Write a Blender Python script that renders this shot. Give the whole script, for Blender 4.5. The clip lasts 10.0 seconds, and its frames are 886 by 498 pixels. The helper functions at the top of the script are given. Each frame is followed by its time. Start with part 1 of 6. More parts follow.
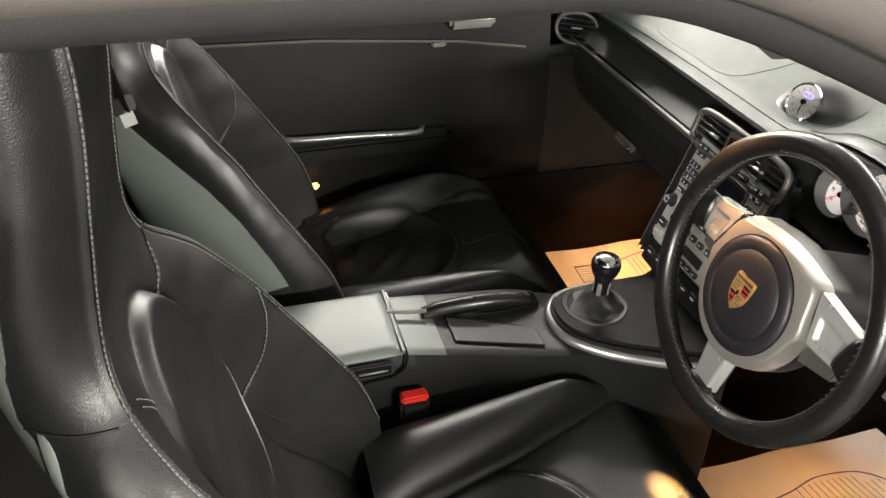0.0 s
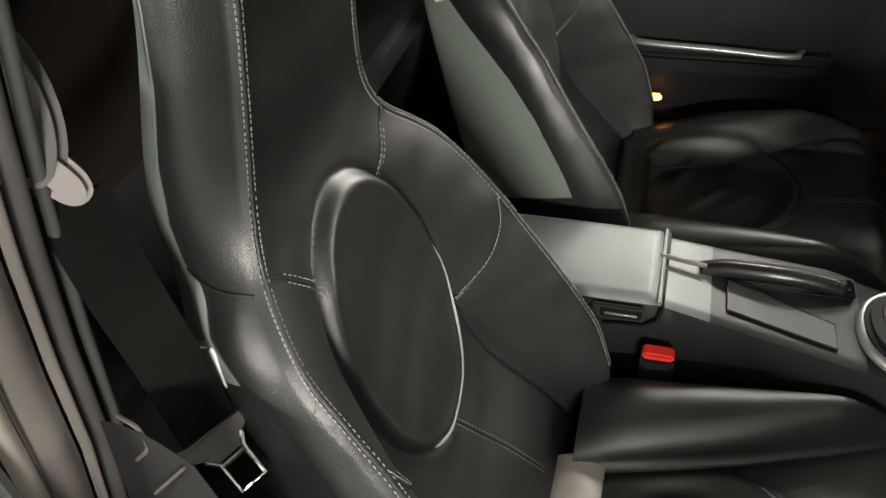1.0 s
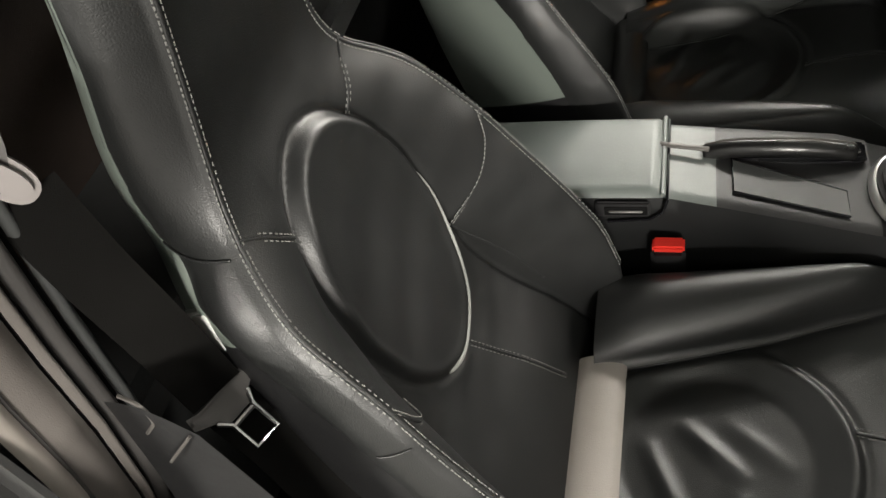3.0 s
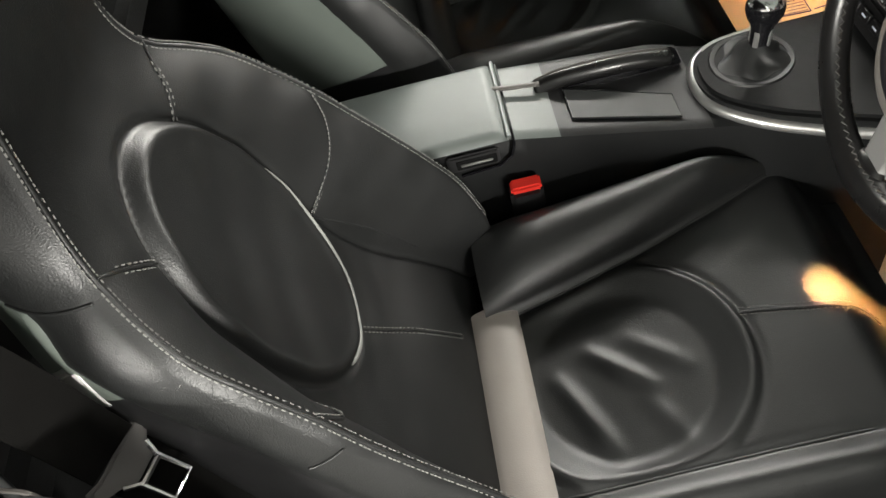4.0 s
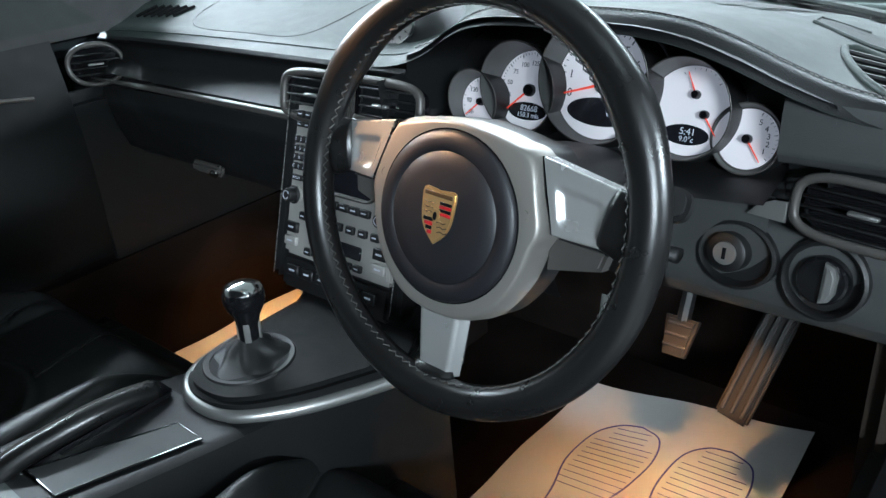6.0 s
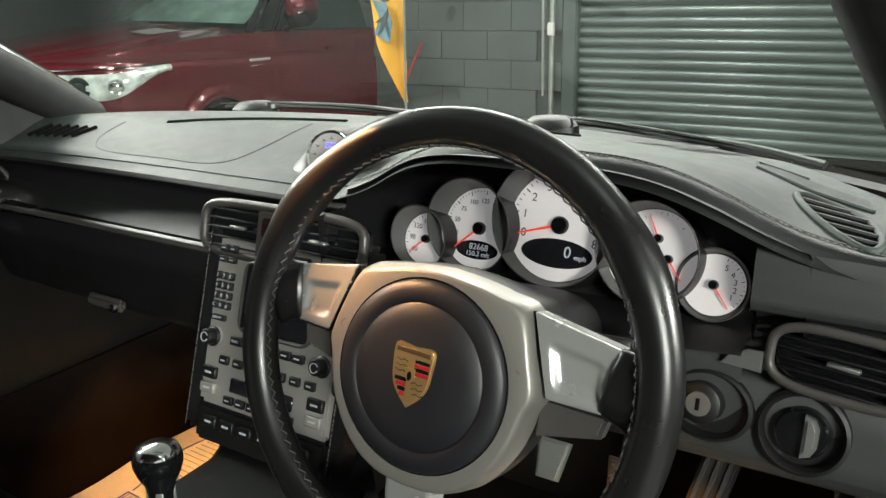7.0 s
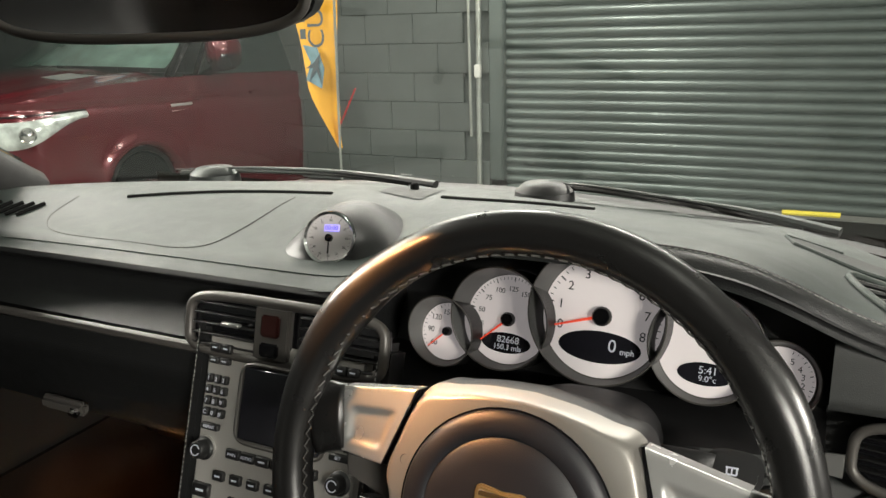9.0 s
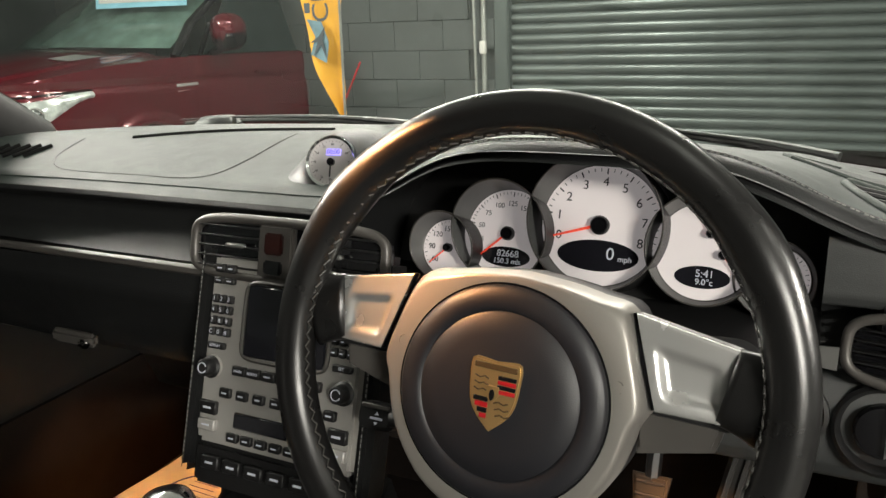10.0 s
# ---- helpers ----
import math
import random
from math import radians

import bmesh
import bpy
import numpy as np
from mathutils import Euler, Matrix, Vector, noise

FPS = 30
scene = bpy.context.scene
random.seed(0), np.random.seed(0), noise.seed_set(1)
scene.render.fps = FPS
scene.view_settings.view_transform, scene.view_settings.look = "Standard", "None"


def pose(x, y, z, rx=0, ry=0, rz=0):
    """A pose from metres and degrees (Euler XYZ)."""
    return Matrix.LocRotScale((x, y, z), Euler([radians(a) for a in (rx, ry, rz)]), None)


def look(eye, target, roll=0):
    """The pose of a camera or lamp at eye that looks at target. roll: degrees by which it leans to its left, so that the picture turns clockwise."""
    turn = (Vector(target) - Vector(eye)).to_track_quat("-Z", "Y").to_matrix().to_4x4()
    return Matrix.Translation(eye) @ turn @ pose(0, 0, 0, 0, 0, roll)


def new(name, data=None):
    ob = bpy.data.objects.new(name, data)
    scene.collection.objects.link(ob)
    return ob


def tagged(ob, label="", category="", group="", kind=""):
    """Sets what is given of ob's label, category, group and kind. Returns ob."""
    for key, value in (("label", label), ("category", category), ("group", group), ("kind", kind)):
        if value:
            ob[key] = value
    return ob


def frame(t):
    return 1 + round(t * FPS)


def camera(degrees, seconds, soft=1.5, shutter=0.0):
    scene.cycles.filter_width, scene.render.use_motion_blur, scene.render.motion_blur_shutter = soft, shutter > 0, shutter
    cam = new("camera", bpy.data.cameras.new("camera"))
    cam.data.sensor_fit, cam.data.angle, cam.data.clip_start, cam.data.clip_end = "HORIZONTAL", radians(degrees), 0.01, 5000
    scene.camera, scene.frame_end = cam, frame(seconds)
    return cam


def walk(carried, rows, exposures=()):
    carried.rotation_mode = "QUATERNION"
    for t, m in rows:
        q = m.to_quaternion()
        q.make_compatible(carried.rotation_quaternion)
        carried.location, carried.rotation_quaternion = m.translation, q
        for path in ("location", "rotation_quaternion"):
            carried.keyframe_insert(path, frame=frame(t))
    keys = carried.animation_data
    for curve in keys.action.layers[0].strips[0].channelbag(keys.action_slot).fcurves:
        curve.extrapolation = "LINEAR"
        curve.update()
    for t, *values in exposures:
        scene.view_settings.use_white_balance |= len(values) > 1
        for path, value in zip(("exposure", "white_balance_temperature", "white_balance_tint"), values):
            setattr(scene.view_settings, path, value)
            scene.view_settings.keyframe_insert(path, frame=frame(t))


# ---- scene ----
cam = camera(58.9, 10.0)
PATH = [
    (0, (0.957, -0.578, 1.233), (-0.635, -0.121, 0.112), 0.9),
    (0.2, (0.916, -0.566, 1.234), (-0.691, -0.296, 0.075), 1.0),
    (0.5, (0.891, -0.514, 1.217), (-0.707, -0.59, 0.017), -0.3),
    (1, (0.868, -0.409, 1.203), (-0.56, -0.915, -0.103), -5.4),
    (1.5, (0.836, -0.376, 1.209), (-0.443, -1.0, -0.196), -10.1),
    (2, (0.834, -0.365, 1.197), (-0.391, -0.979, -0.26), -13.8),
    (3.4, (0.837, -0.369, 1.206), (-0.424, -0.901, -0.252), -19.4),
    (3.8, (0.842, -0.381, 1.18), (-0.423, -0.741, -0.327), -20.3),
    (4, (0.83, -0.41, 1.176), (-0.413, -0.594, -0.38), -19.7),
    (4.3, (0.794, -0.482, 1.149), (-0.384, -0.326, -0.46), -16.3),
    (4.6, (0.81, -0.508, 1.135), (-0.343, -0.091, -0.445), -15.4),
    (5, (0.792, -0.48, 1.063), (-0.507, 0.142, -0.324), -14.4),
    (5.4, (0.725, -0.494, 0.973), (-0.589, 0.399, -0.241), -9.1),
    (5.7, (0.735, -0.502, 0.934), (-0.552, 0.662, -0.061), -6.1),
    (6, (0.734, -0.466, 0.932), (-0.472, 0.863, 0.049), -5.1),
    (6.2, (0.73, -0.459, 0.937), (-0.425, 0.95, 0.111), -4.5),
    (7.4, (0.565, -0.439, 0.942), (-0.385, 1.22, 0.353), -0.5),
    (8, (0.5, -0.407, 0.979), (-0.365, 1.296, 0.386), -0.9),
    (8.5, (0.494, -0.419, 0.969), (-0.365, 1.299, 0.411), -1.2),
    (9, (0.499, -0.425, 0.973), (-0.345, 1.304, 0.425), -1.5),
    (9.5, (0.512, -0.431, 0.96), (-0.328, 1.295, 0.4), -1.8),
    (10, (0.517, -0.449, 0.909), (-0.342, 1.261, 0.328), -2.3),
]
walk(cam, [(t, look(eye, target, roll)) for t, eye, target, roll in PATH],
     [(0.0, 0.5, 6500, 12), (3.6, 0.5, 6500, 12), (4.5, 0.42, 5700, 9), (5.2, 0.25, 4700, 7), (5.7, 0.18, 4750, 5), (6.2, 0.06, 5500, 4), (7.3, 0.0, 6300, 4), (7.8, 0.0, 6500, 8), (10.0, 0.0, 6550, 10)])

# ---- light ----
world = bpy.data.worlds.new("world")
scene.world = world
world.use_nodes = True
world.node_tree.nodes["Background"].inputs[0].default_value = (0.75, 0.9, 0.85, 1)
world.node_tree.nodes["Background"].inputs[1].default_value = 0.006


def lamp(name, m, sx, sy, watts, colour, spread=180):
    d = bpy.data.lights.new(name, "AREA")
    d.shape, d.size, d.size_y, d.energy, d.color, d.spread = "RECTANGLE", sx, sy, watts, colour, radians(spread)
    ob = new(name, d)
    ob.matrix_world = m
    return ob


COOL = (1.0, 0.965, 0.87)
WARM = (1.0, 0.43, 0.13)
GROUND = -0.36
# rows of ceiling tubes of the workshop
TUBES = [(-2.9, 1.6, 95), (-1.2, 4.1, 110), (1.15, -0.9, 7)]
for tx, ty, watts in TUBES:
    lamp("unseen_light", look((tx, ty, 2.78), (tx, ty, 0)), 0.22, 1.5, watts, COOL)
# added lights, unseen, aimed at the cabin from its front and far side
for tx, ty, tz, watts in ((0.55, 3.7, 2.62, 75), (-2.3, 3.7, 2.62, 75), (-3.1, 0.25, 2.62, 120), (-5.6, 0.9, 2.62, 300)):
    lamp("unseen_light", look((tx, ty, tz), (0.0, -0.5, 0.75)), 1.8, 0.25, watts, COOL)
# added lights, unseen, that brighten headrest, seats and fascia through the doorway
lamp("unseen_light", look((2.75, 0.05, 2.74), (0.45, -0.45, 0.7)), 1.2, 0.18, 5, COOL)
lamp("unseen_light", look((4.6, 1.0, 1.75), (0.45, -0.7, 0.9)), 1.2, 0.18, 250, COOL)
lamp("unseen_light", look((3.6, -3.0, 1.95), (0.35, 0.1, 0.65)), 1.2, 0.18, 215, COOL)
lamp("roof_lamp_light", look((0.04, -0.06, 1.026), (0.285, 0.03, 0.725)), 0.03, 0.02, 0.30, (1.0, 0.45, 0.16), 26)
# added narrow beam for the orange cushion patch, set to clear the rim
lamp("roof_lamp_light", look((0.07, -0.44, 1.100), (0.322, -0.088, 0.398)), 0.006, 0.006, 0.9, WARM, 4.6)
for fx, watts in ((0.42, 0.85), (-0.42, 0.8)):
    lamp("footwell_light", look((fx, 0.30, 0.485), (fx - 0.03, 0.36, 0.0)), 0.02, 0.015, watts, WARM, 80)

# ---- materials ----


def material(name, colour, rough=0.5, metal=0.0, grain=0.0, scale=300.0, vary=0.15, coat=0.0, stain=6.0, crease=0.0, spec=0.5):
    m = bpy.data.materials.new(name)
    m.use_nodes = True
    t = m.node_tree
    b = t.nodes["Principled BSDF"]
    L = t.links.new
    b.inputs["Roughness"].default_value = rough
    b.inputs["Metallic"].default_value = metal
    b.inputs["Coat Weight"].default_value = coat
    b.inputs["Coat Roughness"].default_value = 0.08
    b.inputs["Specular IOR Level"].default_value = spec
    geo = t.nodes.new("ShaderNodeNewGeometry")
    big = t.nodes.new("ShaderNodeTexNoise")
    big.inputs["Scale"].default_value = stain
    big.inputs["Detail"].default_value = 5
    L(geo.outputs["Position"], big.inputs["Vector"])
    ramp = t.nodes.new("ShaderNodeMapRange")
    ramp.inputs["From Min"].default_value, ramp.inputs["From Max"].default_value = 0.3, 0.7
    ramp.inputs["To Min"].default_value, ramp.inputs["To Max"].default_value = 1 - vary, 1 + vary
    L(big.outputs["Fac"], ramp.inputs["Value"])
    mix = t.nodes.new("ShaderNodeMix")
    mix.data_type, mix.blend_type = "RGBA", "MULTIPLY"
    mix.inputs[0].default_value = 1
    mix.inputs[6].default_value = (*colour, 1)
    L(ramp.outputs["Result"], mix.inputs[7])
    L(mix.outputs[2], b.inputs["Base Color"])
    rr = t.nodes.new("ShaderNodeMapRange")
    rr.inputs["To Min"].default_value, rr.inputs["To Max"].default_value = max(rough * 0.8, 0.02), min(rough * 1.2, 1)
    fine = t.nodes.new("ShaderNodeTexNoise")
    fine.inputs["Scale"].default_value = stain * 7
    fine.inputs["Detail"].default_value = 4
    L(geo.outputs["Position"], fine.inputs["Vector"])
    L(fine.outputs["Fac"], rr.inputs["Value"])
    if not coat:
        L(rr.outputs["Result"], b.inputs["Roughness"])
    if grain:
        v = t.nodes.new("ShaderNodeTexVoronoi")
        v.feature = "DISTANCE_TO_EDGE"
        v.inputs["Scale"].default_value = scale
        L(geo.outputs["Position"], v.inputs["Vector"])
        add = t.nodes.new("ShaderNodeMath")
        add.operation = "ADD"
        L(v.outputs["Distance"], add.inputs[0])
        L(fine.outputs["Fac"], add.inputs[1])
        if crease:
            warp = t.nodes.new("ShaderNodeTexNoise")
            warp.inputs["Scale"].default_value = 22
            warp.inputs["Detail"].default_value = 3
            L(geo.outputs["Position"], warp.inputs["Vector"])
            vec = t.nodes.new("ShaderNodeVectorMath")
            vec.operation = "MULTIPLY_ADD"
            vec.inputs[1].default_value = (0.06, 0.06, 0.06)
            L(warp.outputs["Color"], vec.inputs[0])
            L(geo.outputs["Position"], vec.inputs[2])
            cell = t.nodes.new("ShaderNodeTexVoronoi")
            cell.feature = "DISTANCE_TO_EDGE"
            cell.inputs["Scale"].default_value = 55
            L(vec.outputs[0], cell.inputs["Vector"])
            thin = t.nodes.new("ShaderNodeMapRange")
            thin.inputs["From Min"].default_value, thin.inputs["From Max"].default_value = 0.0, 0.03
            thin.inputs["To Min"].default_value, thin.inputs["To Max"].default_value = -1.0, 0.0
            L(cell.outputs["Distance"], thin.inputs["Value"])
            worn = t.nodes.new("ShaderNodeMapRange")
            worn.inputs["From Min"].default_value, worn.inputs["From Max"].default_value = 0.5, 0.68
            worn.inputs["To Min"].default_value, worn.inputs["To Max"].default_value = 0.0, crease
            L(big.outputs["Fac"], worn.inputs["Value"])
            mul = t.nodes.new("ShaderNodeMath")
            mul.operation = "MULTIPLY_ADD"
            L(thin.outputs["Result"], mul.inputs[0])
            L(worn.outputs["Result"], mul.inputs[1])
            L(add.outputs[0], mul.inputs[2])
            add = mul
        bump = t.nodes.new("ShaderNodeBump")
        bump.inputs["Strength"].default_value = grain
        bump.inputs["Distance"].default_value = 0.001
        L(add.outputs[0], bump.inputs["Height"])
        L(bump.outputs["Normal"], b.inputs["Normal"])
    return m


def glowing(name, colour, strength):
    m = bpy.data.materials.new(name)
    m.use_nodes = True
    b = m.node_tree.nodes["Principled BSDF"]
    b.inputs["Base Color"].default_value = (*colour, 1)
    b.inputs["Emission Color"].default_value = (*colour, 1)
    b.inputs["Emission Strength"].default_value = strength
    return m


LEATHER = material("black_leather", (0.0115, 0.0120, 0.0120), 0.40, grain=0.25, scale=420, vary=0.25, crease=0.6)
LEATHER_MATT = material("black_leather_worn", (0.013, 0.0135, 0.0135), 0.42, grain=0.4, scale=420, vary=0.25)
LEATHER_WHEEL = material("wheel_leather", (0.009, 0.0088, 0.0088), 0.29, grain=0.08, scale=700, vary=0.2)
PALE_PIPING = material("piping_grey_leather", (0.26, 0.265, 0.25), 0.42, grain=0.2, scale=420, vary=0.3)
THREAD = material("grey_thread", (0.17, 0.17, 0.16), 0.7)
THREAD_DARK = material("dark_thread", (0.06, 0.058, 0.055), 0.7)
AIRBAG = material("airbag_plastic", (0.013, 0.013, 0.016), 0.45, grain=0.12, scale=900)
BRIGHT = material("polished_silver", (0.50, 0.50, 0.49), 0.26, metal=0.6, vary=0.04)
RING = material("dial_ring_grey", (0.10, 0.102, 0.10), 0.45)
MESH = material("speaker_mesh", (0.05, 0.054, 0.052), 0.6, grain=1.0, scale=500)
SHELL = material("grey_seat_shell", (0.105, 0.122, 0.108), 0.5, vary=0.08)
DASH_TOP = material("dash_soft_plastic", (0.044, 0.056, 0.051), 0.52, grain=0.5, scale=500, vary=0.06)
LID = material("console_soft_plastic", (0.105, 0.118, 0.112), 0.38, grain=0.3, scale=600, vary=0.05)
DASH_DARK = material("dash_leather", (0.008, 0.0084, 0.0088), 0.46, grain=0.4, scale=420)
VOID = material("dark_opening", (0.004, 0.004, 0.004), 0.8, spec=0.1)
# dash black made lighter: light on the driver's fascia is in this colour
FASCIA = material("fascia_black_lit", (0.042, 0.044, 0.044), 0.5, grain=0.2, scale=600)
PLASTIC = material("black_plastic", (0.008, 0.008, 0.0085), 0.46, grain=0.2, scale=700)
GLOSS = material("gloss_black", (0.006, 0.006, 0.007), 0.08)
TRIM = material("grey_trim_paint", (0.085, 0.079, 0.074), 0.4, metal=0.3)
SILVER = material("silver_paint", (0.36, 0.36, 0.35), 0.33, metal=0.75, vary=0.05)
CONSOLE_SILVER = material("pcm_silver", (0.38, 0.37, 0.35), 0.42, metal=0.3, vary=0.05)
CHROME = material("chrome", (0.75, 0.75, 0.75), 0.12, metal=1.0, vary=0.03)
HUB_SATIN = material("hub_satin_paint", (0.28, 0.265, 0.245), 0.40, metal=0.5, vary=0.05)
BADGE_DARK = material("badge_dark", (0.10, 0.06, 0.025), 0.4, metal=0.4)
GOLD = material("badge_gold", (0.65, 0.45, 0.2), 0.3, metal=0.8)
GUIDE = material("pale_guide", (0.20, 0.18, 0.175), 0.4)
# sheen on the driver's rear roll, put into a pale base colour
ROLL_SHEEN = material("roll_sheen_leather", (0.34, 0.31, 0.285), 0.42, grain=0.3, scale=420)
BADGE_RED = material("badge_red", (0.35, 0.01, 0.015), 0.3)
CARPET = material("dark_carpet", (0.012, 0.009, 0.0075), 0.95, grain=1.0, scale=600, vary=0.4, spec=0.05)
# lighter copy of the dark carpet; lamp light on the footwell side is in it
LIT_CARPET = material("lit_side_carpet", (0.045, 0.036, 0.030), 0.95, grain=1.0, scale=600, vary=0.4, spec=0.05)
HEADLINER = material("headliner_cloth", (0.05, 0.05, 0.05), 0.9, grain=0.5, scale=700)
DOOR_BLACK = material("door_card_black", (0.007, 0.0074, 0.0076), 0.55, grain=0.3, scale=420, spec=0.18)
FRAME_TRIM = material("door_frame_trim", (0.092, 0.082, 0.076), 0.75, grain=0.4, scale=500, vary=0.2)
FLANGE = material("body_flange", (0.19, 0.172, 0.155), 0.45, vary=0.2, stain=12)
PILLAR = material("pillar_trim", (0.020, 0.020, 0.020), 0.7, grain=0.4, scale=700)
RUBBER = material("door_seal_rubber", (0.030, 0.028, 0.027), 0.62, vary=0.3)
WEBBING = material("belt_webbing", (0.004, 0.0038, 0.0035), 0.9, grain=0.6, scale=900, spec=0.1)
BELT_PLASTIC = material("belt_plastic", (0.060, 0.056, 0.054), 0.6)
RED = material("buckle_red", (0.62, 0.03, 0.02), 0.4)
PAPER = material("white_paper", (0.60, 0.585, 0.56), 0.8, vary=0.05)
INK_PALE = material("pale_blue_card", (0.25, 0.55, 0.68), 0.6)
INK = material("blue_ink", (0.12, 0.10, 0.35), 0.8)
DIAL = glowing("backlit_dial_white", (0.66, 0.61, 0.61), 0.30)
CLOCK_WHITE = material("clock_white", (0.48, 0.46, 0.46), 0.5)
DIAL_INK = material("dial_print", (0.02, 0.02, 0.02), 0.5)
NEEDLE = glowing("needle_red", (0.85, 0.07, 0.03), 0.35)
SCREEN = material("dark_screen", (0.012, 0.012, 0.016), 0.12)
LCD = glowing("lcd_white", (0.5, 0.52, 0.58), 0.14)
LCD_BLUE = glowing("lcd_violet", (0.35, 0.3, 1.0), 1.4)
DOOR_GLOW = glowing("door_lamp_lens", (1.0, 0.42, 0.08), 6)
SUV_RED = material("suv_red_paint", (0.10, 0.006, 0.012), 0.22, metal=0.35, coat=1.0, vary=0.1)
LENS = material("lamp_lens", (0.55, 0.58, 0.56), 0.15, metal=0.3, vary=0.4, stain=14)
SUV_GLASS = material("suv_windscreen", (0.10, 0.16, 0.135), 0.12, vary=0.3)
DARK_GLASS = material("tinted_glass", (0.02, 0.03, 0.028), 0.06)
TYRE = material("tyre", (0.012, 0.012, 0.012), 0.8)
WALL = material("painted_block", (0.070, 0.079, 0.077), 0.6, grain=0.8, scale=60, vary=0.12, stain=2)
MORTAR = material("mortar", (0.064, 0.072, 0.070), 0.8)
SHUTTER = material("shutter_steel", (0.100, 0.117, 0.113), 0.40, metal=0.4, vary=0.12, stain=3)
PEDAL = material("dull_pedal_metal", (0.04, 0.038, 0.036), 0.45, metal=0.6, vary=0.2)
STEEL = material("galvanised_steel", (0.35, 0.36, 0.34), 0.4, metal=0.6, vary=0.2)
CONCRETE = material("concrete_floor", (0.16, 0.155, 0.145), 0.6, vary=0.3, stain=1.5)
CEILING = material("ceiling_sheet", (0.3, 0.31, 0.3), 0.8)
FLAG = material("flag_yellow", (0.75, 0.36, 0.02), 0.7, vary=0.1)
YELLOW = material("yellow_paint", (0.75, 0.6, 0.05), 0.5)
FLAG_PATCH = material("flag_print_blue", (0.12, 0.2, 0.24), 0.7, vary=0.3, stain=20)
FLAG_INK = material("flag_print", (0.05, 0.06, 0.07), 0.7)
BODY_PAINT = material("car_paint", (0.03, 0.035, 0.036), 0.22, metal=0.4, coat=1.0)


def glass_material():
    m = bpy.data.materials.new("windscreen_glass")
    m.use_nodes = True
    t = m.node_tree
    t.nodes.remove(t.nodes["Principled BSDF"])
    a, g, f, x, p, q = (t.nodes.new("ShaderNode" + k) for k in ("BsdfTransparent", "BsdfGlossy", "LayerWeight", "MixShader", "Math", "Math"))
    a.inputs[0].default_value = (0.86, 0.92, 0.89, 1)
    g.inputs["Roughness"].default_value = 0.02
    p.operation, p.inputs[1].default_value = "POWER", 4.0
    q.operation, q.inputs[1].default_value, q.inputs[2].default_value = "MULTIPLY_ADD", 0.5, 0.04
    t.links.new(f.outputs["Facing"], p.inputs[0])
    t.links.new(p.outputs[0], q.inputs[0])
    t.links.new(q.outputs[0], x.inputs[0])
    t.links.new(a.outputs[0], x.inputs[1])
    t.links.new(g.outputs[0], x.inputs[2])
    t.links.new(x.outputs[0], t.nodes["Material Output"].inputs[0])
    return m


GLASS = glass_material()

# ---- mesh tools ----


def smooth01(a, b, x):
    k = min(max((x - a) / (b - a), 0), 1)
    return k * k * (3 - 2 * k)


def lerp_table(table, v):
    """Smooth value at v of a short table of (v, value)."""
    if v <= table[0][0]:
        return table[0][1]
    for (a, p), (b, q) in zip(table, table[1:]):
        if v <= b:
            k = (v - a) / (b - a)
            return p + (q - p) * k
    return table[-1][1]


def mesh_of(name, verts, faces, mat, smooth=True):
    me = bpy.data.meshes.new(name)
    me.from_pydata([tuple(v) for v in verts], [], faces)
    me.materials.append(mat)
    bm = bmesh.new()
    bm.from_mesh(me)
    bmesh.ops.recalc_face_normals(bm, faces=bm.faces)
    bm.to_mesh(me)
    bm.free()
    if smooth:
        me.shade_smooth()
    return me


def part(name, bm, mat, parent=None, label="", smooth=True, sharp=40):
    """Links a bmesh, or a (verts, faces) pair, as one mesh object under its thing."""
    if isinstance(bm, tuple):
        me = mesh_of(name, bm[0], bm[1], mat, smooth)
    else:
        me = bpy.data.meshes.new(name)
        bmesh.ops.recalc_face_normals(bm, faces=bm.faces)
        bm.to_mesh(me)
        bm.free()
        me.materials.append(mat)
        if smooth:
            me.shade_smooth()
    if smooth and sharp:
        me.set_sharp_from_angle(angle=radians(sharp))
    ob = new(name, me)
    ob.parent = parent
    if label:
        ob["label"] = label
    return ob


def thing(name, label, category, group="", kind="", at=(0, 0, 0)):
    ob = new(name)
    ob.location = at
    ob.empty_display_size = 0.05
    return tagged(ob, label, category, group, kind)


def grid(fn, nu, nv, close_u=False):
    """Verts and faces of the surface fn(a, b), a and b from 0 to 1."""
    cols = nu if close_u else nu + 1
    verts = [fn(i / nu, j / nv) for j in range(nv + 1) for i in range(cols)]
    faces = [(j * cols + i, j * cols + (i + 1) % cols, (j + 1) * cols + (i + 1) % cols, (j + 1) * cols + i)
             for j in range(nv) for i in range(nu)]
    return verts, faces


def join(*pairs):
    verts, faces = [], []
    for v, f in pairs:
        n = len(verts)
        verts += list(v)
        faces += [tuple(i + n for i in q) for q in f]
    return verts, faces


def moved(pair, m):
    return [m @ Vector(v) for v in pair[0]], pair[1]


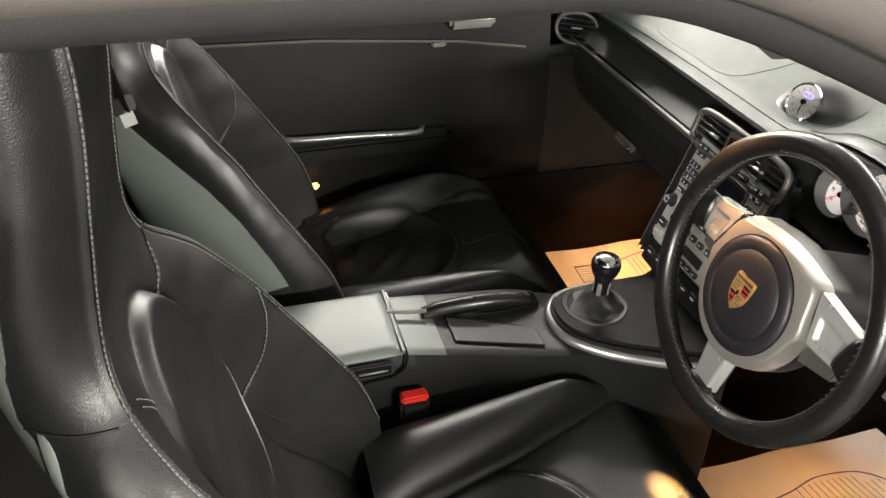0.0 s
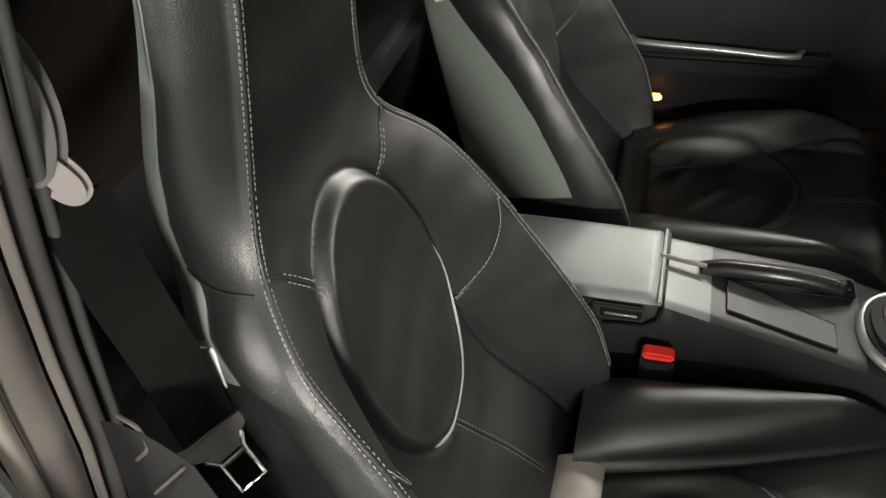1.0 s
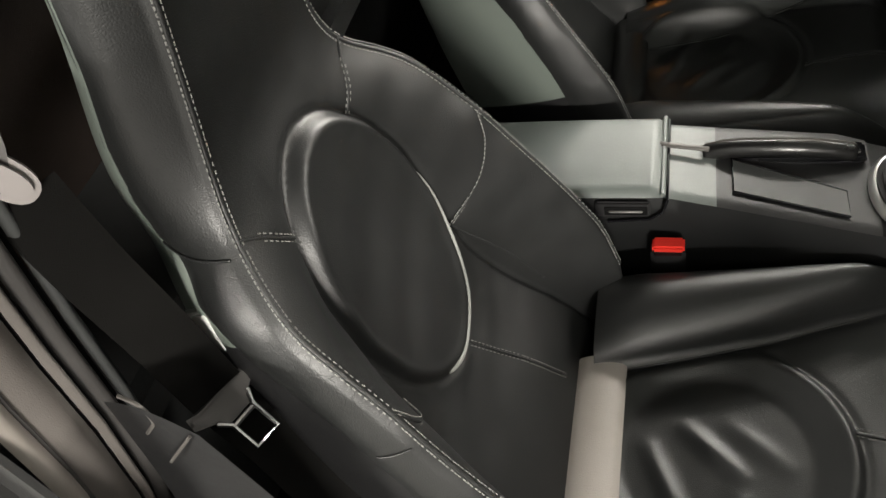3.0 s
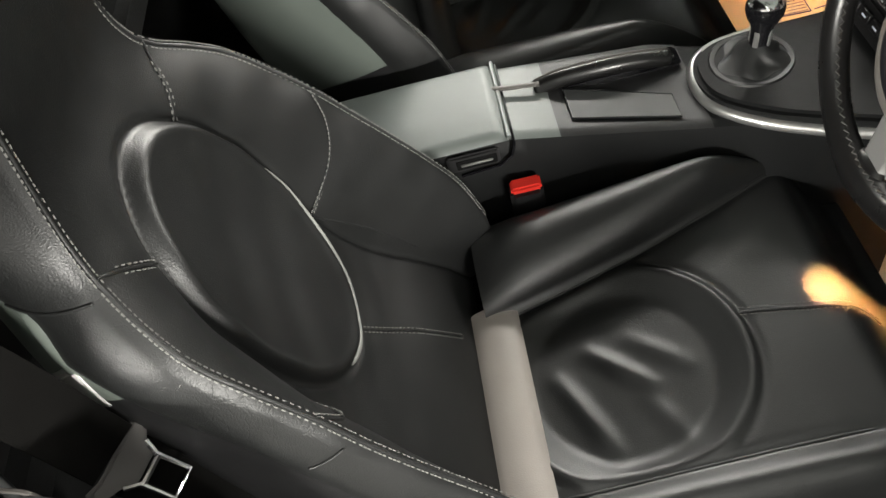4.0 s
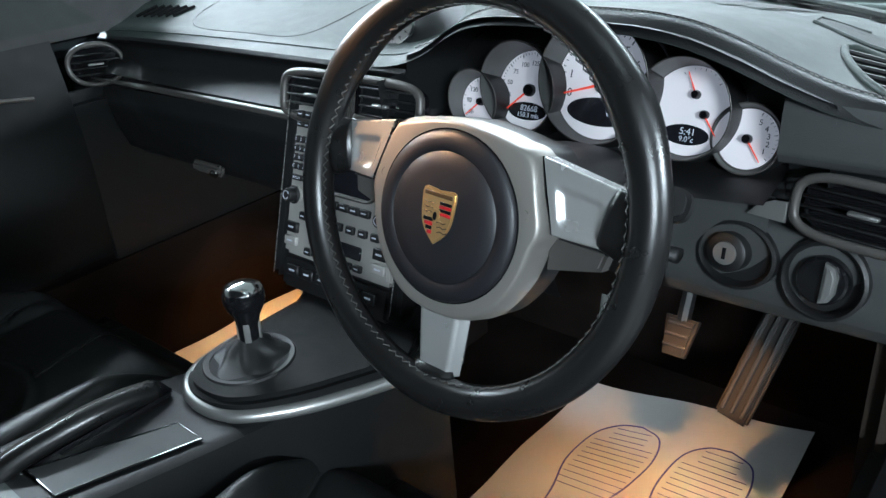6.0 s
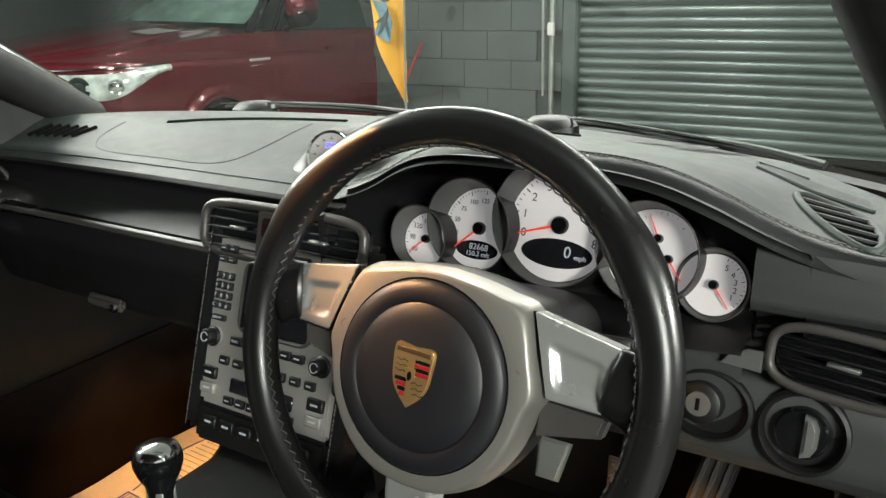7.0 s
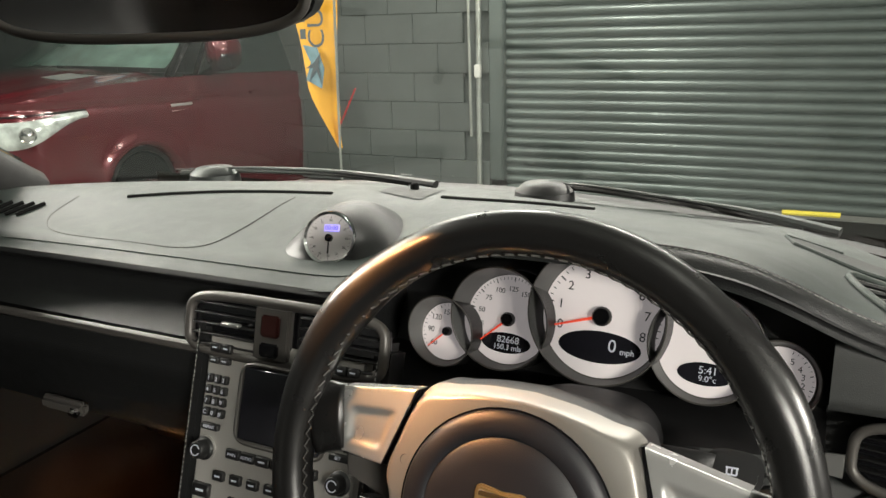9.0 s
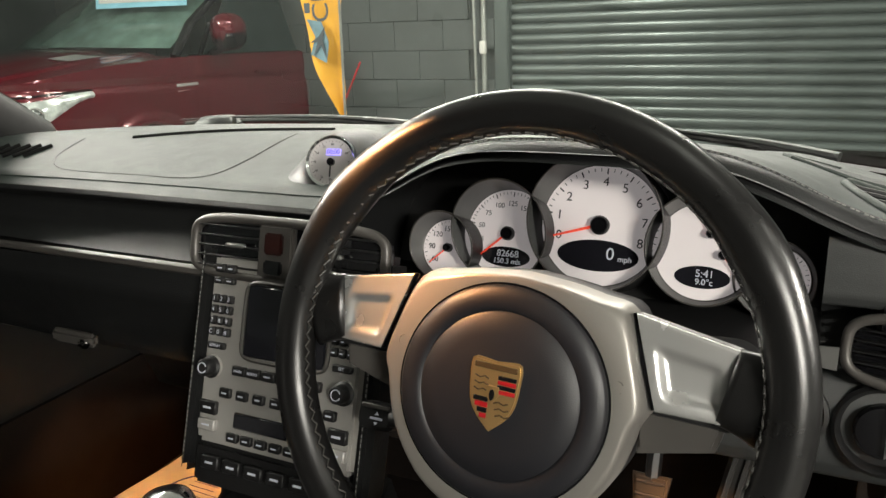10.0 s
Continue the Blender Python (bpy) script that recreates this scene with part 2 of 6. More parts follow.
def tube(points, r, seg=8, closed=False, flat=None):
    """A round bar along the points; r a number or one for each point; flat squeezes it along its second axis."""
    pts = [Vector(p) for p in points]
    n = len(pts)
    rs = [r] * n if isinstance(r, (int, float)) else r
    verts, ref = [], None
    for i, p in enumerate(pts):
        a = pts[(i - 1) % n] if (closed or i > 0) else p
        b = pts[(i + 1) % n] if (closed or i < n - 1) else p
        d = (b - a).normalized()
        if ref is None:
            ref = Vector((0, 0, 1)) if abs(d.z) < 0.9 else Vector((1, 0, 0))
        s = d.cross(ref).normalized()
        ref = s.cross(d).normalized()
        for k in range(seg):
            w = 2 * math.pi * k / seg
            verts.append(p + rs[i] * (math.cos(w) * s + math.sin(w) * ref * (flat or 1)))
    faces = []
    for i in range(n if closed else n - 1):
        for k in range(seg):
            j = (i + 1) % n
            faces.append((i * seg + k, i * seg + (k + 1) % seg, j * seg + (k + 1) % seg, j * seg + k))
    if not closed:
        faces += [tuple(range(seg))[::-1], tuple((n - 1) * seg + k for k in range(seg))]
    return verts, faces


def smooth_line(points, n=8):
    """Catmull-Rom through the points."""
    p = [Vector(q) for q in points]
    p = [p[0] * 2 - p[1]] + p + [p[-1] * 2 - p[-2]]
    out = []
    for i in range(1, len(p) - 2):
        for k in range(n):
            t = k / n
            out.append(0.5 * ((2 * p[i]) + (p[i + 1] - p[i - 1]) * t + (2 * p[i - 1] - 5 * p[i] + 4 * p[i + 1] - p[i + 2]) * t * t
                              + (3 * p[i] - p[i - 1] - 3 * p[i + 1] + p[i + 2]) * t ** 3))
    return out + [p[-2]]


def rbox(cx, cy, cz, sx, sy, sz, bevel=0.004, seg=2, m=None):
    bm = bmesh.new()
    bmesh.ops.create_cube(bm, size=1)
    bmesh.ops.scale(bm, vec=(sx, sy, sz), verts=bm.verts)
    if bevel:
        bmesh.ops.bevel(bm, geom=list(bm.edges), offset=min(bevel, 0.45 * min(sx, sy, sz)), segments=seg, affect="EDGES")
    mm = Matrix.Translation((cx, cy, cz))
    bmesh.ops.transform(bm, matrix=(m @ mm) if m else mm, verts=bm.verts)
    return bm


def prism(outline, depth, m=None, bevel=0.0):
    """A plate: outline in x, y, from z = 0 to depth."""
    bm = bmesh.new()
    f = bm.faces.new([bm.verts.new((x, y, 0)) for x, y in outline])
    r = bmesh.ops.extrude_face_region(bm, geom=[f])
    top = [v for v in r["geom"] if isinstance(v, bmesh.types.BMVert)]
    bmesh.ops.translate(bm, vec=(0, 0, depth), verts=top)
    if bevel:
        es = [e for e in bm.edges if all(v in top for v in e.verts)]
        bmesh.ops.bevel(bm, geom=es, offset=bevel, segments=2, affect="EDGES")
    if m:
        bmesh.ops.transform(bm, matrix=m, verts=bm.verts)
    return bm


def lathe(profile, seg=32, m=None):
    """Turned about z: profile of (r, z)."""
    verts, faces = [], []
    for r, z in profile:
        verts += [Vector((r * math.cos(2 * math.pi * k / seg), r * math.sin(2 * math.pi * k / seg), z)) for k in range(seg)]
    for j in range(len(profile) - 1):
        for k in range(seg):
            a, b = j * seg + k, j * seg + (k + 1) % seg
            faces.append((a, b, b + seg, a + seg))
    if profile[0][0] > 1e-6:
        faces.append(tuple(range(seg)))
    if profile[-1][0] > 1e-6:
        faces.append(tuple((len(profile) - 1) * seg + k for k in range(seg)))
    if m:
        verts = [m @ v for v in verts]
    return verts, faces


def ellipse(rx, ry, n=32, cx=0, cy=0, power=2.0):
    out = []
    for k in range(n):
        a = 2 * math.pi * k / n
        c, s = math.cos(a), math.sin(a)
        out.append((cx + rx * math.copysign(abs(c) ** (2 / power), c), cy + ry * math.copysign(abs(s) ** (2 / power), s)))
    return out


def lettering(name, text, size, m, mat, parent, align="CENTER"):
    cu = bpy.data.curves.new(name, "FONT")
    cu.body, cu.size, cu.align_x, cu.align_y, cu.extrude = text, size, align, "CENTER", 0.0002
    ob = bpy.data.objects.new(name, cu)
    me = bpy.data.meshes.new_from_object(ob)
    bpy.data.objects.remove(ob)
    me.transform(m)
    me.materials.clear()
    me.materials.append(mat)
    o = new(name, me)
    o.parent = parent
    return o


def frame_at(origin, normal, up=(0, 0, 1)):
    """A pose whose z is the normal and whose y leans to up."""
    z = Vector(normal).normalized()
    x = Vector(up).cross(z).normalized()
    y = z.cross(x)
    m = Matrix((x, y, z)).transposed().to_4x4()
    return Matrix.Translation(origin) @ m


def stitches(points, length=0.0031, gap=0.0015, r=0.00068):
    """Short raised threads along a line."""
    pts = [Vector(p) for p in points]
    pairs, carry = [], 0.0
    for a, b in zip(pts, pts[1:]):
        d = (b - a).length
        s = carry
        while s + length < d:
            p, q = a.lerp(b, s / d), a.lerp(b, (s + length) / d)
            pairs.append(tube([p, q], r, 4))
            s += length + gap
        carry = max(s - d, 0)
    return join(*pairs)


# ---- seats ----
BACK_TILT = radians(15.7)
HW = [(-0.08, 0.205), (-0.02, 0.214), (0.05, 0.216), (0.15, 0.212), (0.24, 0.204), (0.28, 0.198), (0.33, 0.192), (0.37, 0.184), (0.40, 0.168), (0.43, 0.142),
      (0.46, 0.126), (0.50, 0.114), (0.55, 0.106), (0.60, 0.102), (0.66, 0.098), (0.72, 0.094), (0.76, 0.087), (0.79, 0.074), (0.80, 0.06)]
BOL = [(-0.08, 0.130), (-0.02, 0.138), (0.04, 0.134), (0.10, 0.120), (0.16, 0.102), (0.22, 0.084), (0.28, 0.068), (0.33, 0.050), (0.38, 0.030), (0.42, 0.010), (0.45, 0.002), (0.8, 0.0)]
FOOT = [(-0.08, 0.176), (-0.03, 0.167), (0.03, 0.152), (0.085, 0.140), (0.13, 0.128), (0.18, 0.119), (0.25, 0.116), (0.33, 0.104), (0.38, 0.080), (0.43, 0.060), (0.8, 0.06)]
OUT = [(-0.08, 0.012), (0.30, 0.012), (0.38, 0.012), (0.44, 0.014), (0.49, 0.022), (0.54, 0.028), (0.60, 0.028), (0.8, 0.024)]
BASE = [(-0.12, 0.070), (-0.09, 0.062), (-0.05, 0.048), (0.0, 0.030), (0.04, 0.014), (0.09, 0.0), (0.8, 0.0)]
OVAL = (-0.003, 0.265, 0.114, 0.169)


def smoothed(table, v, h=0.018):
    return sum(lerp_table(table, v + k * h / 2) for k in (-2, -1, 0, 1, 2)) / 5


def back_w(u, v):
    """How far the leather of the backrest stands out at u across and v up."""
    hw = smoothed(HW, v)
    s = abs(u) / hw
    foot = smoothed(FOOT, v)
    k = max(0.0, min(1.0, (abs(u) - foot) / (hw * 0.985 - foot)))
    base = smoothed(BASE, v)
    w = base + (smoothed(BOL, v) - base) * (0.5 * k + 0.5 * math.sin(k * math.pi / 2))
    w -= 0.004 * math.exp(-((abs(u) - foot) / 0.0045) ** 2) * smooth01(0.24, 0.17, v)
    e = math.hypot((u - OVAL[0]) / OVAL[2], (v - OVAL[1]) / OVAL[3])
    w += 0.011 * (1 - smooth01(0.90, 1.0, e)) + 0.002 * math.exp(-((e - 0.91) / 0.05) ** 2) - 0.004 * math.exp(-((e - 1.01) / 0.022) ** 2)
    w -= 0.011 * (1 - smooth01(0.2, 1.1, e))
    w += 0.100 * smooth01(0.42, 0.74, v) - 0.03 * smooth01(0.74, 0.81, v) ** 2
    w -= 0.010 * smooth01(0.42, 0.50, v) * (1 - s * s)
    # soft folds of worn leather
    w += 0.0012 * math.sin(u * 60 + v * 35) * math.sin(v * 48 - u * 22) * smooth01(0.06, 0.02, abs(v - 0.22) - 0.12)
    return w


def back_pt(u, v, w):
    return Vector((u, -v * math.sin(BACK_TILT) + w * math.cos(BACK_TILT), v * math.cos(BACK_TILT) + w * math.sin(BACK_TILT)))


def on_back(u, v, lift=0.001):
    return back_pt(u, v, back_w(u, v) - 0.010 * smooth01(0.955, 1.0, abs(u) / smoothed(HW, v)) + lift)


TUCK = [(-0.1, 0.004), (0.18, 0.006), (0.28, 0.018), (0.38, 0.032), (0.44, 0.026), (0.50, 0.008), (0.56, 0.004), (0.8, 0.004)]


def side_end(v):
    """How deep the leather of the sides reaches."""
    return lerp_table([(-0.11, 0.07), (0.1, 0.050), (0.2, 0.030), (0.26, 0.008), (0.33, -0.028), (0.40, -0.066), (0.46, -0.068), (0.50, -0.053), (0.55, -0.030), (0.60, 0.0), (0.65, 0.022), (0.70, 0.042), (0.8, 0.05)], v)


def side_pt(v, d):
    """On the outer side of the bolster, d from the crest (0) to the shell (1)."""
    hw = smoothed(HW, v)
    edge = back_w(hw, v) - 0.010
    u = hw + smoothed(OUT, v) * math.sin(min(d * 1.25, 1) * math.pi / 2) - smoothed(TUCK, v) * d * d
    return back_pt(u, v, edge + (side_end(v) - edge) * d + 0.0008 * math.sin(v * 160 + d * 9) * smooth01(0.22, 0.10, abs(v - 0.26)) * math.sin(d * math.pi))


def backrest_leather():
    def fn(a, b):
        v = -0.11 + 0.91 * b
        hw = smoothed(HW, v)
        k = (a - 0.5) * 2 * 1.28
        if abs(k) <= 1:
            u = hw * k
            return back_pt(u, v, back_w(u, v) - 0.010 * smooth01(0.955, 1.0, abs(k)))
        p = side_pt(v, (abs(k) - 1) / 0.28)
        p.x = math.copysign(p.x, k)
        return p
    return grid(fn, 190, 200)


def backrest_shell(v0, v1):
    def fn(a, b):
        v = v0 + (v1 - v0) * b
        hw = smoothed(HW, v) + smoothed(OUT, v) + 0.001 - smoothed(TUCK, v)
        k = (a - 0.5) * 2
        f = side_end(v) + 0.004
        rear = -0.105 + 0.135 * smooth01(0.42, 0.74, v)
        if abs(k) > 0.6:
            d = (1 - abs(k)) / 0.4
            return back_pt(math.copysign(hw * (1 - 0.16 * d ** 1.5), k), v, f + (rear - f) * d)
        q = abs(k) / 0.6
        return back_pt(math.copysign(hw * 0.84 * q, k), v, rear - 0.02 * (1 - q ** 4))
    return grid(fn, 48, 30)


CUSH_IN, CUSH_OUT = 0.226, 0.232
CUSH_SEAM = 0.160
CREASE = [(-0.48, 0.082), (-0.43, 0.091), (-0.34, 0.112), (-0.25, 0.134), (-0.14, 0.172), (-0.06, 0.206), (0.02, 0.224)]
BOWL = (0.025, -0.322, 0.140, 0.143)


def cush_z(u, y, outer=0.0):
    """Height of the cushion above its base, y from -0.47 (rear) to 0.015 (front)."""
    z = 0.050 + 0.030 * smooth01(-0.50, -0.10, y)
    c = smoothed(CREASE, y)
    if u < -c:
        k = min((-u - c) / (CUSH_IN - c), 1.0)
        h = 0.066 * smooth01(-0.60, -0.40, y) * (1 - 0.96 * smooth01(-0.17, -0.01, y))
        z += h * math.sqrt(max(0.0, 1 - (1.75 * k - 0.95) ** 2 / 0.9025)) if k < 0.54 else h * (1 - 0.35 * ((k - 0.54) / 0.46) ** 2)
    if outer and u > c:
        k = min((u - c) / (CUSH_OUT - c), 1.0)
        h = outer * (0.35 + 0.65 * smooth01(-0.50, -0.28, y)) * (1 - 0.9 * smooth01(-0.20, 0.02, y))
        z += h * smooth01(-0.05, 0.62, k) * (1 - 0.30 * smooth01(0.6, 1.0, k))
    elif u > CUSH_SEAM:
        z += 0.012 * smooth01(CUSH_SEAM, CUSH_SEAM + 0.03, u) * smooth01(-0.02, -0.12, y) - 0.03 * smooth01(CUSH_SEAM + 0.02, CUSH_OUT, u) ** 2
    z -= 0.004 * math.exp(-((u + c) / 0.006) ** 2) + 0.004 * math.exp(-((u - CUSH_SEAM) / 0.006) ** 2)
    e = math.hypot((u - BOWL[0]) / BOWL[2], (y - BOWL[1]) / BOWL[3])
    z += (-0.015 * (1 - smooth01(0.72, 0.99, e)) + 0.005 * math.exp(-((e - 1.02) / 0.05) ** 2) - 0.003 * math.exp(-((e - 1.10) / 0.03) ** 2)) * smooth01(-c, -c + 0.025, u) * smooth01(CUSH_SEAM + 0.002, CUSH_SEAM - 0.02, u)
    # folds pressed into the bowl
    for x0, y0, x1, y1, h, r in ((-0.015, -0.352, 0.045, -0.292, 0.006, 0.011), (0.015, -0.396, 0.120, -0.350, 0.007, 0.012), (-0.02, -0.30, 0.03, -0.245, 0.003, 0.012), (0.06, -0.30, 0.12, -0.27, 0.003, 0.012)):
        dx, dy = x1 - x0, y1 - y0
        q = max(0.0, min(1.0, ((u - x0) * dx + (y - y0) * dy) / (dx * dx + dy * dy)))
        d = math.hypot(u - x0 - q * dx, y - y0 - q * dy)
        z += h * math.exp(-(d / r) ** 2) * math.sin(math.pi * (0.15 + 0.7 * q))
    z -= 0.070 * smooth01(-0.075, 0.015, y) ** 1.7
    return z


def cushion_leather(outer=0.0):
    def fn(a, b):
        y = -0.47 + 0.485 * b
        c = smoothed(CREASE, y)
        q = lerp_table([(0, -CUSH_IN * 1.25), (0.1, -CUSH_IN), (0.35, -c), (0.8, CUSH_SEAM), (0.9, CUSH_OUT), (1, CUSH_OUT * 1.25)], a)
        k = q / (CUSH_OUT if q > 0 else CUSH_IN)
        front = 1 - 0.12 * smooth01(-0.09, 0.015, y) ** 2
        half = CUSH_OUT if k > 0 else CUSH_IN
        if abs(k) <= 1:
            return Vector((half * front * k, y, cush_z(half * k, y, outer) - 0.016 * smooth01(0.90, 1.0, abs(k))))
        d = (abs(k) - 1) / 0.25
        top = cush_z(math.copysign(half, k), y, outer) - 0.016
        return Vector((math.copysign(half * front + 0.010 * math.sin(d * math.pi) - 0.012 * d, k), y, top * (1 - d) + 0.005 * d))
    # front roll down to the base
    def fr(a, b):
        p = fn(a, 1.0)
        return Vector((p.x * (1 - 0.03 * b), p.y + 0.016 * math.sin(b * math.pi * 0.9), p.z * (1 - b) + 0.005 * b))
    return join(grid(fn, 120, 120), grid(fr, 120, 8))


def on_cushion(u, y, lift=0.001):
    return Vector((u, y, cush_z(u, y) + lift))


def sport_seat(cx, y0, z0, mirror, label, roll=None):
    """y0, z0: the foot of the backrest's face; mirror 1: outer side towards +x."""
    seat = thing("sport_seat", label, "car seat", "front seats")
    seat.matrix_world = Matrix.Translation((cx, y0, z0)) @ Matrix.Diagonal((mirror, 1, 1, 1))
    back = part("backrest", backrest_leather(), LEATHER, seat, "black leather backrest with fixed headrest", sharp=0)
    part("back_shell", backrest_shell(0.36 if roll else 0.06, 0.795), SHELL, seat, "grey-green plastic seat shell", sharp=60)
    part("back_cover", backrest_shell(-0.08, 0.36 if roll else 0.06), PLASTIC, seat, "black lower back cover", sharp=60)
    lines = {
        "bolster_seam": [smooth_line([on_back(s * smoothed(HW, v) * 0.965, v) for v in (0.765, 0.70, 0.64, 0.57, 0.50, 0.46, 0.43, 0.40, 0.37, 0.33, 0.28, 0.22, 0.16, 0.10, 0.04, -0.03)]) for s in (1, -1)],
        "shoulder_seam": [smooth_line([on_back(s * u, v) for u, v in ((0.131, 0.441), (0.114, 0.425), (0.097, 0.405), (0.081, 0.387))]) for s in (1, -1)],
        "waist_seam": [smooth_line([on_back(s * u, v) for u, v in ((0.190, 0.276), (0.176, 0.240), (0.152, 0.207), (0.116, 0.180))]) for s in (1, -1)],
        "wing_crease": [smooth_line([on_back(s * u, v, -0.0002) for u, v in ((0.112, 0.205), (0.124, 0.165), (0.141, 0.115), (0.156, 0.060), (0.164, 0.010))]) for s in (-1,)],
        "lower_seam": [smooth_line([on_back(u, v) for u, v in ((-0.012, 0.096), (-0.028, 0.05), (-0.045, 0.0), (-0.062, -0.07))])],
        "side_seam": [smooth_line([side_pt(0.433 + 0.02 * d, d) + Vector((s * 0.0008, 0, 0)) for d in (0.0, 0.25, 0.5, 0.75, 0.98)]) for s in (1,)] + [smooth_line([side_pt(0.243, d) + Vector((0.0008, 0, 0)) for d in (0.0, 0.2, 0.4, 0.6)])],
    }
    for name, runs in lines.items():
        for run in runs:
            part(name, tube(run, 0.0022 if name == "bolster_seam" else 0.0013, 6), LEATHER_MATT, back, sharp=0)
            if name == "wing_crease":
                continue
            lift = back_pt(0, 0, 0.0006)
            wide = 0.0042 if name == "bolster_seam" else 0.0031
            face = Vector((1, 0.3, 0)) if name == "side_seam" else lift
            ends = list(zip(run, run[1:] + run[-1:], run[:1] + run[:-1]))
            rows = [[p + lift + (q - r).cross(face).normalized() * wide * k for p, q, r in ends] for k in (1, -1)]
            part("stitching", join(stitches(rows[0]), stitches(rows[1])), THREAD, back, "grey stitching", smooth=False)
    # paler piping along the inner lower arc of the oval only
    arc = [on_back(OVAL[2] * 0.985 * math.cos(w), OVAL[1] + OVAL[3] * 0.985 * math.sin(w), 0.0022) for w in np.linspace(radians(176), radians(292), 40)]
    part("oval_piping", tube(arc, [0.0006 + 0.0052 * math.sin(math.pi * k / 39) ** 0.5 for k in range(40)], 8), PALE_PIPING, back, "grey leather piping", sharp=0)
    shift = Vector((0, 0.575, -0.125))
    cushion = part("seat_cushion", moved(cushion_leather(0.0 if roll else 0.062), Matrix.Translation(shift)), LEATHER, seat, "black leather cushion with worn folds", sharp=0)
    runs = [smooth_line([on_cushion(-0.010 + 0.03 * (y + 0.172) / 0.16, y) + shift for y in (-0.172, -0.14, -0.10, -0.05, -0.01)]),
            smooth_line([on_cushion(CUSH_SEAM if roll else smoothed(CREASE, y), y) + shift for y in (-0.44, -0.3, -0.2, -0.1, -0.03)]),
            smooth_line([on_cushion(-smoothed(CREASE, y), y) + shift for y in (-0.44, -0.36, -0.28, -0.2, -0.12, -0.06, -0.02)])]
    for run in runs:
        part("cushion_seam", tube(run, 0.0016, 6), LEATHER_MATT, cushion, sharp=0)
    part("stitching", join(stitches([p + Vector((0.005, 0, 0.001)) for p in runs[0]]), stitches([p + Vector((-0.005, 0, 0.001)) for p in runs[0]])), THREAD_DARK, cushion, smooth=False)
    # rear roll of the cushion; the driver's holds its sheen as pale colour
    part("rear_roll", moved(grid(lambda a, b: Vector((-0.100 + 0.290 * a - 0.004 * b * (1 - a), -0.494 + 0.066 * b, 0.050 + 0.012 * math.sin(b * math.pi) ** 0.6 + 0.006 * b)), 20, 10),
         Matrix.Translation(shift)), roll or LEATHER, seat, "rear roll of the cushion, its sheen put in as pale colour" if roll else "black leather rear roll")
    part("seat_base", rbox(0, 0.31, -0.185, 0.40, 0.42, 0.13, 0.03), PLASTIC, seat, "black plastic seat base")
    part("side_cover", rbox(0.228, 0.36, -0.135, 0.022, 0.36, 0.07, 0.01), PLASTIC, seat, "black plastic side cover")
    part("lever_recess", tube(smooth_line([(0.128, -0.172, 0.418), (0.139, -0.170, 0.396), (0.150, -0.166, 0.366), (0.154, -0.162, 0.346)]), 0.0075, 10, flat=0.5), SHELL, seat, "pale recess rim", sharp=0)
    part("fold_lever", prism([(-0.012, 0.026), (0.006, 0.022), (0.015, -0.010), (0.006, -0.026), (-0.008, -0.008)], 0.010, frame_at((0.154, -0.168, 0.338), (0.8, 0.5, 0.35)), 0.003), SILVER, seat, "silver backrest fold lever")
    if roll:
        part("height_lever", rbox(0.254, 0.412, -0.083, 0.018, 0.205, 0.032, 0.006, 2), SILVER, seat, "silver seat height lever")
    part("seat_rail", rbox(0.19, 0.30, -0.30, 0.03, 0.46, 0.12, 0.005), STEEL, seat)
    part("seat_rail", rbox(-0.19, 0.30, -0.30, 0.03, 0.46, 0.12, 0.005), STEEL, seat)
    return seat


SEAT_Y, SEAT_Z = -0.575, 0.378
driver_seat = sport_seat(0.36, SEAT_Y, SEAT_Z, 1, "black leather sports seat with creased bolsters and grey stitching", ROLL_SHEEN)
passenger_seat = sport_seat(-0.335, SEAT_Y, SEAT_Z, -1, "black leather passenger sports seat beside the centre console")
part("seat_lever", rbox(0.252, 0.43, -0.085, 0.014, 0.165, 0.032, 0.006), SILVER, driver_seat, "silver seat height lever")

# ---- steering wheel ----
WHEEL_C, WHEEL_TILT, WHEEL_R = Vector((0.342, -0.0112, 0.680)), 16.5, 0.1710
WHEEL_TURN = -3.0
wm = Matrix.Translation(WHEEL_C) @ Matrix.Rotation(radians(90 - WHEEL_TILT), 4, "X") @ Matrix.Rotation(radians(WHEEL_TURN), 4, "Z")
wheel = thing("steering_wheel", "black leather three-spoke steering wheel with silver spokes", "steering wheel")
wheel.matrix_world = wm
rim_pts = [(WHEEL_R * math.cos(2 * math.pi * k / 96), WHEEL_R * math.sin(2 * math.pi * k / 96), 0) for k in range(96)]


def rim_r(k):
    a = 360 * k / 96
    return 0.0150 + 0.0022 * (math.exp(-((a - 35) / 10) ** 2) + math.exp(-((a - 145) / 10) ** 2) + 0.6 * math.exp(-((a - 270) / 12) ** 2))


part("rim", tube(rim_pts, [rim_r(k) for k in range(96)], 16, closed=True), LEATHER_WHEEL, wheel, "black perforated leather rim", sharp=0)
rim_in = [((WHEEL_R - 0.0148) * math.cos(2 * math.pi * k / 220), (WHEEL_R - 0.0148) * math.sin(2 * math.pi * k / 220), 0.006 + (0.0025 if k % 2 else -0.0025)) for k in range(221)]
part("rim_stitching", tube(rim_in, 0.0007, 4), THREAD_DARK, wheel, "grey zigzag stitching")
HUB = Vector((0.0, -0.013))
half = [(0.0, 0.067), (0.03, 0.0645), (0.052, 0.0605), (0.075, 0.0540), (0.087, 0.020), (0.093, -0.003), (0.087, -0.018), (0.083, -0.035), (0.077, -0.052), (0.065, -0.072), (0.050, -0.088), (0.028, -0.099), (0.0, -0.102)]
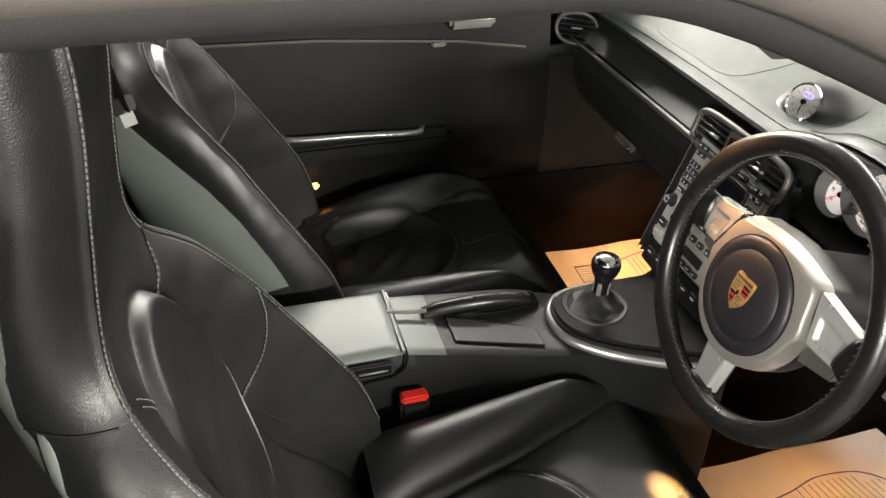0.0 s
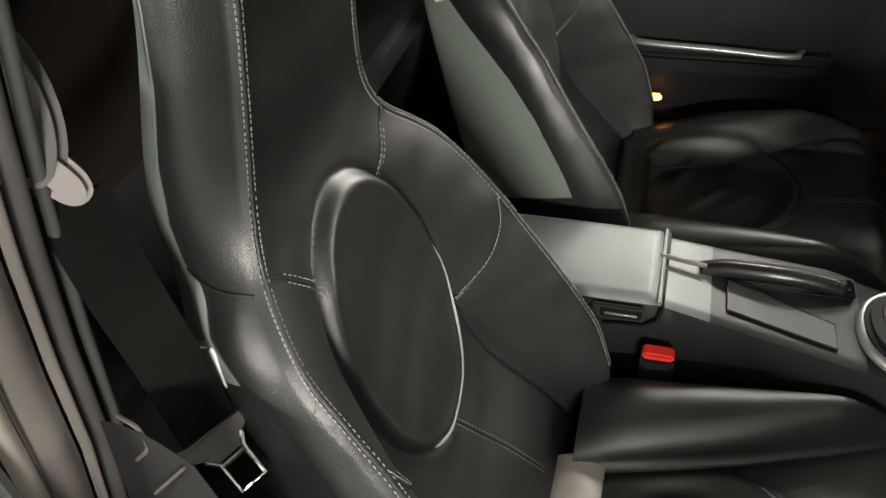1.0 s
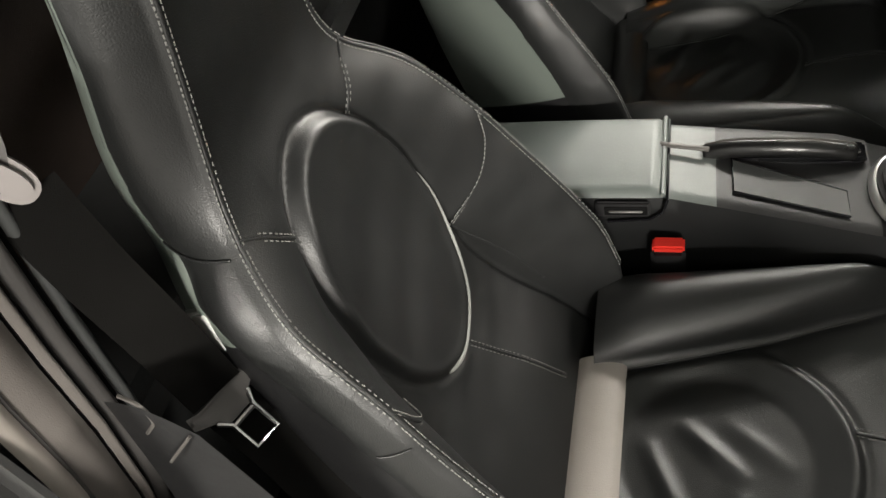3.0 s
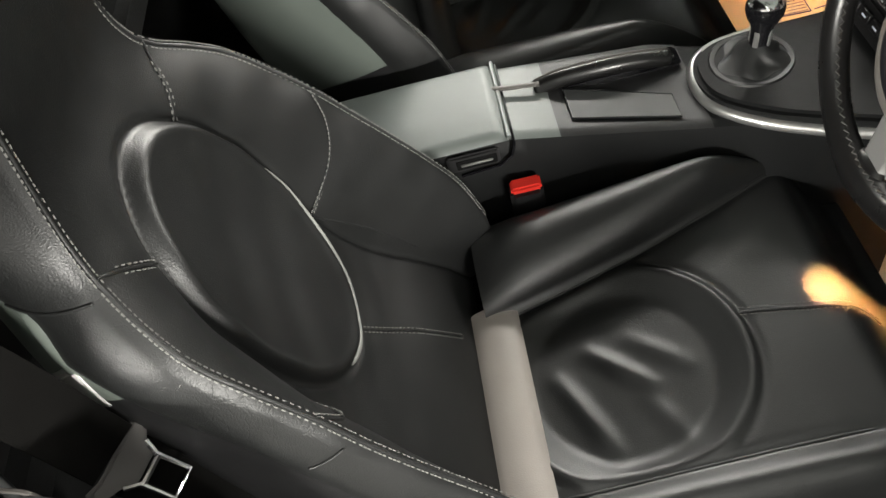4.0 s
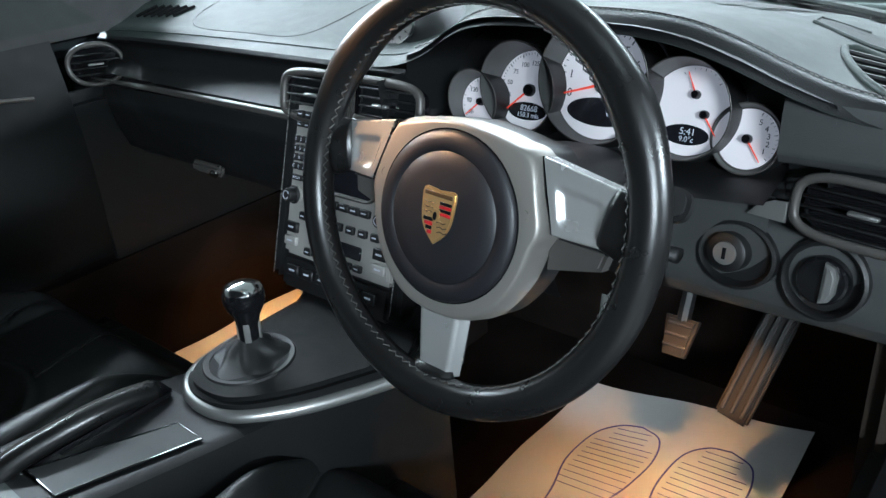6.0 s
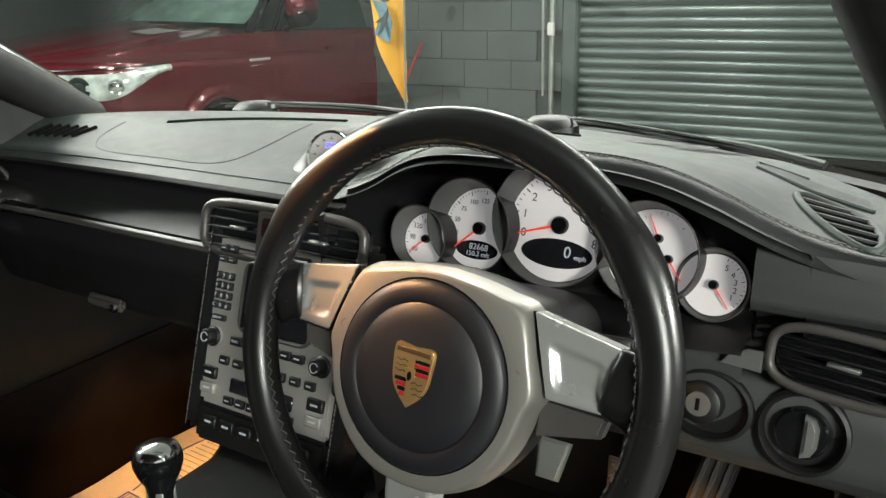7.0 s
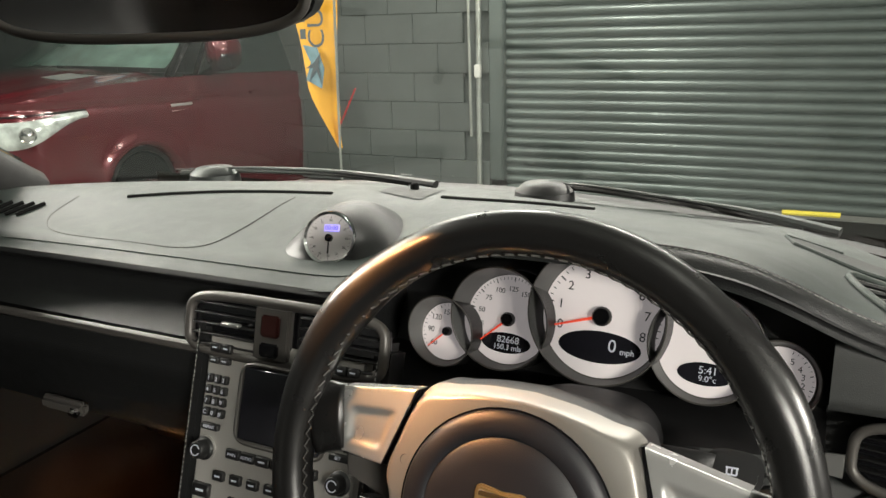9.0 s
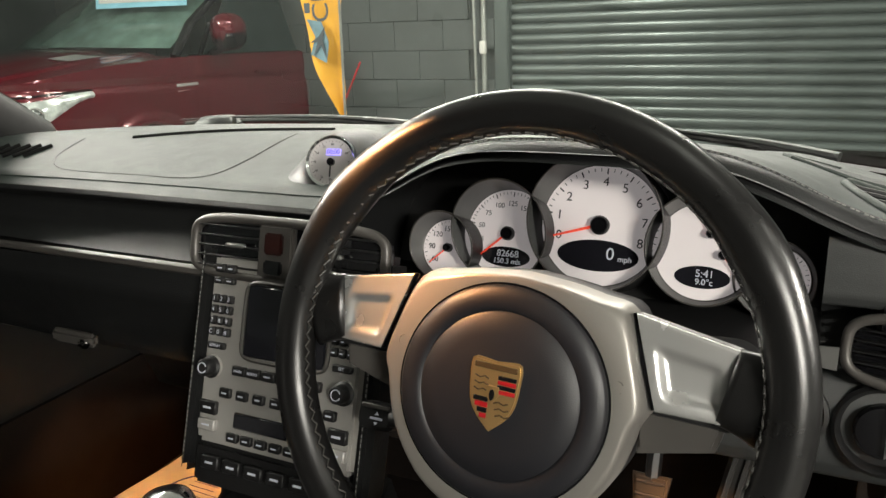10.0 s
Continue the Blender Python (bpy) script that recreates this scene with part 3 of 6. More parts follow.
hub_half = [tuple(p)[:2] for p in smooth_line([(x, y, 0) for x, y in half], 4)]
hub_out = hub_half + [(-x, y) for x, y in hub_half[-2:0:-1]]


def hub_skin(a, b):
    """Satin skin: rises from its outline to the airbag's rim."""
    x, y = hub_out[int(round(a * len(hub_out))) % len(hub_out)]
    d = (Vector((x, y)) - HUB).normalized()
    p = Vector((x, y)).lerp(HUB + d * 0.066, b)
    r = (p - HUB).length
    top_z = 0.0125 - 0.011 * smooth01(0.072, 0.125, r)
    edge = -0.016
    return Vector((p.x, p.y, edge + (top_z - edge) * math.sin(min(b / 0.25, 1) * math.pi / 2) ** 0.7))


SPLIT = ((0.0755, 0.0535), (0.0945, -0.003))


def spoke_skin(sx):
    """Side spoke: from the split line out to the rim, with a pressed thumb dish."""
    def fn(a, b):
        top = Vector((SPLIT[0][0] + 0.0015, SPLIT[0][1])).lerp(Vector((0.139, 0.0415)), a)
        low = Vector((SPLIT[1][0] + 0.0015, SPLIT[1][1])).lerp(Vector((0.1365, -0.004)), a)
        k = min(max((b - 0.12) / 0.76, 0.0), 1.0)
        p = top.lerp(low, k)
        z = 0.0035 - 0.006 * a - 0.002 * a * a
        dish = smooth01(0.10, 0.26, a) * smooth01(0.90, 0.74, a) * smooth01(0.26, 0.40, k) * smooth01(0.88, 0.74, k)
        z -= 0.0042 * dish
        z -= 0.018 * (1 - math.sin(min(b / 0.12, (1 - b) / 0.12, 1) * math.pi / 2))
        return Vector((sx * p.x, p.y, z))
    return grid(fn, 30, 30)


part("hub_cover", grid(hub_skin, len(hub_out), 14, close_u=True), HUB_SATIN, wheel, "warm satin silver hub cover", sharp=0)
part("hub_back", prism(hub_out[::-1], 0.030, Matrix.Translation((0, 0, -0.046))), PLASTIC, wheel, "black hub back")
part("airbag_cover", lathe([(0.0715, 0.006), (0.0712, 0.0145), (0.0690, 0.0175), (0.0610, 0.0195), (0.0565, 0.0192), (0.0545, 0.0178), (0.0525, 0.0196), (0.04, 0.0222), (0.02, 0.0240), (0.0001, 0.0246)], 72, Matrix.Translation((0, HUB.y, -0.001))), AIRBAG, wheel, "black round airbag cover")
part("airbag_gap", lathe([(0.0722, 0.004), (0.0726, 0.0128), (0.0712, 0.0130)], 64, Matrix.Translation((0, HUB.y, 0))), GLOSS, wheel)
part("spoke", grid(lambda a, b: Vector(((a - 0.5) * (0.052 - 0.012 * b), -0.094 - 0.062 * b, 0.004 - 0.006 * b - 0.014 * (1 - math.sin(min(a / 0.14, (1 - a) / 0.14, 1) * math.pi / 2)))), 16, 12), BRIGHT, wheel, "polished silver lower spoke", sharp=0)
part("spoke_back", rbox(0, -0.122, -0.018, 0.036, 0.060, 0.020, 0.006), PLASTIC, wheel, "black spoke back")
for sx in (1, -1):
    part("spoke", spoke_skin(sx), BRIGHT, wheel, "polished silver side spoke with pressed dish", sharp=0)
    part("spoke_joint", tube([(sx * SPLIT[0][0], SPLIT[0][1], 0.0), (sx * 0.084, 0.026, 0.001), (sx * SPLIT[1][0], SPLIT[1][1], -0.001)], 0.0016, 6), GLOSS, wheel, "dark split line")
    part("spoke_back", rbox(sx * 0.115, 0.012, -0.020, 0.058, 0.044, 0.020, 0.006), PLASTIC, wheel, "black spoke back")
    part("spoke_lower", prism([(sx * x, y) for x, y in ((0.080, -0.006), (0.136, -0.006), (0.132, -0.024), (0.086, -0.036))][::-sx], 0.014, Matrix.Translation((0, 0, -0.028)), 0.003), TRIM, wheel, "grey lower spoke cover")
    wrap = [Vector((sx * (0.134 + 0.024 * k / 6), 0.019 - 0.004 * k / 6, -0.008)) for k in range(7)]
    part("spoke_wrap", moved(tube(wrap, [0.0245 + 0.0045 * (k / 6) ** 2 for k in range(7)], 16), Matrix.Translation((0, 0, -0.0048)) @ Matrix.Diagonal((1, 1, 0.40, 1))), LEATHER_WHEEL, wheel, "leather spoke wrap", sharp=0)
    # horn sign pressed into the hub
    part("horn_mark", tube([(sx * 0.0735 + 0.004 * math.cos(w), 0.008 + 0.004 * math.sin(w), 0.0118) for w in np.linspace(0.5, 5.6, 12)], 0.0004, 4), TRIM, wheel)
part("spoke_wrap", moved(tube([(0, -0.150, 0), (0, -0.158, 0), (0, -0.166, 0)], [0.020, 0.024, 0.027], 14), Matrix.Translation((0, 0, -0.004)) @ Matrix.Diagonal((1, 1, 0.45, 1))), LEATHER_WHEEL, wheel, "leather spoke wrap", sharp=0)
# badge as a plain shield of gold and red fields
BADGE_Y, BADGE_Z = -0.0115, 0.0222
shield = [tuple(p)[:2] for p in smooth_line([(x, y, 0) for x, y in ((0, 0.0215), (0.008, 0.0225), (0.0165, 0.0215), (0.0170, 0.008), (0.0150, -0.006), (0.0095, -0.015), (0, -0.0235))], 3)]
shield = shield + [(-x, y) for x, y in shield[-2:0:-1]]
badge = part("badge", prism(shield[::-1], 0.0030, Matrix.Translation((0, BADGE_Y, BADGE_Z)), 0.0012), GOLD, wheel, "gold and red shield badge")
for sx, y0, y1 in ((1, 0.0015, 0.0135), (-1, -0.0155, -0.0015)):
    for k in range(4):
        ya, yb = y0 + (y1 - y0) * k / 4, y0 + (y1 - y0) * (k + 1) / 4
        xo = 0.0148 if sx > 0 else 0.0125 - 0.0062 * max(0.0, (-(ya + yb) / 2 - 0.004) / 0.0115)
        part("badge_field", rbox(sx * (xo + 0.0025) / 2, BADGE_Y + (ya + yb) / 2, BADGE_Z + 0.0032, xo - 0.0025, (yb - ya) * 0.86, 0.0008, 0.0002, 1), BADGE_RED if k % 2 == 0 else GLOSS, badge)
for sx, y0 in ((-1, 0.0020), (1, -0.0125)):
    for k in range(3):
        part("badge_line", tube([(sx * (0.0035 + 0.0032 * q - (0.001 * k if y0 < 0 else 0)), BADGE_Y + y0 + 0.0040 * k + 0.0012 * (q % 2), BADGE_Z + 0.0032) for q in range(4)], 0.0005, 4), BADGE_DARK, badge)
part("badge_band", rbox(0, BADGE_Y + 0.0180, BADGE_Z + 0.0030, 0.029, 0.0035, 0.0008, 0.0003, 1), BADGE_DARK, badge, "dark lettered band left plain")
part("badge_centre", prism([(x * 0.0042, y * 0.0056) for x, y in ((-1, 1), (1, 1), (1, -0.1), (0, -1.1), (-1, -0.1))][::-1], 0.0012, Matrix.Translation((0, BADGE_Y + 0.0005, BADGE_Z + 0.0030)), 0.0003), GOLD, badge, "small gold centre shield")
part("badge_figure", prism(ellipse(0.0018, 0.0036, 12), 0.0006, Matrix.Translation((0, BADGE_Y + 0.0005, BADGE_Z + 0.0042))), GLOSS, badge)

column = thing("steering_column", "black plastic steering column cowl with stalks", "steering column")
cm = Matrix.Translation(WHEEL_C) @ Matrix.Rotation(radians(90 - WHEEL_TILT), 4, "X")
part("cowl", prism(ellipse(0.062, 0.05, 28, 0, -0.005, 3), 0.16, cm @ Matrix.Translation((0, 0, -0.20)), 0.012), PLASTIC, column)
part("shroud", rbox(0, 0.0, -0.06, 0.12, 0.095, 0.05, 0.02, 3, cm), PLASTIC, column)
for pts, r in (([(0.390, 0.125, 0.655), (0.435, 0.124, 0.656), (0.450, 0.122, 0.655)], [0.007, 0.008, 0.010]), ([(0.295, 0.10, 0.570), (0.215, 0.094, 0.563), (0.188, 0.091, 0.561)], [0.007, 0.008, 0.010]),
               ([(0.295, 0.13, 0.600), (0.215, 0.125, 0.600), (0.190, 0.122, 0.600)], [0.006, 0.007, 0.009]), ([(0.390, 0.14, 0.600), (0.45, 0.138, 0.598), (0.472, 0.136, 0.598)], [0.006, 0.007, 0.009])):
    part("stalk", tube(pts, r, 12, flat=0.8), PLASTIC, column, "black control stalk", sharp=0)
wsm = frame_at((0.464, 0.122, 0.654), (0.02, -0.80, 0.60))
paddle = part("wiper_paddle", prism(ellipse(0.021, 0.0155, 28, power=3), 0.012, wsm @ Matrix.Translation((0, 0, -0.010)), 0.004), PLASTIC, column, "black wiper stalk end")
for x, y, w, h in ((-0.001, 0.0015, 0.009, 0.0012), (-0.0045, -0.001, 0.0012, 0.005), (0.0025, -0.001, 0.0012, 0.005), (-0.001, -0.0035, 0.006, 0.0012), (-0.001, -0.001, 0.0010, 0.005)):
    part("stalk_sign", rbox(x, y, 0.0023, w, h, 0.0004, 0, 1, wsm), LCD, paddle, "small white printed sign", smooth=False)
fsm = frame_at((0.172, 0.091, 0.560), (-0.03, -0.90, 0.42))
paddle = part("function_paddle", prism(ellipse(0.019, 0.0125, 28, power=4), 0.014, fsm @ Matrix.Translation((0, 0, -0.010)), 0.004), PLASTIC, column, "black stalk end with white print")
part("paddle_strip", rbox(0, 0.0085, 0.0045, 0.030, 0.004, 0.002, 0.0008, 1, fsm), TRIM, paddle, "grey upper edge")
part("stalk_sign", rbox(0.002, -0.002, 0.0043, 0.013, 0.0022, 0.0004, 0, 1, fsm), LCD, paddle, smooth=False)
for k in (1, -1):
    part("stalk_sign", prism([(-0.002, 0), (0.002, 0), (0, 0.003 * k)][::k], 0.0004, fsm @ Matrix.Translation((0.002, -0.002 + 0.0032 * k, 0.0041))), LCD, paddle, smooth=False)

# ---- dashboard ----
dash = thing("dashboard", "black soft-touch dashboard with stitched leather edge", "dashboard")
CAR_X = 0.0125
ARCH_X, ARCH_W = 0.333, 0.235


ARCH = [(0.0, 0.070), (0.06, 0.070), (0.10, 0.067), (0.14, 0.055), (0.17, 0.038), (0.21, 0.016), (0.25, 0.004), (0.29, 0.0), (1.0, 0.0)]


def arch(x):
    d = abs(x - ARCH_X)
    return sum(lerp_table(ARCH, abs(d + k * 0.014)) for k in (-2, -1, 0, 1, 2)) / 5


def lip(x):
    side = abs(x - CAR_X) / 0.66
    return Vector((x, 0.210 - 0.014 * smooth01(0.16, 0.05, x) + 0.012 * side ** 4 - 0.050 * arch(x) / 0.07, 0.730 + arch(x) - 0.012 * side ** 4))


def screen_base(x):
    side = (x - CAR_X) / 0.66
    return Vector((x, 0.69 - 0.27 * side * side, 0.726))


def dash_top(a, b):
    x = CAR_X - 0.665 + 1.33 * a
    p, q = lip(x), screen_base(x)
    roll = smooth01(0, 0.10, b)
    h = arch(x)
    z = p.z + (0.762 - 0.730) * smooth01(0.03, 0.48, b) * (1 - 0.9 * h / 0.07) * (1 - 0.85 * smooth01(0.38, 0.56, x)) + 0.029 * h / 0.07 * smooth01(0.3, 0.8, b) - h * smooth01(0.05, 0.8, b) - (0.762 - 0.027 * smooth01(0.38, 0.56, x) - q.z) * smooth01(0.55, 1, b) - 0.014 * (1 - roll) ** 2
    return Vector((x, p.y + (q.y - p.y) * b, z))


top = part("dash_top", grid(dash_top, 120, 60), DASH_TOP, dash, "grey-black soft plastic dash top", sharp=0)


def fascia(rows):
    def fn(a, b):
        x = CAR_X - 0.665 + 1.33 * a
        k = b * (len(rows) - 1)
        i = min(int(k), len(rows) - 2)
        p, q = rows[i], rows[i + 1]
        y, z = p[0] + (q[0] - p[0]) * (k - i), p[1] + (q[1] - p[1]) * (k - i)
        side = abs(x - CAR_X) / 0.66
        return Vector((x, y + 0.012 * side ** 4, z - 0.012 * side ** 4 * (1 - b)))
    return fn


def strip(x0, x1, rows, n=30):
    f = fascia(rows)
    return grid(lambda a, b: f(((x0 + (x1 - x0) * a) - CAR_X + 0.665) / 1.33, b), n, 4 * (len(rows) - 1))


part("upper_fascia", strip(-0.652, 0.10, [(0.197, 0.718), (0.193, 0.712), (0.210, 0.700), (0.200, 0.672), (0.168, 0.654)]), DASH_DARK, dash, "black leather upper fascia", sharp=0)
part("upper_fascia", strip(0.524, 0.677, [(0.212, 0.732), (0.209, 0.722), (0.206, 0.700), (0.205, 0.682), (0.210, 0.672), (0.228, 0.668)]), FASCIA, dash, "black leather end of the hood, lightened for the light on it", sharp=0)
part("vent_recess", strip(0.524, 0.677, [(0.226, 0.672), (0.243, 0.665), (0.243, 0.62), (0.235, 0.612)]), DASH_DARK, dash, "black recess behind the vent", sharp=0)
part("trim_strip", strip(-0.640, -0.07, [(0.164, 0.6525), (0.159, 0.650), (0.158, 0.644), (0.163, 0.640)]), TRIM, dash, "grey painted trim strip", sharp=0)
glove = part("glovebox_lid", strip(-0.62, -0.062, [(0.168, 0.638), (0.160, 0.61), (0.166, 0.565), (0.180, 0.520), (0.20, 0.51)]), DASH_DARK, dash, "black glovebox lid", sharp=0)
part("latch", rbox(-0.317, 0.165, 0.532, 0.075, 0.014, 0.018, 0.005), TRIM, glove, "grey glovebox latch")
part("latch_button", rbox(-0.292, 0.157, 0.530, 0.016, 0.012, 0.012, 0.004), CHROME, glove)
part("lower_panel", strip(-0.64, 0.10, [(0.20, 0.51), (0.30, 0.495), (0.46, 0.40), (0.52, 0.25)]), PLASTIC, dash)
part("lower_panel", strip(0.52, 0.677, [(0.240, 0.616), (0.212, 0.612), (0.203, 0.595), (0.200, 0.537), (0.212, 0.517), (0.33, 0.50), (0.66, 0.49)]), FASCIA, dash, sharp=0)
# one knee panel: left piece black, right piece in the lightened black
part("knee_panel", strip(0.10, 0.432, [(0.226, 0.635), (0.208, 0.625), (0.203, 0.595), (0.200, 0.537), (0.212, 0.517), (0.33, 0.50), (0.66, 0.49)]), PLASTIC, dash)
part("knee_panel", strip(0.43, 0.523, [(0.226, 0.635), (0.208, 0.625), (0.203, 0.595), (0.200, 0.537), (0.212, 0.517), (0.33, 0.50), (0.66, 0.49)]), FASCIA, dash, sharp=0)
# binnacle: hood lining, back wall and lower shelf


def hood(a, b):
    x = ARCH_X + ARCH_W * math.cos(math.pi * (1 - a))
    s = math.sin(math.pi * a)
    z = 0.650 + 0.155 * s ** 0.32
    p = Vector((x, lip(x).y + 0.004, min(z, lip(x).z - 0.006)))
    q = Vector((ARCH_X + (x - ARCH_X) * 0.94, 0.285, 0.650 + 0.130 * s ** 0.45))
    return p.lerp(q, b)


part("binnacle_hood", grid(hood, 60, 8), DASH_DARK, dash, "black leather instrument hood", sharp=0)
part("binnacle_back", grid(lambda a, b: Vector((0.10 + 0.47 * a, 0.245 + 0.045 * b, 0.62 + (min(0.765, lip(0.10 + 0.47 * a).z - 0.014) - 0.62) * b)), 40, 6), PLASTIC, dash)
part("binnacle_shelf", grid(lambda a, b: Vector((0.10 + 0.425 * a, 0.185 + 0.07 * b, 0.640 + 0.014 * b - 0.012 * math.sin(a * math.pi))), 24, 6), PLASTIC, dash)
part("hood_cheek", grid(lambda a, b: Vector((0.10 - 0.002 * b, 0.15 + 0.10 * a, 0.64 + 0.075 * b)), 6, 6), DASH_DARK, dash)


def dash_at(x, y, lift=0.0012):
    p, q = lip(x), screen_base(x)
    return dash_top((x - CAR_X + 0.665) / 1.33, min(max((y - p.y) / (q.y - p.y), 0), 1)) + Vector((0, 0, lift))


hood_line = [(x, lip(x).y + 0.030) for x in np.linspace(0.09, 0.672, 57)]
part("hood_pad", grid(lambda a, b: dash_at(*[(hx, lip(hx).y + (hy - lip(hx).y) * (b * 1.0)) for hx, hy in [hood_line[int(round(a * 56))]]][0], 0.0015 * math.sin(b * math.pi) + 0.0006), 56, 8), DASH_DARK, dash, "black leather hood pad", sharp=0)
part("hood_seam", stitches([dash_at(x, y, 0.0016) for x, y in hood_line]), THREAD, dash, "grey stitching along the hood", smooth=False)
part("hood_groove", tube([dash_at(x, y + 0.006, 0.0002) for x, y in hood_line], 0.0016, 6), DASH_DARK, dash)
part("airbag_line", tube([dash_at(x, y, 0.0001) for x, y in [tuple(p)[:2] for p in smooth_line([(-0.44, 0.33, 0), (-0.43, 0.27, 0), (-0.37, 0.236, 0), (-0.25, 0.234, 0), (-0.15, 0.240, 0), (-0.125, 0.30, 0), (-0.118, 0.40, 0)], 8)]], 0.0007, 6), PLASTIC, dash, "thin airbag panel line")
part("edge_seam", tube([dash_top((x - CAR_X + 0.665) / 1.33, 0.045) + Vector((0, 0, 0.0004)) for x in np.linspace(-0.62, 0.10, 60)], 0.0009, 6), DASH_TOP, dash, sharp=0)

# ---- dials ----
DIAL_TILT = 20
cluster = thing("instrument_cluster", "five round white-faced dials with red needles", "instrument cluster")
DIALS = [("oil", (0.181, 0.234, 0.679), 0.0285, 0.0345, 222), ("speed", (0.241, 0.246, 0.696), 0.0435, 0.0505, 222), ("tach", (0.333, 0.246, 0.712), 0.0565, 0.0635, 197),
         ("combi", (0.427, 0.246, 0.696), 0.0435, 0.0505, 300), ("fuel", (0.486, 0.244, 0.677), 0.0285, 0.0345, -52)]


def dial_pose(c):
    return frame_at(c, (0, -math.cos(radians(DIAL_TILT)), math.sin(radians(DIAL_TILT))))


def needle(m, r, angle, parent, length=0.88):
    d = part("needle", prism([(-0.12 * r, -0.028 * r), (length * r, -0.012 * r), (length * r, 0.012 * r), (-0.12 * r, 0.028 * r)], 0.001, m @ Matrix.Rotation(radians(angle), 4, "Z") @ Matrix.Translation((0, 0, 0.004))), NEEDLE, parent, "red needle", smooth=False)
    part("needle_cap", lathe([(0.16 * r, 0.001), (0.16 * r, 0.006), (0.13 * r, 0.008), (0.0001, 0.008)], 20, m), GLOSS, parent, "black needle cap")
    return d


def ticks(m, r, a0, a1, n, long_each, parent):
    out = []
    for k in range(n + 1):
        a = radians(a0 + (a1 - a0) * k / n)
        l = 0.10 if k % long_each == 0 else 0.055
        w = 0.012 * r if k % long_each == 0 else 0.007 * r
        d, s = Vector((math.cos(a), math.sin(a), 0)), Vector((-math.sin(a), math.cos(a), 0))
        p, q = d * r * 0.95, d * r * (0.95 - l)
        vs = [p + s * w, p - s * w, q - s * w, q + s * w]
        out.append(([m @ (v + Vector((0, 0, 0.0012))) for v in vs], [(0, 1, 2, 3)]))
    part("scale_marks", join(*out), DIAL_INK, parent, smooth=False)


for name, c, r, ro, na in DIALS:
    m = dial_pose(c)
    d = part("dial_face", lathe([(r, 0.0), (r, 0.0006), (0.0001, 0.0006)], 48, m), DIAL, cluster, "white dial face")
    depth = {"tach": 0.042, "speed": 0.044, "combi": 0.034, "oil": 0.030, "fuel": 0.010}[name]
    flare = {"tach": 0.0050, "speed": 0.0040, "combi": 0.0040, "oil": 0.0050, "fuel": 0.0040}[name]

    def lip_at(w, out=0.0, back=0.0):
        """The front edge of the tube, deeper above than below."""
        return m @ Vector(((r + flare + out) * math.cos(w), (r + flare + out) * math.sin(w), depth * (0.70 + 0.30 * math.sin(w)) - back))
    part("dial_tube", grid(lambda a, b: (m @ Vector((r * math.cos(2 * math.pi * a), r * math.sin(2 * math.pi * a), 0.0))).lerp(lip_at(2 * math.pi * a), b ** 0.8), 64, 12, close_u=True), RING, cluster, "grey hooded dial tube", sharp=60)
    part("tube_outside", grid(lambda a, b: lip_at(2 * math.pi * a, 0.0014, b * 0.06), 64, 4, close_u=True), PLASTIC, cluster, "black outside of the tube", sharp=60)
    part("tube_rim", tube([lip_at(2 * math.pi * k / 64, 0.0007) for k in range(64)], 0.0009, 6, closed=True), TRIM, cluster, "thin grey rim", sharp=0)
    part("bezel", tube([m @ Vector(((r + 0.0006) * math.cos(2 * math.pi * k / 56), (r + 0.0006) * math.sin(2 * math.pi * k / 56), 0.0015)) for k in range(56)], 0.0009, 6, closed=True), TRIM, cluster)
    if name == "combi":
        m1 = m @ Matrix.Translation((0.004, 0.016, 0))
        needle(m1, r * 0.62, 118, cluster)
        m2 = m @ Matrix.Translation((0.016, -0.002, 0))
        needle(m2, r * 0.62, -52, cluster)
        ticks(m1, r * 0.62, 130, 30, 8, 4, cluster)
    else:
        needle(m, r, na, cluster)
    if name in ("speed", "tach", "combi"):
        w, h, y = {"speed": (0.58, 0.23, -0.53), "tach": (0.68, 0.26, -0.50), "combi": (0.55, 0.23, -0.53)}[name]
        lens = [(w * r * math.cos(a) if abs(math.cos(a)) < 0.98 else w * r * math.cos(a), h * r * math.sin(a) + y * r) for a in [2 * math.pi * k / 28 for k in range(28)]]
        scr = part("display", prism(lens, 0.0006, m @ Matrix.Translation((0, 0, 0.0008))), SCREEN, cluster, "dark oval display")
        if name == "tach":
            lettering("readout", "0", 0.016, m @ Matrix.Translation((0.012, -0.50 * r + 0.002, 0.0018)), LCD, cluster)
            lettering("readout", "mph", 0.0075, m @ Matrix.Translation((0.026, -0.53 * r, 0.0018)), LCD, cluster)
        if name == "speed":
            lettering("readout", "82668", 0.0092, m @ Matrix.Translation((0.002, -0.46 * r, 0.0018)), LCD, cluster)
            lettering("readout", "150.3 mls", 0.0075, m @ Matrix.Translation((0.002, -0.63 * r, 0.0018)), LCD, cluster)
        if name == "combi":
            lettering("readout", "5:41", 0.0095, m @ Matrix.Translation((0.002, -0.46 * r, 0.0018)), LCD, cluster)
            lettering("readout", "9.0\u00b0c", 0.0075, m @ Matrix.Translation((0.002, -0.63 * r, 0.0018)), LCD, cluster)
    marks = {"oil": (("60", 222), ("90", 180), ("120", 138), ("150", 96)), "speed": tuple((str(25 * k), 222 - 31.5 * k) for k in range(9)),
             "tach": tuple((str(k), 197 - 27.2 * k) for k in range(9)), "fuel": (("1", -30), ("2", -8), ("3", 14), ("4", 36), ("5", 62)), "combi": ()}[name]
    if name == "speed":
        marks = tuple((str(25 * k), 222 - 27 * k) for k in range(9))
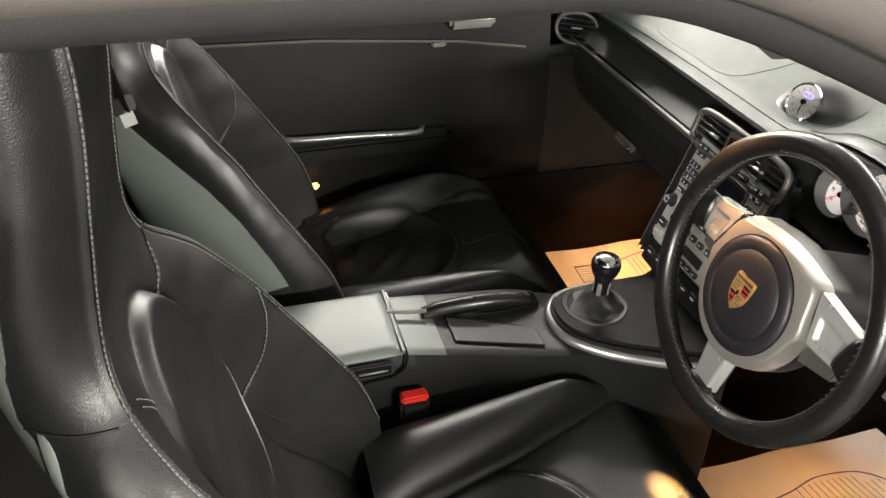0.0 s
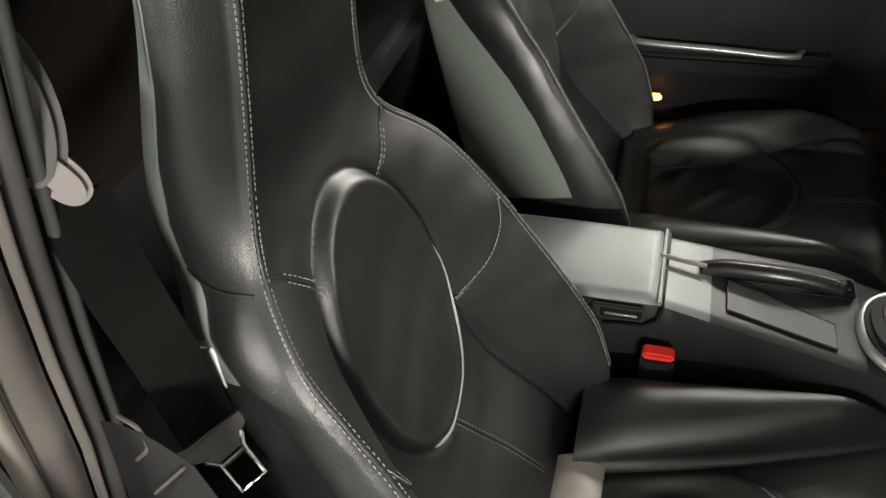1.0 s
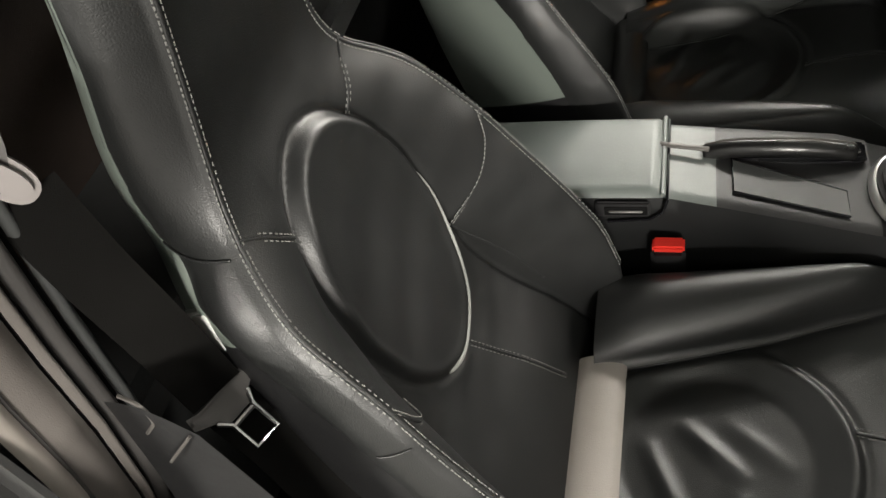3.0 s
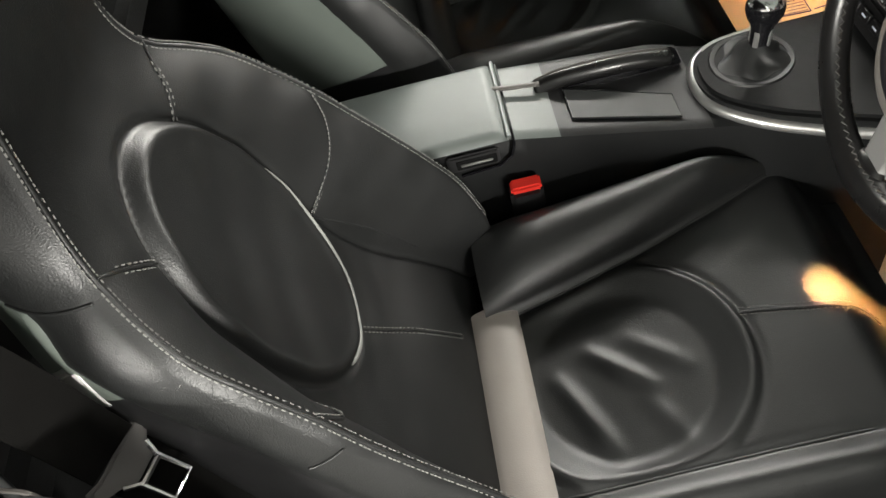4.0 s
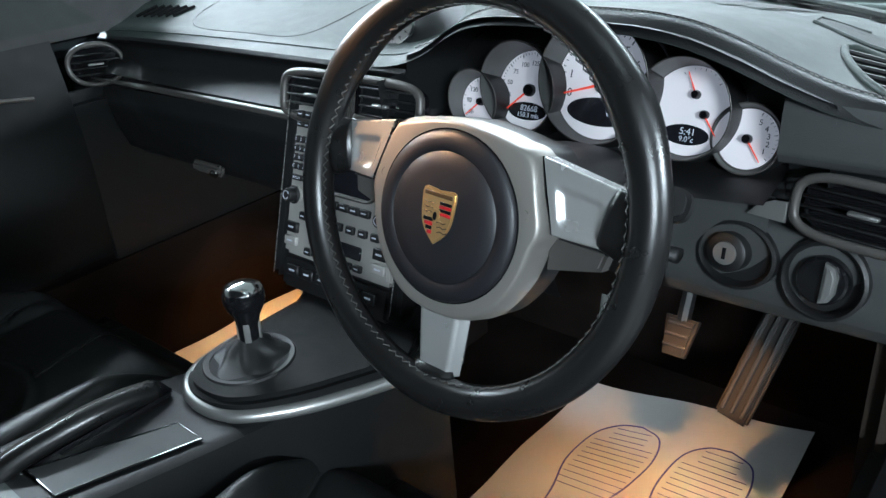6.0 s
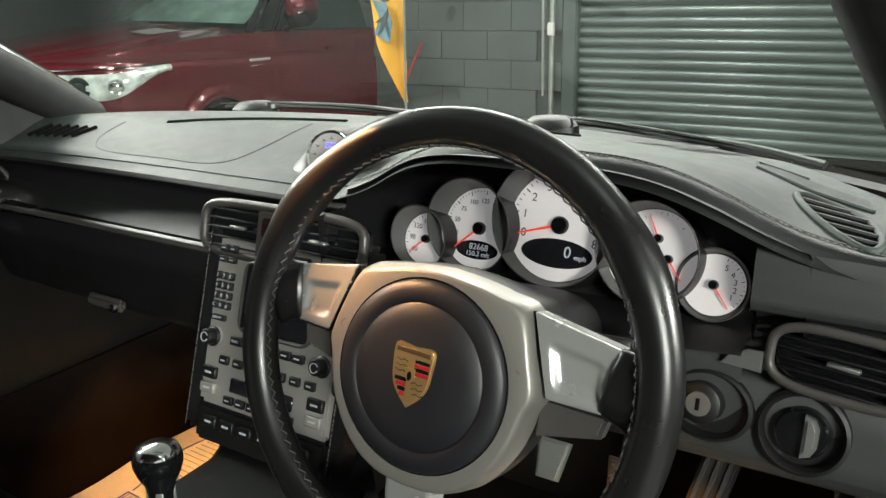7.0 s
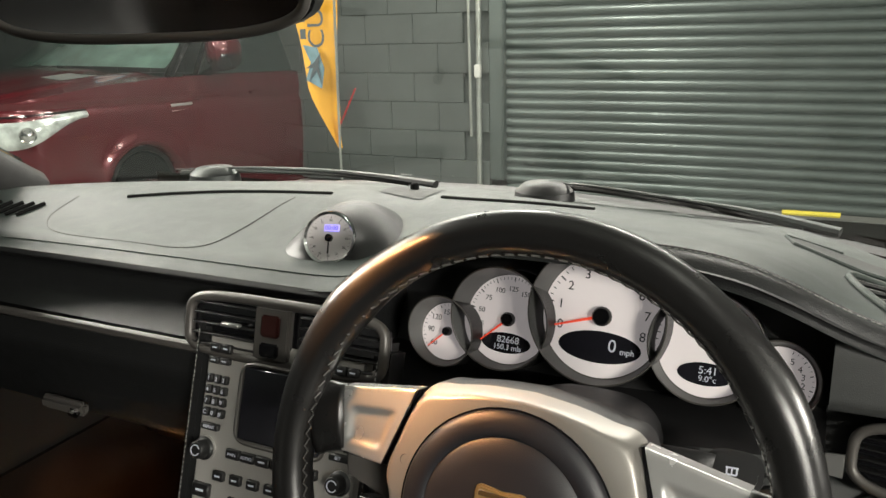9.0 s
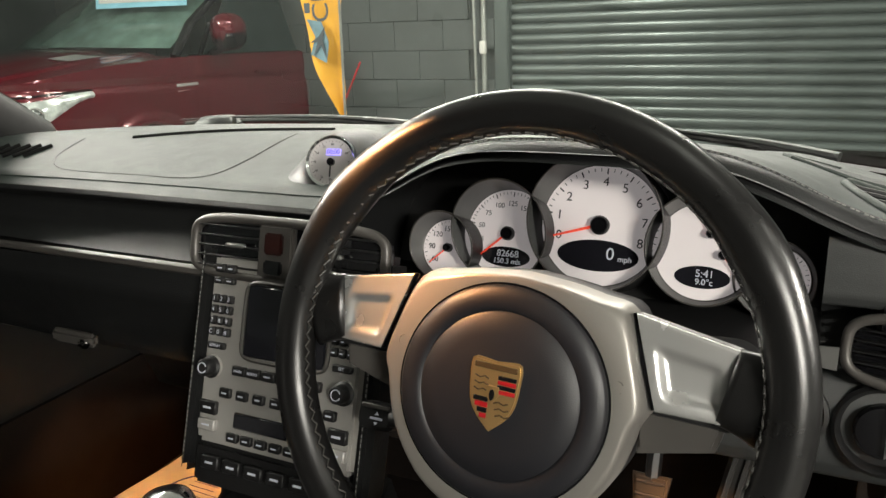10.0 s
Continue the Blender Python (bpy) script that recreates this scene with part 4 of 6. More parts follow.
    for s, a in marks:
        rr, size = (0.72, 0.012) if name == "tach" else (0.68, 0.0070) if name == "speed" else (0.66, 0.0075)
        lettering("numeral", s, size, m @ Matrix.Translation((rr * r * math.cos(radians(a)), rr * r * math.sin(radians(a)), 0.0012)), DIAL_INK, cluster)
    if name == "tach":
        ticks(m, r, 197, -21, 32, 4, cluster)
    elif name == "speed":
        ticks(m, r, 222, 6, 40, 5, cluster)
    elif name == "oil":
        ticks(m, r, 222, 60, 18, 3, cluster)
    elif name == "fuel":
        ticks(m, r, -40, 70, 12, 3, cluster)

# clock on the dash top
clock = thing("dash_clock", "round white dash clock in a black pod", "clock")
cp = frame_at((0.030, 0.258, 0.755), (0.18, -0.90, 0.38))
part("clock_ring", lathe([(0.0255, 0.0), (0.026, 0.003), (0.0285, 0.005), (0.0295, 0.002), (0.0295, -0.02)], 40, cp), CHROME, clock, "silver bezel")
part("clock_face", lathe([(0.026, 0.0), (0.026, 0.001), (0.0001, 0.001)], 40, cp), CLOCK_WHITE, clock, "white clock face")
ticks(cp, 0.0255, 0, 350, 35, 3, clock)
for k in range(12):
    lettering("numeral", str(5 * k if k else 60), 0.0036, cp @ Matrix.Translation((0.0195 * math.sin(k * math.pi / 6), 0.0195 * math.cos(k * math.pi / 6), 0.0013)), DIAL_INK, clock)
part("clock_display", rbox(0.002, 0.011, 0.0015, 0.017, 0.007, 0.0012, 0.0003, 1, cp), LCD_BLUE, clock, "lit violet display")
lettering("readout", "00:00", 0.0068, cp @ Matrix.Translation((0.002, 0.011, 0.0026)), DIAL_INK, clock)
part("clock_hand", prism([(-0.0009, -0.017), (0.0009, -0.017), (0.0007, 0.003), (-0.0007, 0.003)], 0.0008, cp @ Matrix.Translation((0, 0, 0.003))), DIAL_INK, clock)
part("clock_cap", lathe([(0.0042, 0.0005), (0.0042, 0.005), (0.0001, 0.006)], 16, cp), GLOSS, clock)


def pod(a, b):
    w = 2 * math.pi * a
    f = cp @ Vector((0.030 * math.cos(w), 0.030 * math.sin(w), 0.001))
    x, y = 0.020 + 0.070 * math.cos(w) * (1 - 0.25 * math.sin(w)), 0.312 + 0.085 * math.sin(w)
    g = Vector((x, y, dash_top((x - CAR_X + 0.665) / 1.33, min(max((y - 0.21) / 0.48, 0), 1)).z - 0.004))
    return f.lerp(g, b) + Vector((0, 0, 0.012 * math.sin(b * math.pi) * (0.5 + 0.5 * math.sin(w))))


part("clock_pod", grid(pod, 48, 12, close_u=True), DASH_DARK, clock, "black pod", sharp=0)

# ---- centre vents and radio stack ----


def vent(name, m, w, h, slats, parent, power=4.0, tab=True):
    """An air vent in the plane of m: frame, dark box, slats and a silver tab."""
    out = ellipse(w / 2, h / 2, 40, power=power)
    v = part(name, tube([m @ Vector((x, y, 0.003)) for x, y in out], 0.0045, 8, closed=True), TRIM, parent, "grey painted vent frame", sharp=0)
    part("vent_box", prism(ellipse(w / 2, h / 2, 40, power=power), 0.004, m @ Matrix.Translation((0, 0, -0.02))), GLOSS, v, "dark vent opening")
    for k in range(slats):
        y = -h / 2 + h * (k + 0.5) / slats
        x = w / 2 * max(0.1, 1 - abs(2 * y / h) ** power) ** (1 / power)
        part("slat", rbox(0, y, -0.006, 2 * x - 0.004, 0.0022, 0.010, 0.0008, 1, m), PLASTIC, v)
    if tab:
        part("vent_tab", rbox(0, 0, 0.001, min(w * 0.3, 0.026), 0.004, 0.008, 0.0012, 1, m), SILVER, v, "silver vent tab")
    return v


vents = thing("centre_air_vents", "grey-framed centre air vents with hazard switch", "air vent")
vm = frame_at((0.033, 0.158, 0.681), (0.0, -0.96, 0.26))
part("vent_surround", tube([vm @ Vector((x, y, 0)) for x, y in ellipse(0.118, 0.030, 48, power=5)], 0.0055, 8, closed=True), TRIM, vents, "grey painted surround", sharp=0)
part("vent_panel", prism(ellipse(0.117, 0.029, 48, power=5), 0.012, vm @ Matrix.Translation((0, 0, -0.016))), GLOSS, vents, "dark vent openings")
for sx in (-1, 1):
    for k in range(5):
        part("slat", rbox(sx * 0.067, -0.021 + 0.0105 * k, 0.0, 0.086, 0.0022, 0.010, 0.0008, 1, vm), PLASTIC, vents)
    part("vent_tab", rbox(sx * 0.06, 0.002, 0.004, 0.024, 0.0045, 0.008, 0.0015, 1, vm), SILVER, vents, "silver vent tab")
part("switch_bridge", rbox(-0.008, 0, 0.002, 0.044, 0.056, 0.010, 0.003, 2, vm), TRIM, vents, "grey bridge between the vents")
part("hazard_switch", rbox(-0.008, 0.008, 0.008, 0.022, 0.022, 0.006, 0.002, 2, vm), material("hazard_dark_red", (0.028, 0.006, 0.005), 0.25), vents, "dark red hazard switch")
part("lock_switch", rbox(-0.008, -0.016, 0.008, 0.022, 0.014, 0.006, 0.002, 2, vm), GLOSS, vents, "black lock switch")

stack = thing("radio_stack", "silver radio and climate stack with dark screen and buttons", "car radio")
SM = frame_at((0.040, 0.122, 0.580), (0, -0.945, 0.325))
SW, SH = 0.196, 0.20
part("stack_face", rbox(0, 0.0, -0.012, SW, SH, 0.024, 0.006, 2, SM), CONSOLE_SILVER, stack, "silver control panel")
for sx in (-1, 1):
    part("cheek_panel", rbox(sx * (SW / 2 + 0.009), -0.01, -0.02, 0.018, SH + 0.05, 0.045, 0.008, 2, SM), DASH_DARK, stack, "black leather side cheek")
    part("stitching", stitches([SM @ Vector((sx * (SW / 2 + 0.009), y, 0.0032)) for y in np.linspace(-SH / 2 - 0.03, SH / 2, 30)]), THREAD, stack, smooth=False)
part("screen", rbox(0.006, 0.034, 0.001, 0.100, 0.074, 0.004, 0.002, 1, SM), SCREEN, stack, "dark unlit screen")
part("screen_frame", tube([SM @ Vector((0.006 + x, 0.034 + y, 0.001)) for x, y in ellipse(0.053, 0.040, 40, power=8)], 0.0025, 6, closed=True), TRIM, stack)


def button(x, y, w, h, mat=PLASTIC, name="button", mark=True, depth=0.004):
    b = part(name, rbox(x, y, depth / 2, w, h, depth + 0.002, 0.0012, 1, SM), mat, stack)
    if mark:
        part("button_mark", rbox(x, y, depth + 0.0012, w * 0.45, h * 0.16, 0.0004, 0, 1, SM), LCD, b, smooth=False)
    return b


for sx in (-1, 1):
    for j in range(4):
        for i in range(3):
            bx, by = sx * 0.080 + (i - 1) * 0.0095 - sx * 0.004, 0.052 - j * 0.0115
            button(bx, by, 0.0078, 0.0088, mark=sx > 0)
            if sx < 0:
                lettering("numeral", ("123", "456", "789", "C0#")[j][i], 0.0062, SM @ Matrix.Translation((bx, by, 0.0056)), LCD, stack)
    for i in range(2):
        button(sx * 0.076 + (i - 0.5) * 0.014, 0.084, 0.0125, 0.009)
        button(sx * 0.076 + (i - 0.5) * 0.014, 0.071, 0.0125, 0.007)
    button(sx * 0.078, 0.003, 0.022, 0.007, mark=False)
    lettering("word", "REPEAT" if sx < 0 else "SET", 0.0042, SM @ Matrix.Translation((sx * 0.078, 0.003, 0.0056)), LCD, stack)
    kn = part("knob", lathe([(0.012, 0), (0.012, 0.004), (0.0095, 0.006), (0.0088, 0.015), (0.0075, 0.0165), (0.0001, 0.0165)], 24, SM @ Matrix.Translation((sx * 0.082, -0.020, 0))), PLASTIC, stack, "ribbed black knob")
    part("knob_ring", lathe([(0.0125, 0.0), (0.0125, 0.003), (0.010, 0.0035)], 24, SM @ Matrix.Translation((sx * 0.082, -0.020, 0))), CONSOLE_SILVER, kn, "silver knob ring")
    part("knob_mark", tube([SM @ Vector((sx * 0.082 + 0.0052 * math.cos(w), -0.020 + 0.0052 * math.sin(w), 0.0168)) for w in np.linspace(0.4, 5.9, 16)], 0.0006, 4), LCD, kn)
button(0.03, 0.086, 0.03, 0.008)
for i in range(6):
    button(-0.045 + i * 0.0185, -0.019, 0.0172, 0.010, mark=i > 1)
    if i < 2:
        lettering("word", ("MAIN", "AUDIO")[i], 0.0042, SM @ Matrix.Translation((-0.045 + i * 0.0185, -0.019, 0.0056)), LCD, stack)
for i in range(7):
    button(-0.06 + i * 0.0215, -0.044, 0.014, 0.010)
part("display", rbox(0.0, -0.070, 0.0005, 0.095, 0.017, 0.004, 0.002, 1, SM), SCREEN, stack, "dark climate display")
for sx in (-1, 1):
    button(sx * 0.080, -0.062, 0.022, 0.014)
    button(sx * 0.080, -0.080, 0.022, 0.012, CONSOLE_SILVER)
for i in range(6):
    button(-0.045 + i * 0.018, -0.088, 0.014, 0.009)
for i in range(6):
    button(-0.07 + i * 0.028, -0.118, 0.022, 0.014, mark=True)
part("lower_trim", rbox(0, -0.122, -0.014, SW, 0.045, 0.024, 0.005, 2, SM), PLASTIC, stack)

# side vents, light switch, ignition
rv = thing("side_air_vent", "oval grey-framed side air vent with black slats", "air vent", "side vents")
vent("vent_frame", frame_at((0.602, 0.202, 0.640), (-0.16, -0.96, 0.2)), 0.116, 0.054, 6, rv, 3.4)
part("vent_wing", prism([(-0.022, -0.008), (0.013, -0.009), (0.013, 0.010), (0.0, 0.009), (-0.014, 0.002)], 0.004, frame_at((0.527, 0.208, 0.628), (-0.10, -0.96, 0.2)), 0.001), SILVER, rv, "silver wedge beside the vent")
lv = thing("side_air_vent", "grey-framed side air vent beside the far door", "air vent", "side vents")
vent("vent_frame", frame_at((-0.618, 0.176, 0.666), (0.80, -0.58, 0.12)), 0.092, 0.068, 6, lv, 2.2)
sw = thing("light_switch", "round black rotary light switch with silver grip", "switch")
lm = frame_at((0.578, 0.205, 0.572), (-0.05, -0.97, 0.2))
part("switch_ring", lathe([(0.038, -0.01), (0.038, 0.004), (0.035, 0.006), (0.031, 0.001), (0.031, -0.006), (0.0001, -0.006)], 40, lm), PLASTIC, sw)
part("switch_knob", lathe([(0.023, -0.006), (0.022, 0.006), (0.020, 0.008), (0.0001, 0.008)], 32, lm), GLOSS, sw)
part("switch_grip", prism([(0.002, -0.019), (0.010, -0.016), (0.014, -0.008), (0.014, 0.008), (0.010, 0.016), (0.002, 0.019)], 0.010, lm @ Matrix.Translation((0, 0, 0.006)), 0.003), SILVER, sw, "silver grip")
for x, y, w, h in ((-0.012, 0.026, 0.003, 0.0014), (-0.003, 0.0275, 0.006, 0.0012), (0.008, 0.0255, 0.006, 0.0014), (0.0185, 0.018, 0.005, 0.004)):
    part("switch_mark", rbox(x, y, -0.0052, w, h, 0.0008, 0, 1, lm), LCD, sw, "small white mark", smooth=False)
ig = thing("ignition_lock", "round ignition lock in a black recess", "ignition lock")
im = frame_at((0.499, 0.204, 0.577), (-0.08, -0.97, 0.2))
part("recess", lathe([(0.033, -0.008), (0.033, 0.003), (0.030, 0.004), (0.026, -0.004), (0.0001, -0.006)], 40, im @ Matrix.Diagonal((1.2, 1, 1, 1))), PLASTIC, ig)
part("lock_body", lathe([(0.020, -0.005), (0.019, 0.010), (0.016, 0.012), (0.0001, 0.012)], 28, im @ Matrix.Translation((-0.006, 0.002, 0))), PLASTIC, ig)
part("lock_face", lathe([(0.0115, 0.011), (0.011, 0.014), (0.0001, 0.014)], 24, im @ Matrix.Translation((-0.006, 0.002, 0))), SILVER, ig, "chrome key slot")
part("key_slot", rbox(-0.006, 0.002, 0.0142, 0.0035, 0.011, 0.001, 0, 1, im), GLOSS, ig, smooth=False)
grilles = thing("dash_top_grille", "slotted demister vent and speaker grille on dash top", "air vent")
vent_edge = [tuple(p)[:2] for p in smooth_line([(0.533, 0.345, 0), (0.540, 0.360, 0), (0.565, 0.352, 0), (0.597, 0.328, 0), (0.612, 0.284, 0), (0.611, 0.258, 0), (0.604, 0.248, 0), (0.586, 0.258, 0), (0.562, 0.284, 0), (0.542, 0.318, 0), (0.533, 0.345, 0)], 5)]
part("vent_rim", tube([dash_at(x, y, 0.002) for x, y in vent_edge], 0.0036, 8), DASH_TOP, grilles, "raised demister rim", sharp=0)
part("vent_bed", grid(lambda a, b: dash_at(0.572 + (vent_edge[int(round(a * 50))][0] - 0.572) * b, 0.296 + (vent_edge[int(round(a * 50))][1] - 0.296) * b, 0.0008), 50, 5), VOID, grilles, "dark demister opening", smooth=False)
slat_way = Vector((0.99, 0.10)).normalized()
slat_side = Vector((-0.10, 0.99)).normalized()
for k in range(6):
    off = -0.050 + 0.0185 * k
    hits = []
    for (x0, y0), (x1, y1) in zip(vent_edge, vent_edge[1:]):
        p0, p1 = Vector((x0 - 0.572, y0 - 0.296)), Vector((x1 - 0.572, y1 - 0.296))
        d0, d1 = p0.dot(slat_side) - off, p1.dot(slat_side) - off
        if d0 * d1 < 0:
            q = p0.lerp(p1, d0 / (d0 - d1))
            hits.append(q.dot(slat_way))
    if len(hits) >= 2:
        run = [slat_way * w + slat_side * off for w in (min(hits) + 0.003, max(hits) - 0.003)]
        part("slat", tube([dash_at(0.572 + q.x, 0.296 + q.y, 0.0022) for q in run], 0.0024, 6), PLASTIC, grilles, "black demister slat")
part("grille_pad", grid(lambda a, b: dash_at(*Vector((0.485, 0.408)).lerp(Vector((0.600, 0.366)), a).lerp(Vector((0.474, 0.468)).lerp(Vector((0.590, 0.432)), a), b), 0.0012), 20, 8), MESH, grilles, "fine mesh speaker grille")
part("grille_rim", tube([dash_at(*p, 0.0015) for p in ((0.600, 0.366), (0.545, 0.386), (0.485, 0.408), (0.474, 0.468), (0.53, 0.450))], 0.0022, 6), DASH_TOP, grilles)
part("sensor_recess", grid(lambda a, b: dash_at(0.425 + 0.03 * a, 0.44 + 0.02 * b * (1 - a), 0.0012), 4, 4), PLASTIC, grilles, "small dark recess")
part("slot", tube([dash_at(-0.36 + 0.28 * k / 20, 0.345 + 0.085 * k / 20 + 0.012 * math.sin(k / 20 * math.pi), 0.0005) for k in range(21)], 0.004, 6, flat=0.6), VOID, grilles, "long dark demister slot")
part("slot", tube([dash_at(0.07 + 0.20 * k / 16, 0.455 - 0.01 * k / 16, 0.0005) for k in range(17)], 0.004, 6, flat=0.6), VOID, grilles, "dark demister slot")
part("centre_mesh", grid(lambda a, b: dash_at(-0.025 + 0.075 * a, 0.46 + 0.05 * b - 0.03 * a * (1 - b), 0.0012), 8, 5), MESH, grilles, "small mesh panel")
part("pin", lathe([(0.006, 0), (0.006, 0.008), (0.004, 0.010), (0.0001, 0.010)], 14, Matrix.Translation(dash_at(0.011, 0.493, 0))), VOID, grilles, "small black sensor")
for k in range(6):
    part("slot", tube([dash_at(-0.590 + 0.020 * k, 0.256 + 0.002 * k, 0.001), dash_at(-0.572 + 0.020 * k, 0.290 + 0.002 * k, 0.001)], 0.0036, 6), VOID, grilles)

# ---- centre console ----
console = thing("centre_console", "grey-black centre console with silver edge and storage lid", "centre console")
CON = [(-0.80, -0.066, 0.088, 0.442), (-0.40, -0.066, 0.090, 0.440), (-0.30, -0.070, 0.102, 0.426), (-0.165, -0.066, 0.128, 0.416), (-0.06, -0.024, 0.152, 0.414), (-0.02, -0.020, 0.160, 0.414), (0.08, -0.030, 0.170, 0.436), (0.13, -0.060, 0.170, 0.47)]


def console_top(a, b):
    y = -0.80 + 0.93 * b
    x0 = lerp_table([(r[0], r[1]) for r in CON], y)
    x1 = lerp_table([(r[0], r[2]) for r in CON], y)
    z = lerp_table([(r[0], r[3]) for r in CON], y)
    k = (a - 0.5) * 2.6
    x = (x0 + x1) / 2 + (x1 - x0) / 2 * max(-1, min(1, k))
    drop = max(0, abs(k) - 0.93)
    return Vector((x + math.copysign(min(drop, 0.07) * 0.12, k), y, z - (0.004 * smooth01(0.8, 0.95, abs(k)) + (drop * 1.15 if abs(k) > 0.93 else 0))))


part("console_body", grid(console_top, 52, 60), DOOR_BLACK, console, "black console body", sharp=50)
# lit and shaded halves of one surface, their tones put into the colours
part("console_top", grid(lambda a, b: console_top(0.5 + (a - 0.5) * 0.71, b * 0.515) + Vector((0, 0, 0.0022)), 20, 30), LID, console, "grey satin console top panel", sharp=50)
part("console_top", grid(lambda a, b: console_top(0.5 + (a - 0.5) * 0.71, 0.515 + b * 0.205) + Vector((0, 0, 0.0020)), 20, 16), PLASTIC, console, "front of the console top, its shade put in as black", sharp=50)
part("storage_lid", grid(lambda a, b: Vector((-0.064 + 0.155 * a + (0.001 if a > 0.5 else -0.001) * math.sin(b * math.pi), -0.66 + 0.272 * b, 0.442 + 0.009 * min(1.0, min(a, 1 - a, (1 - b) * 1.6) / 0.06) ** 0.5 + 0.004 * math.sin(a * math.pi))), 28, 30), LID, console, "padded grey-black storage lid", sharp=60)
part("lid_edge", tube([(-0.064 + 0.155 * a, -0.388, 0.447) for a in np.linspace(0, 1, 12)], 0.0035, 6), LID, console, "rounded lid edge")
part("lid_gap", tube([(-0.064 + 0.157 * a, -0.3825, 0.4415 - 0.0015 * (a > 0.97)) for a in np.linspace(0, 1, 12)] + [(0.0945, -0.384, 0.432), (0.0948, -0.388, 0.418), (0.0950, -0.405, 0.405), (0.0950, -0.46, 0.400)], 0.0022, 6), GLOSS, console, "dark gap round the lid")
part("lid_ridge", tube(smooth_line([(-0.030, -0.46, 0.4485), (-0.016, -0.42, 0.4495), (-0.004, -0.385, 0.449), (0.001, -0.33, 0.444)]), [0.0045] * 25, 8, flat=0.6), TRIM, console, "smooth grey ridge beside the handbrake", sharp=0)
lm2 = frame_at((0.0915, -0.440, 0.421), (1, 0.0, 0.12))
part("lid_catch", rbox(0.0, 0.0, 0, 0.072, 0.026, 0.006, 0.005, 2, lm2), PLASTIC, console, "black lid catch")
part("catch_slot", rbox(0.004, -0.001, 0.003, 0.056, 0.015, 0.002, 0.003, 1, lm2), VOID, console)
part("catch_tab", rbox(0.004, -0.001, 0.0045, 0.044, 0.003, 0.004, 0.001, 1, lm2), SILVER, console, "silver catch tab")
part("ashtray_lid", grid(lambda a, b: Vector((0.008 + 0.060 * a + 0.034 * a * b + 0.050 * b * (1 - a), -0.300 + 0.136 * b, lerp_table([(r[0], r[3]) for r in CON], -0.300 + 0.136 * b) + 0.0052)), 8, 14), FASCIA, console, "dark oddments lid", sharp=0)
part("ashtray_gap", tube([(0.008, -0.300, 0.4305), (0.068, -0.300, 0.4305), (0.152 - 0.05, -0.164, 0.4205), (0.058, -0.164, 0.4205), (0.008, -0.300, 0.4305)], 0.0014, 6), GLOSS, console, "dark gap round the lid")
ring = smooth_line([(-0.012, -0.03, 0.428), (-0.006, -0.085, 0.427), (0.014, -0.118, 0.425), (0.05, -0.131, 0.422), (0.098, -0.121, 0.420), (0.142, -0.074, 0.418), (0.176, -0.012, 0.416), (0.205, 0.05, 0.416)])
part("silver_edge", tube(ring, 0.0085, 10), SILVER, console, "curved silver edge strip", sharp=0)
part("gear_plinth", prism([(p.x, p.y) for p in ring] + [(0.18, 0.10), (-0.012, 0.10)], 0.03, Matrix.Translation((0, 0, 0.41)), 0.006), DOOR_BLACK, console, "black gear plinth")
gear = thing("gear_lever", "black gear lever with chrome-capped knob and leather boot", "gear lever")


GEAR = Vector((0.050, -0.058, 0.434))


def boot(a, b):
    w = 2 * math.pi * a
    r = 0.044 * (1 - b) ** 0.9 + 0.012 + (0.0050 * math.sin(w * 5 + b * 7) + 0.003 * math.sin(w * 3 - b * 4)) * math.sin(b * math.pi)
    return GEAR + Vector((r * math.cos(w) - 0.006 * b, r * math.sin(w) + 0.010 * b, 0.004 + 0.024 * b - 0.007 * math.sin(b * math.pi)))


part("gear_boot", grid(boot, 48, 14, close_u=True), LEATHER_MATT, gear, "creased black leather boot", sharp=0)
part("boot_ring", lathe([(0.060, -0.020), (0.057, 0.002), (0.052, 0.008), (0.046, 0.007), (0.043, -0.004)], 48, Matrix.Translation(GEAR)), PLASTIC, gear, "raised black collar round the boot")
gm = Matrix.Translation(GEAR + Vector((-0.006, 0.010, 0.018))) @ Matrix.Rotation(radians(-3), 4, "X")
part("gear_knob", lathe([(0.0125, -0.004), (0.0120, 0.006), (0.0125, 0.026), (0.0150, 0.038), (0.0205, 0.048), (0.0238, 0.058), (0.0240, 0.065), (0.0222, 0.071)], 32, gm), GLOSS, gear, "gloss black knob")
part("knob_cap", lathe([(0.0224, 0.0705), (0.0200, 0.0750), (0.0125, 0.0785), (0.0001, 0.0797)], 32, gm), CHROME, gear, "chrome knob cap")
for w in (-45, 45, 135, 225):
    part("knob_inlay", rbox(0.0122, 0, 0.016, 0.003, 0.007, 0.034, 0.001, 1, gm @ Matrix.Rotation(radians(w), 4, "Z")), SILVER, gear, "silver knob inlay")
hb = thing("handbrake_lever", "black leather handbrake with chrome button", "handbrake")
hbl = [(-0.006, -0.335, 0.430), (-0.004, -0.30, 0.440), (0.0, -0.24, 0.444), (-0.003, -0.19, 0.438), (-0.007, -0.150, 0.427)]
part("grip", tube(smooth_line(hbl), 0.0125, 14), LEATHER_WHEEL, hb, "black leather grip", sharp=0)
part("grip_top", tube([Vector(p) + Vector((-0.004, 0, 0.0105)) for p in smooth_line(hbl)], 0.0032, 8), TRIM, hb, "thin grey line")
part("button", lathe([(0.0065, 0), (0.0065, 0.008), (0.005, 0.010), (0.0001, 0.010)], 16, frame_at((-0.007, -0.152, 0.427), (-0.08, 1, -0.25))), CHROME, hb, "chrome release button")
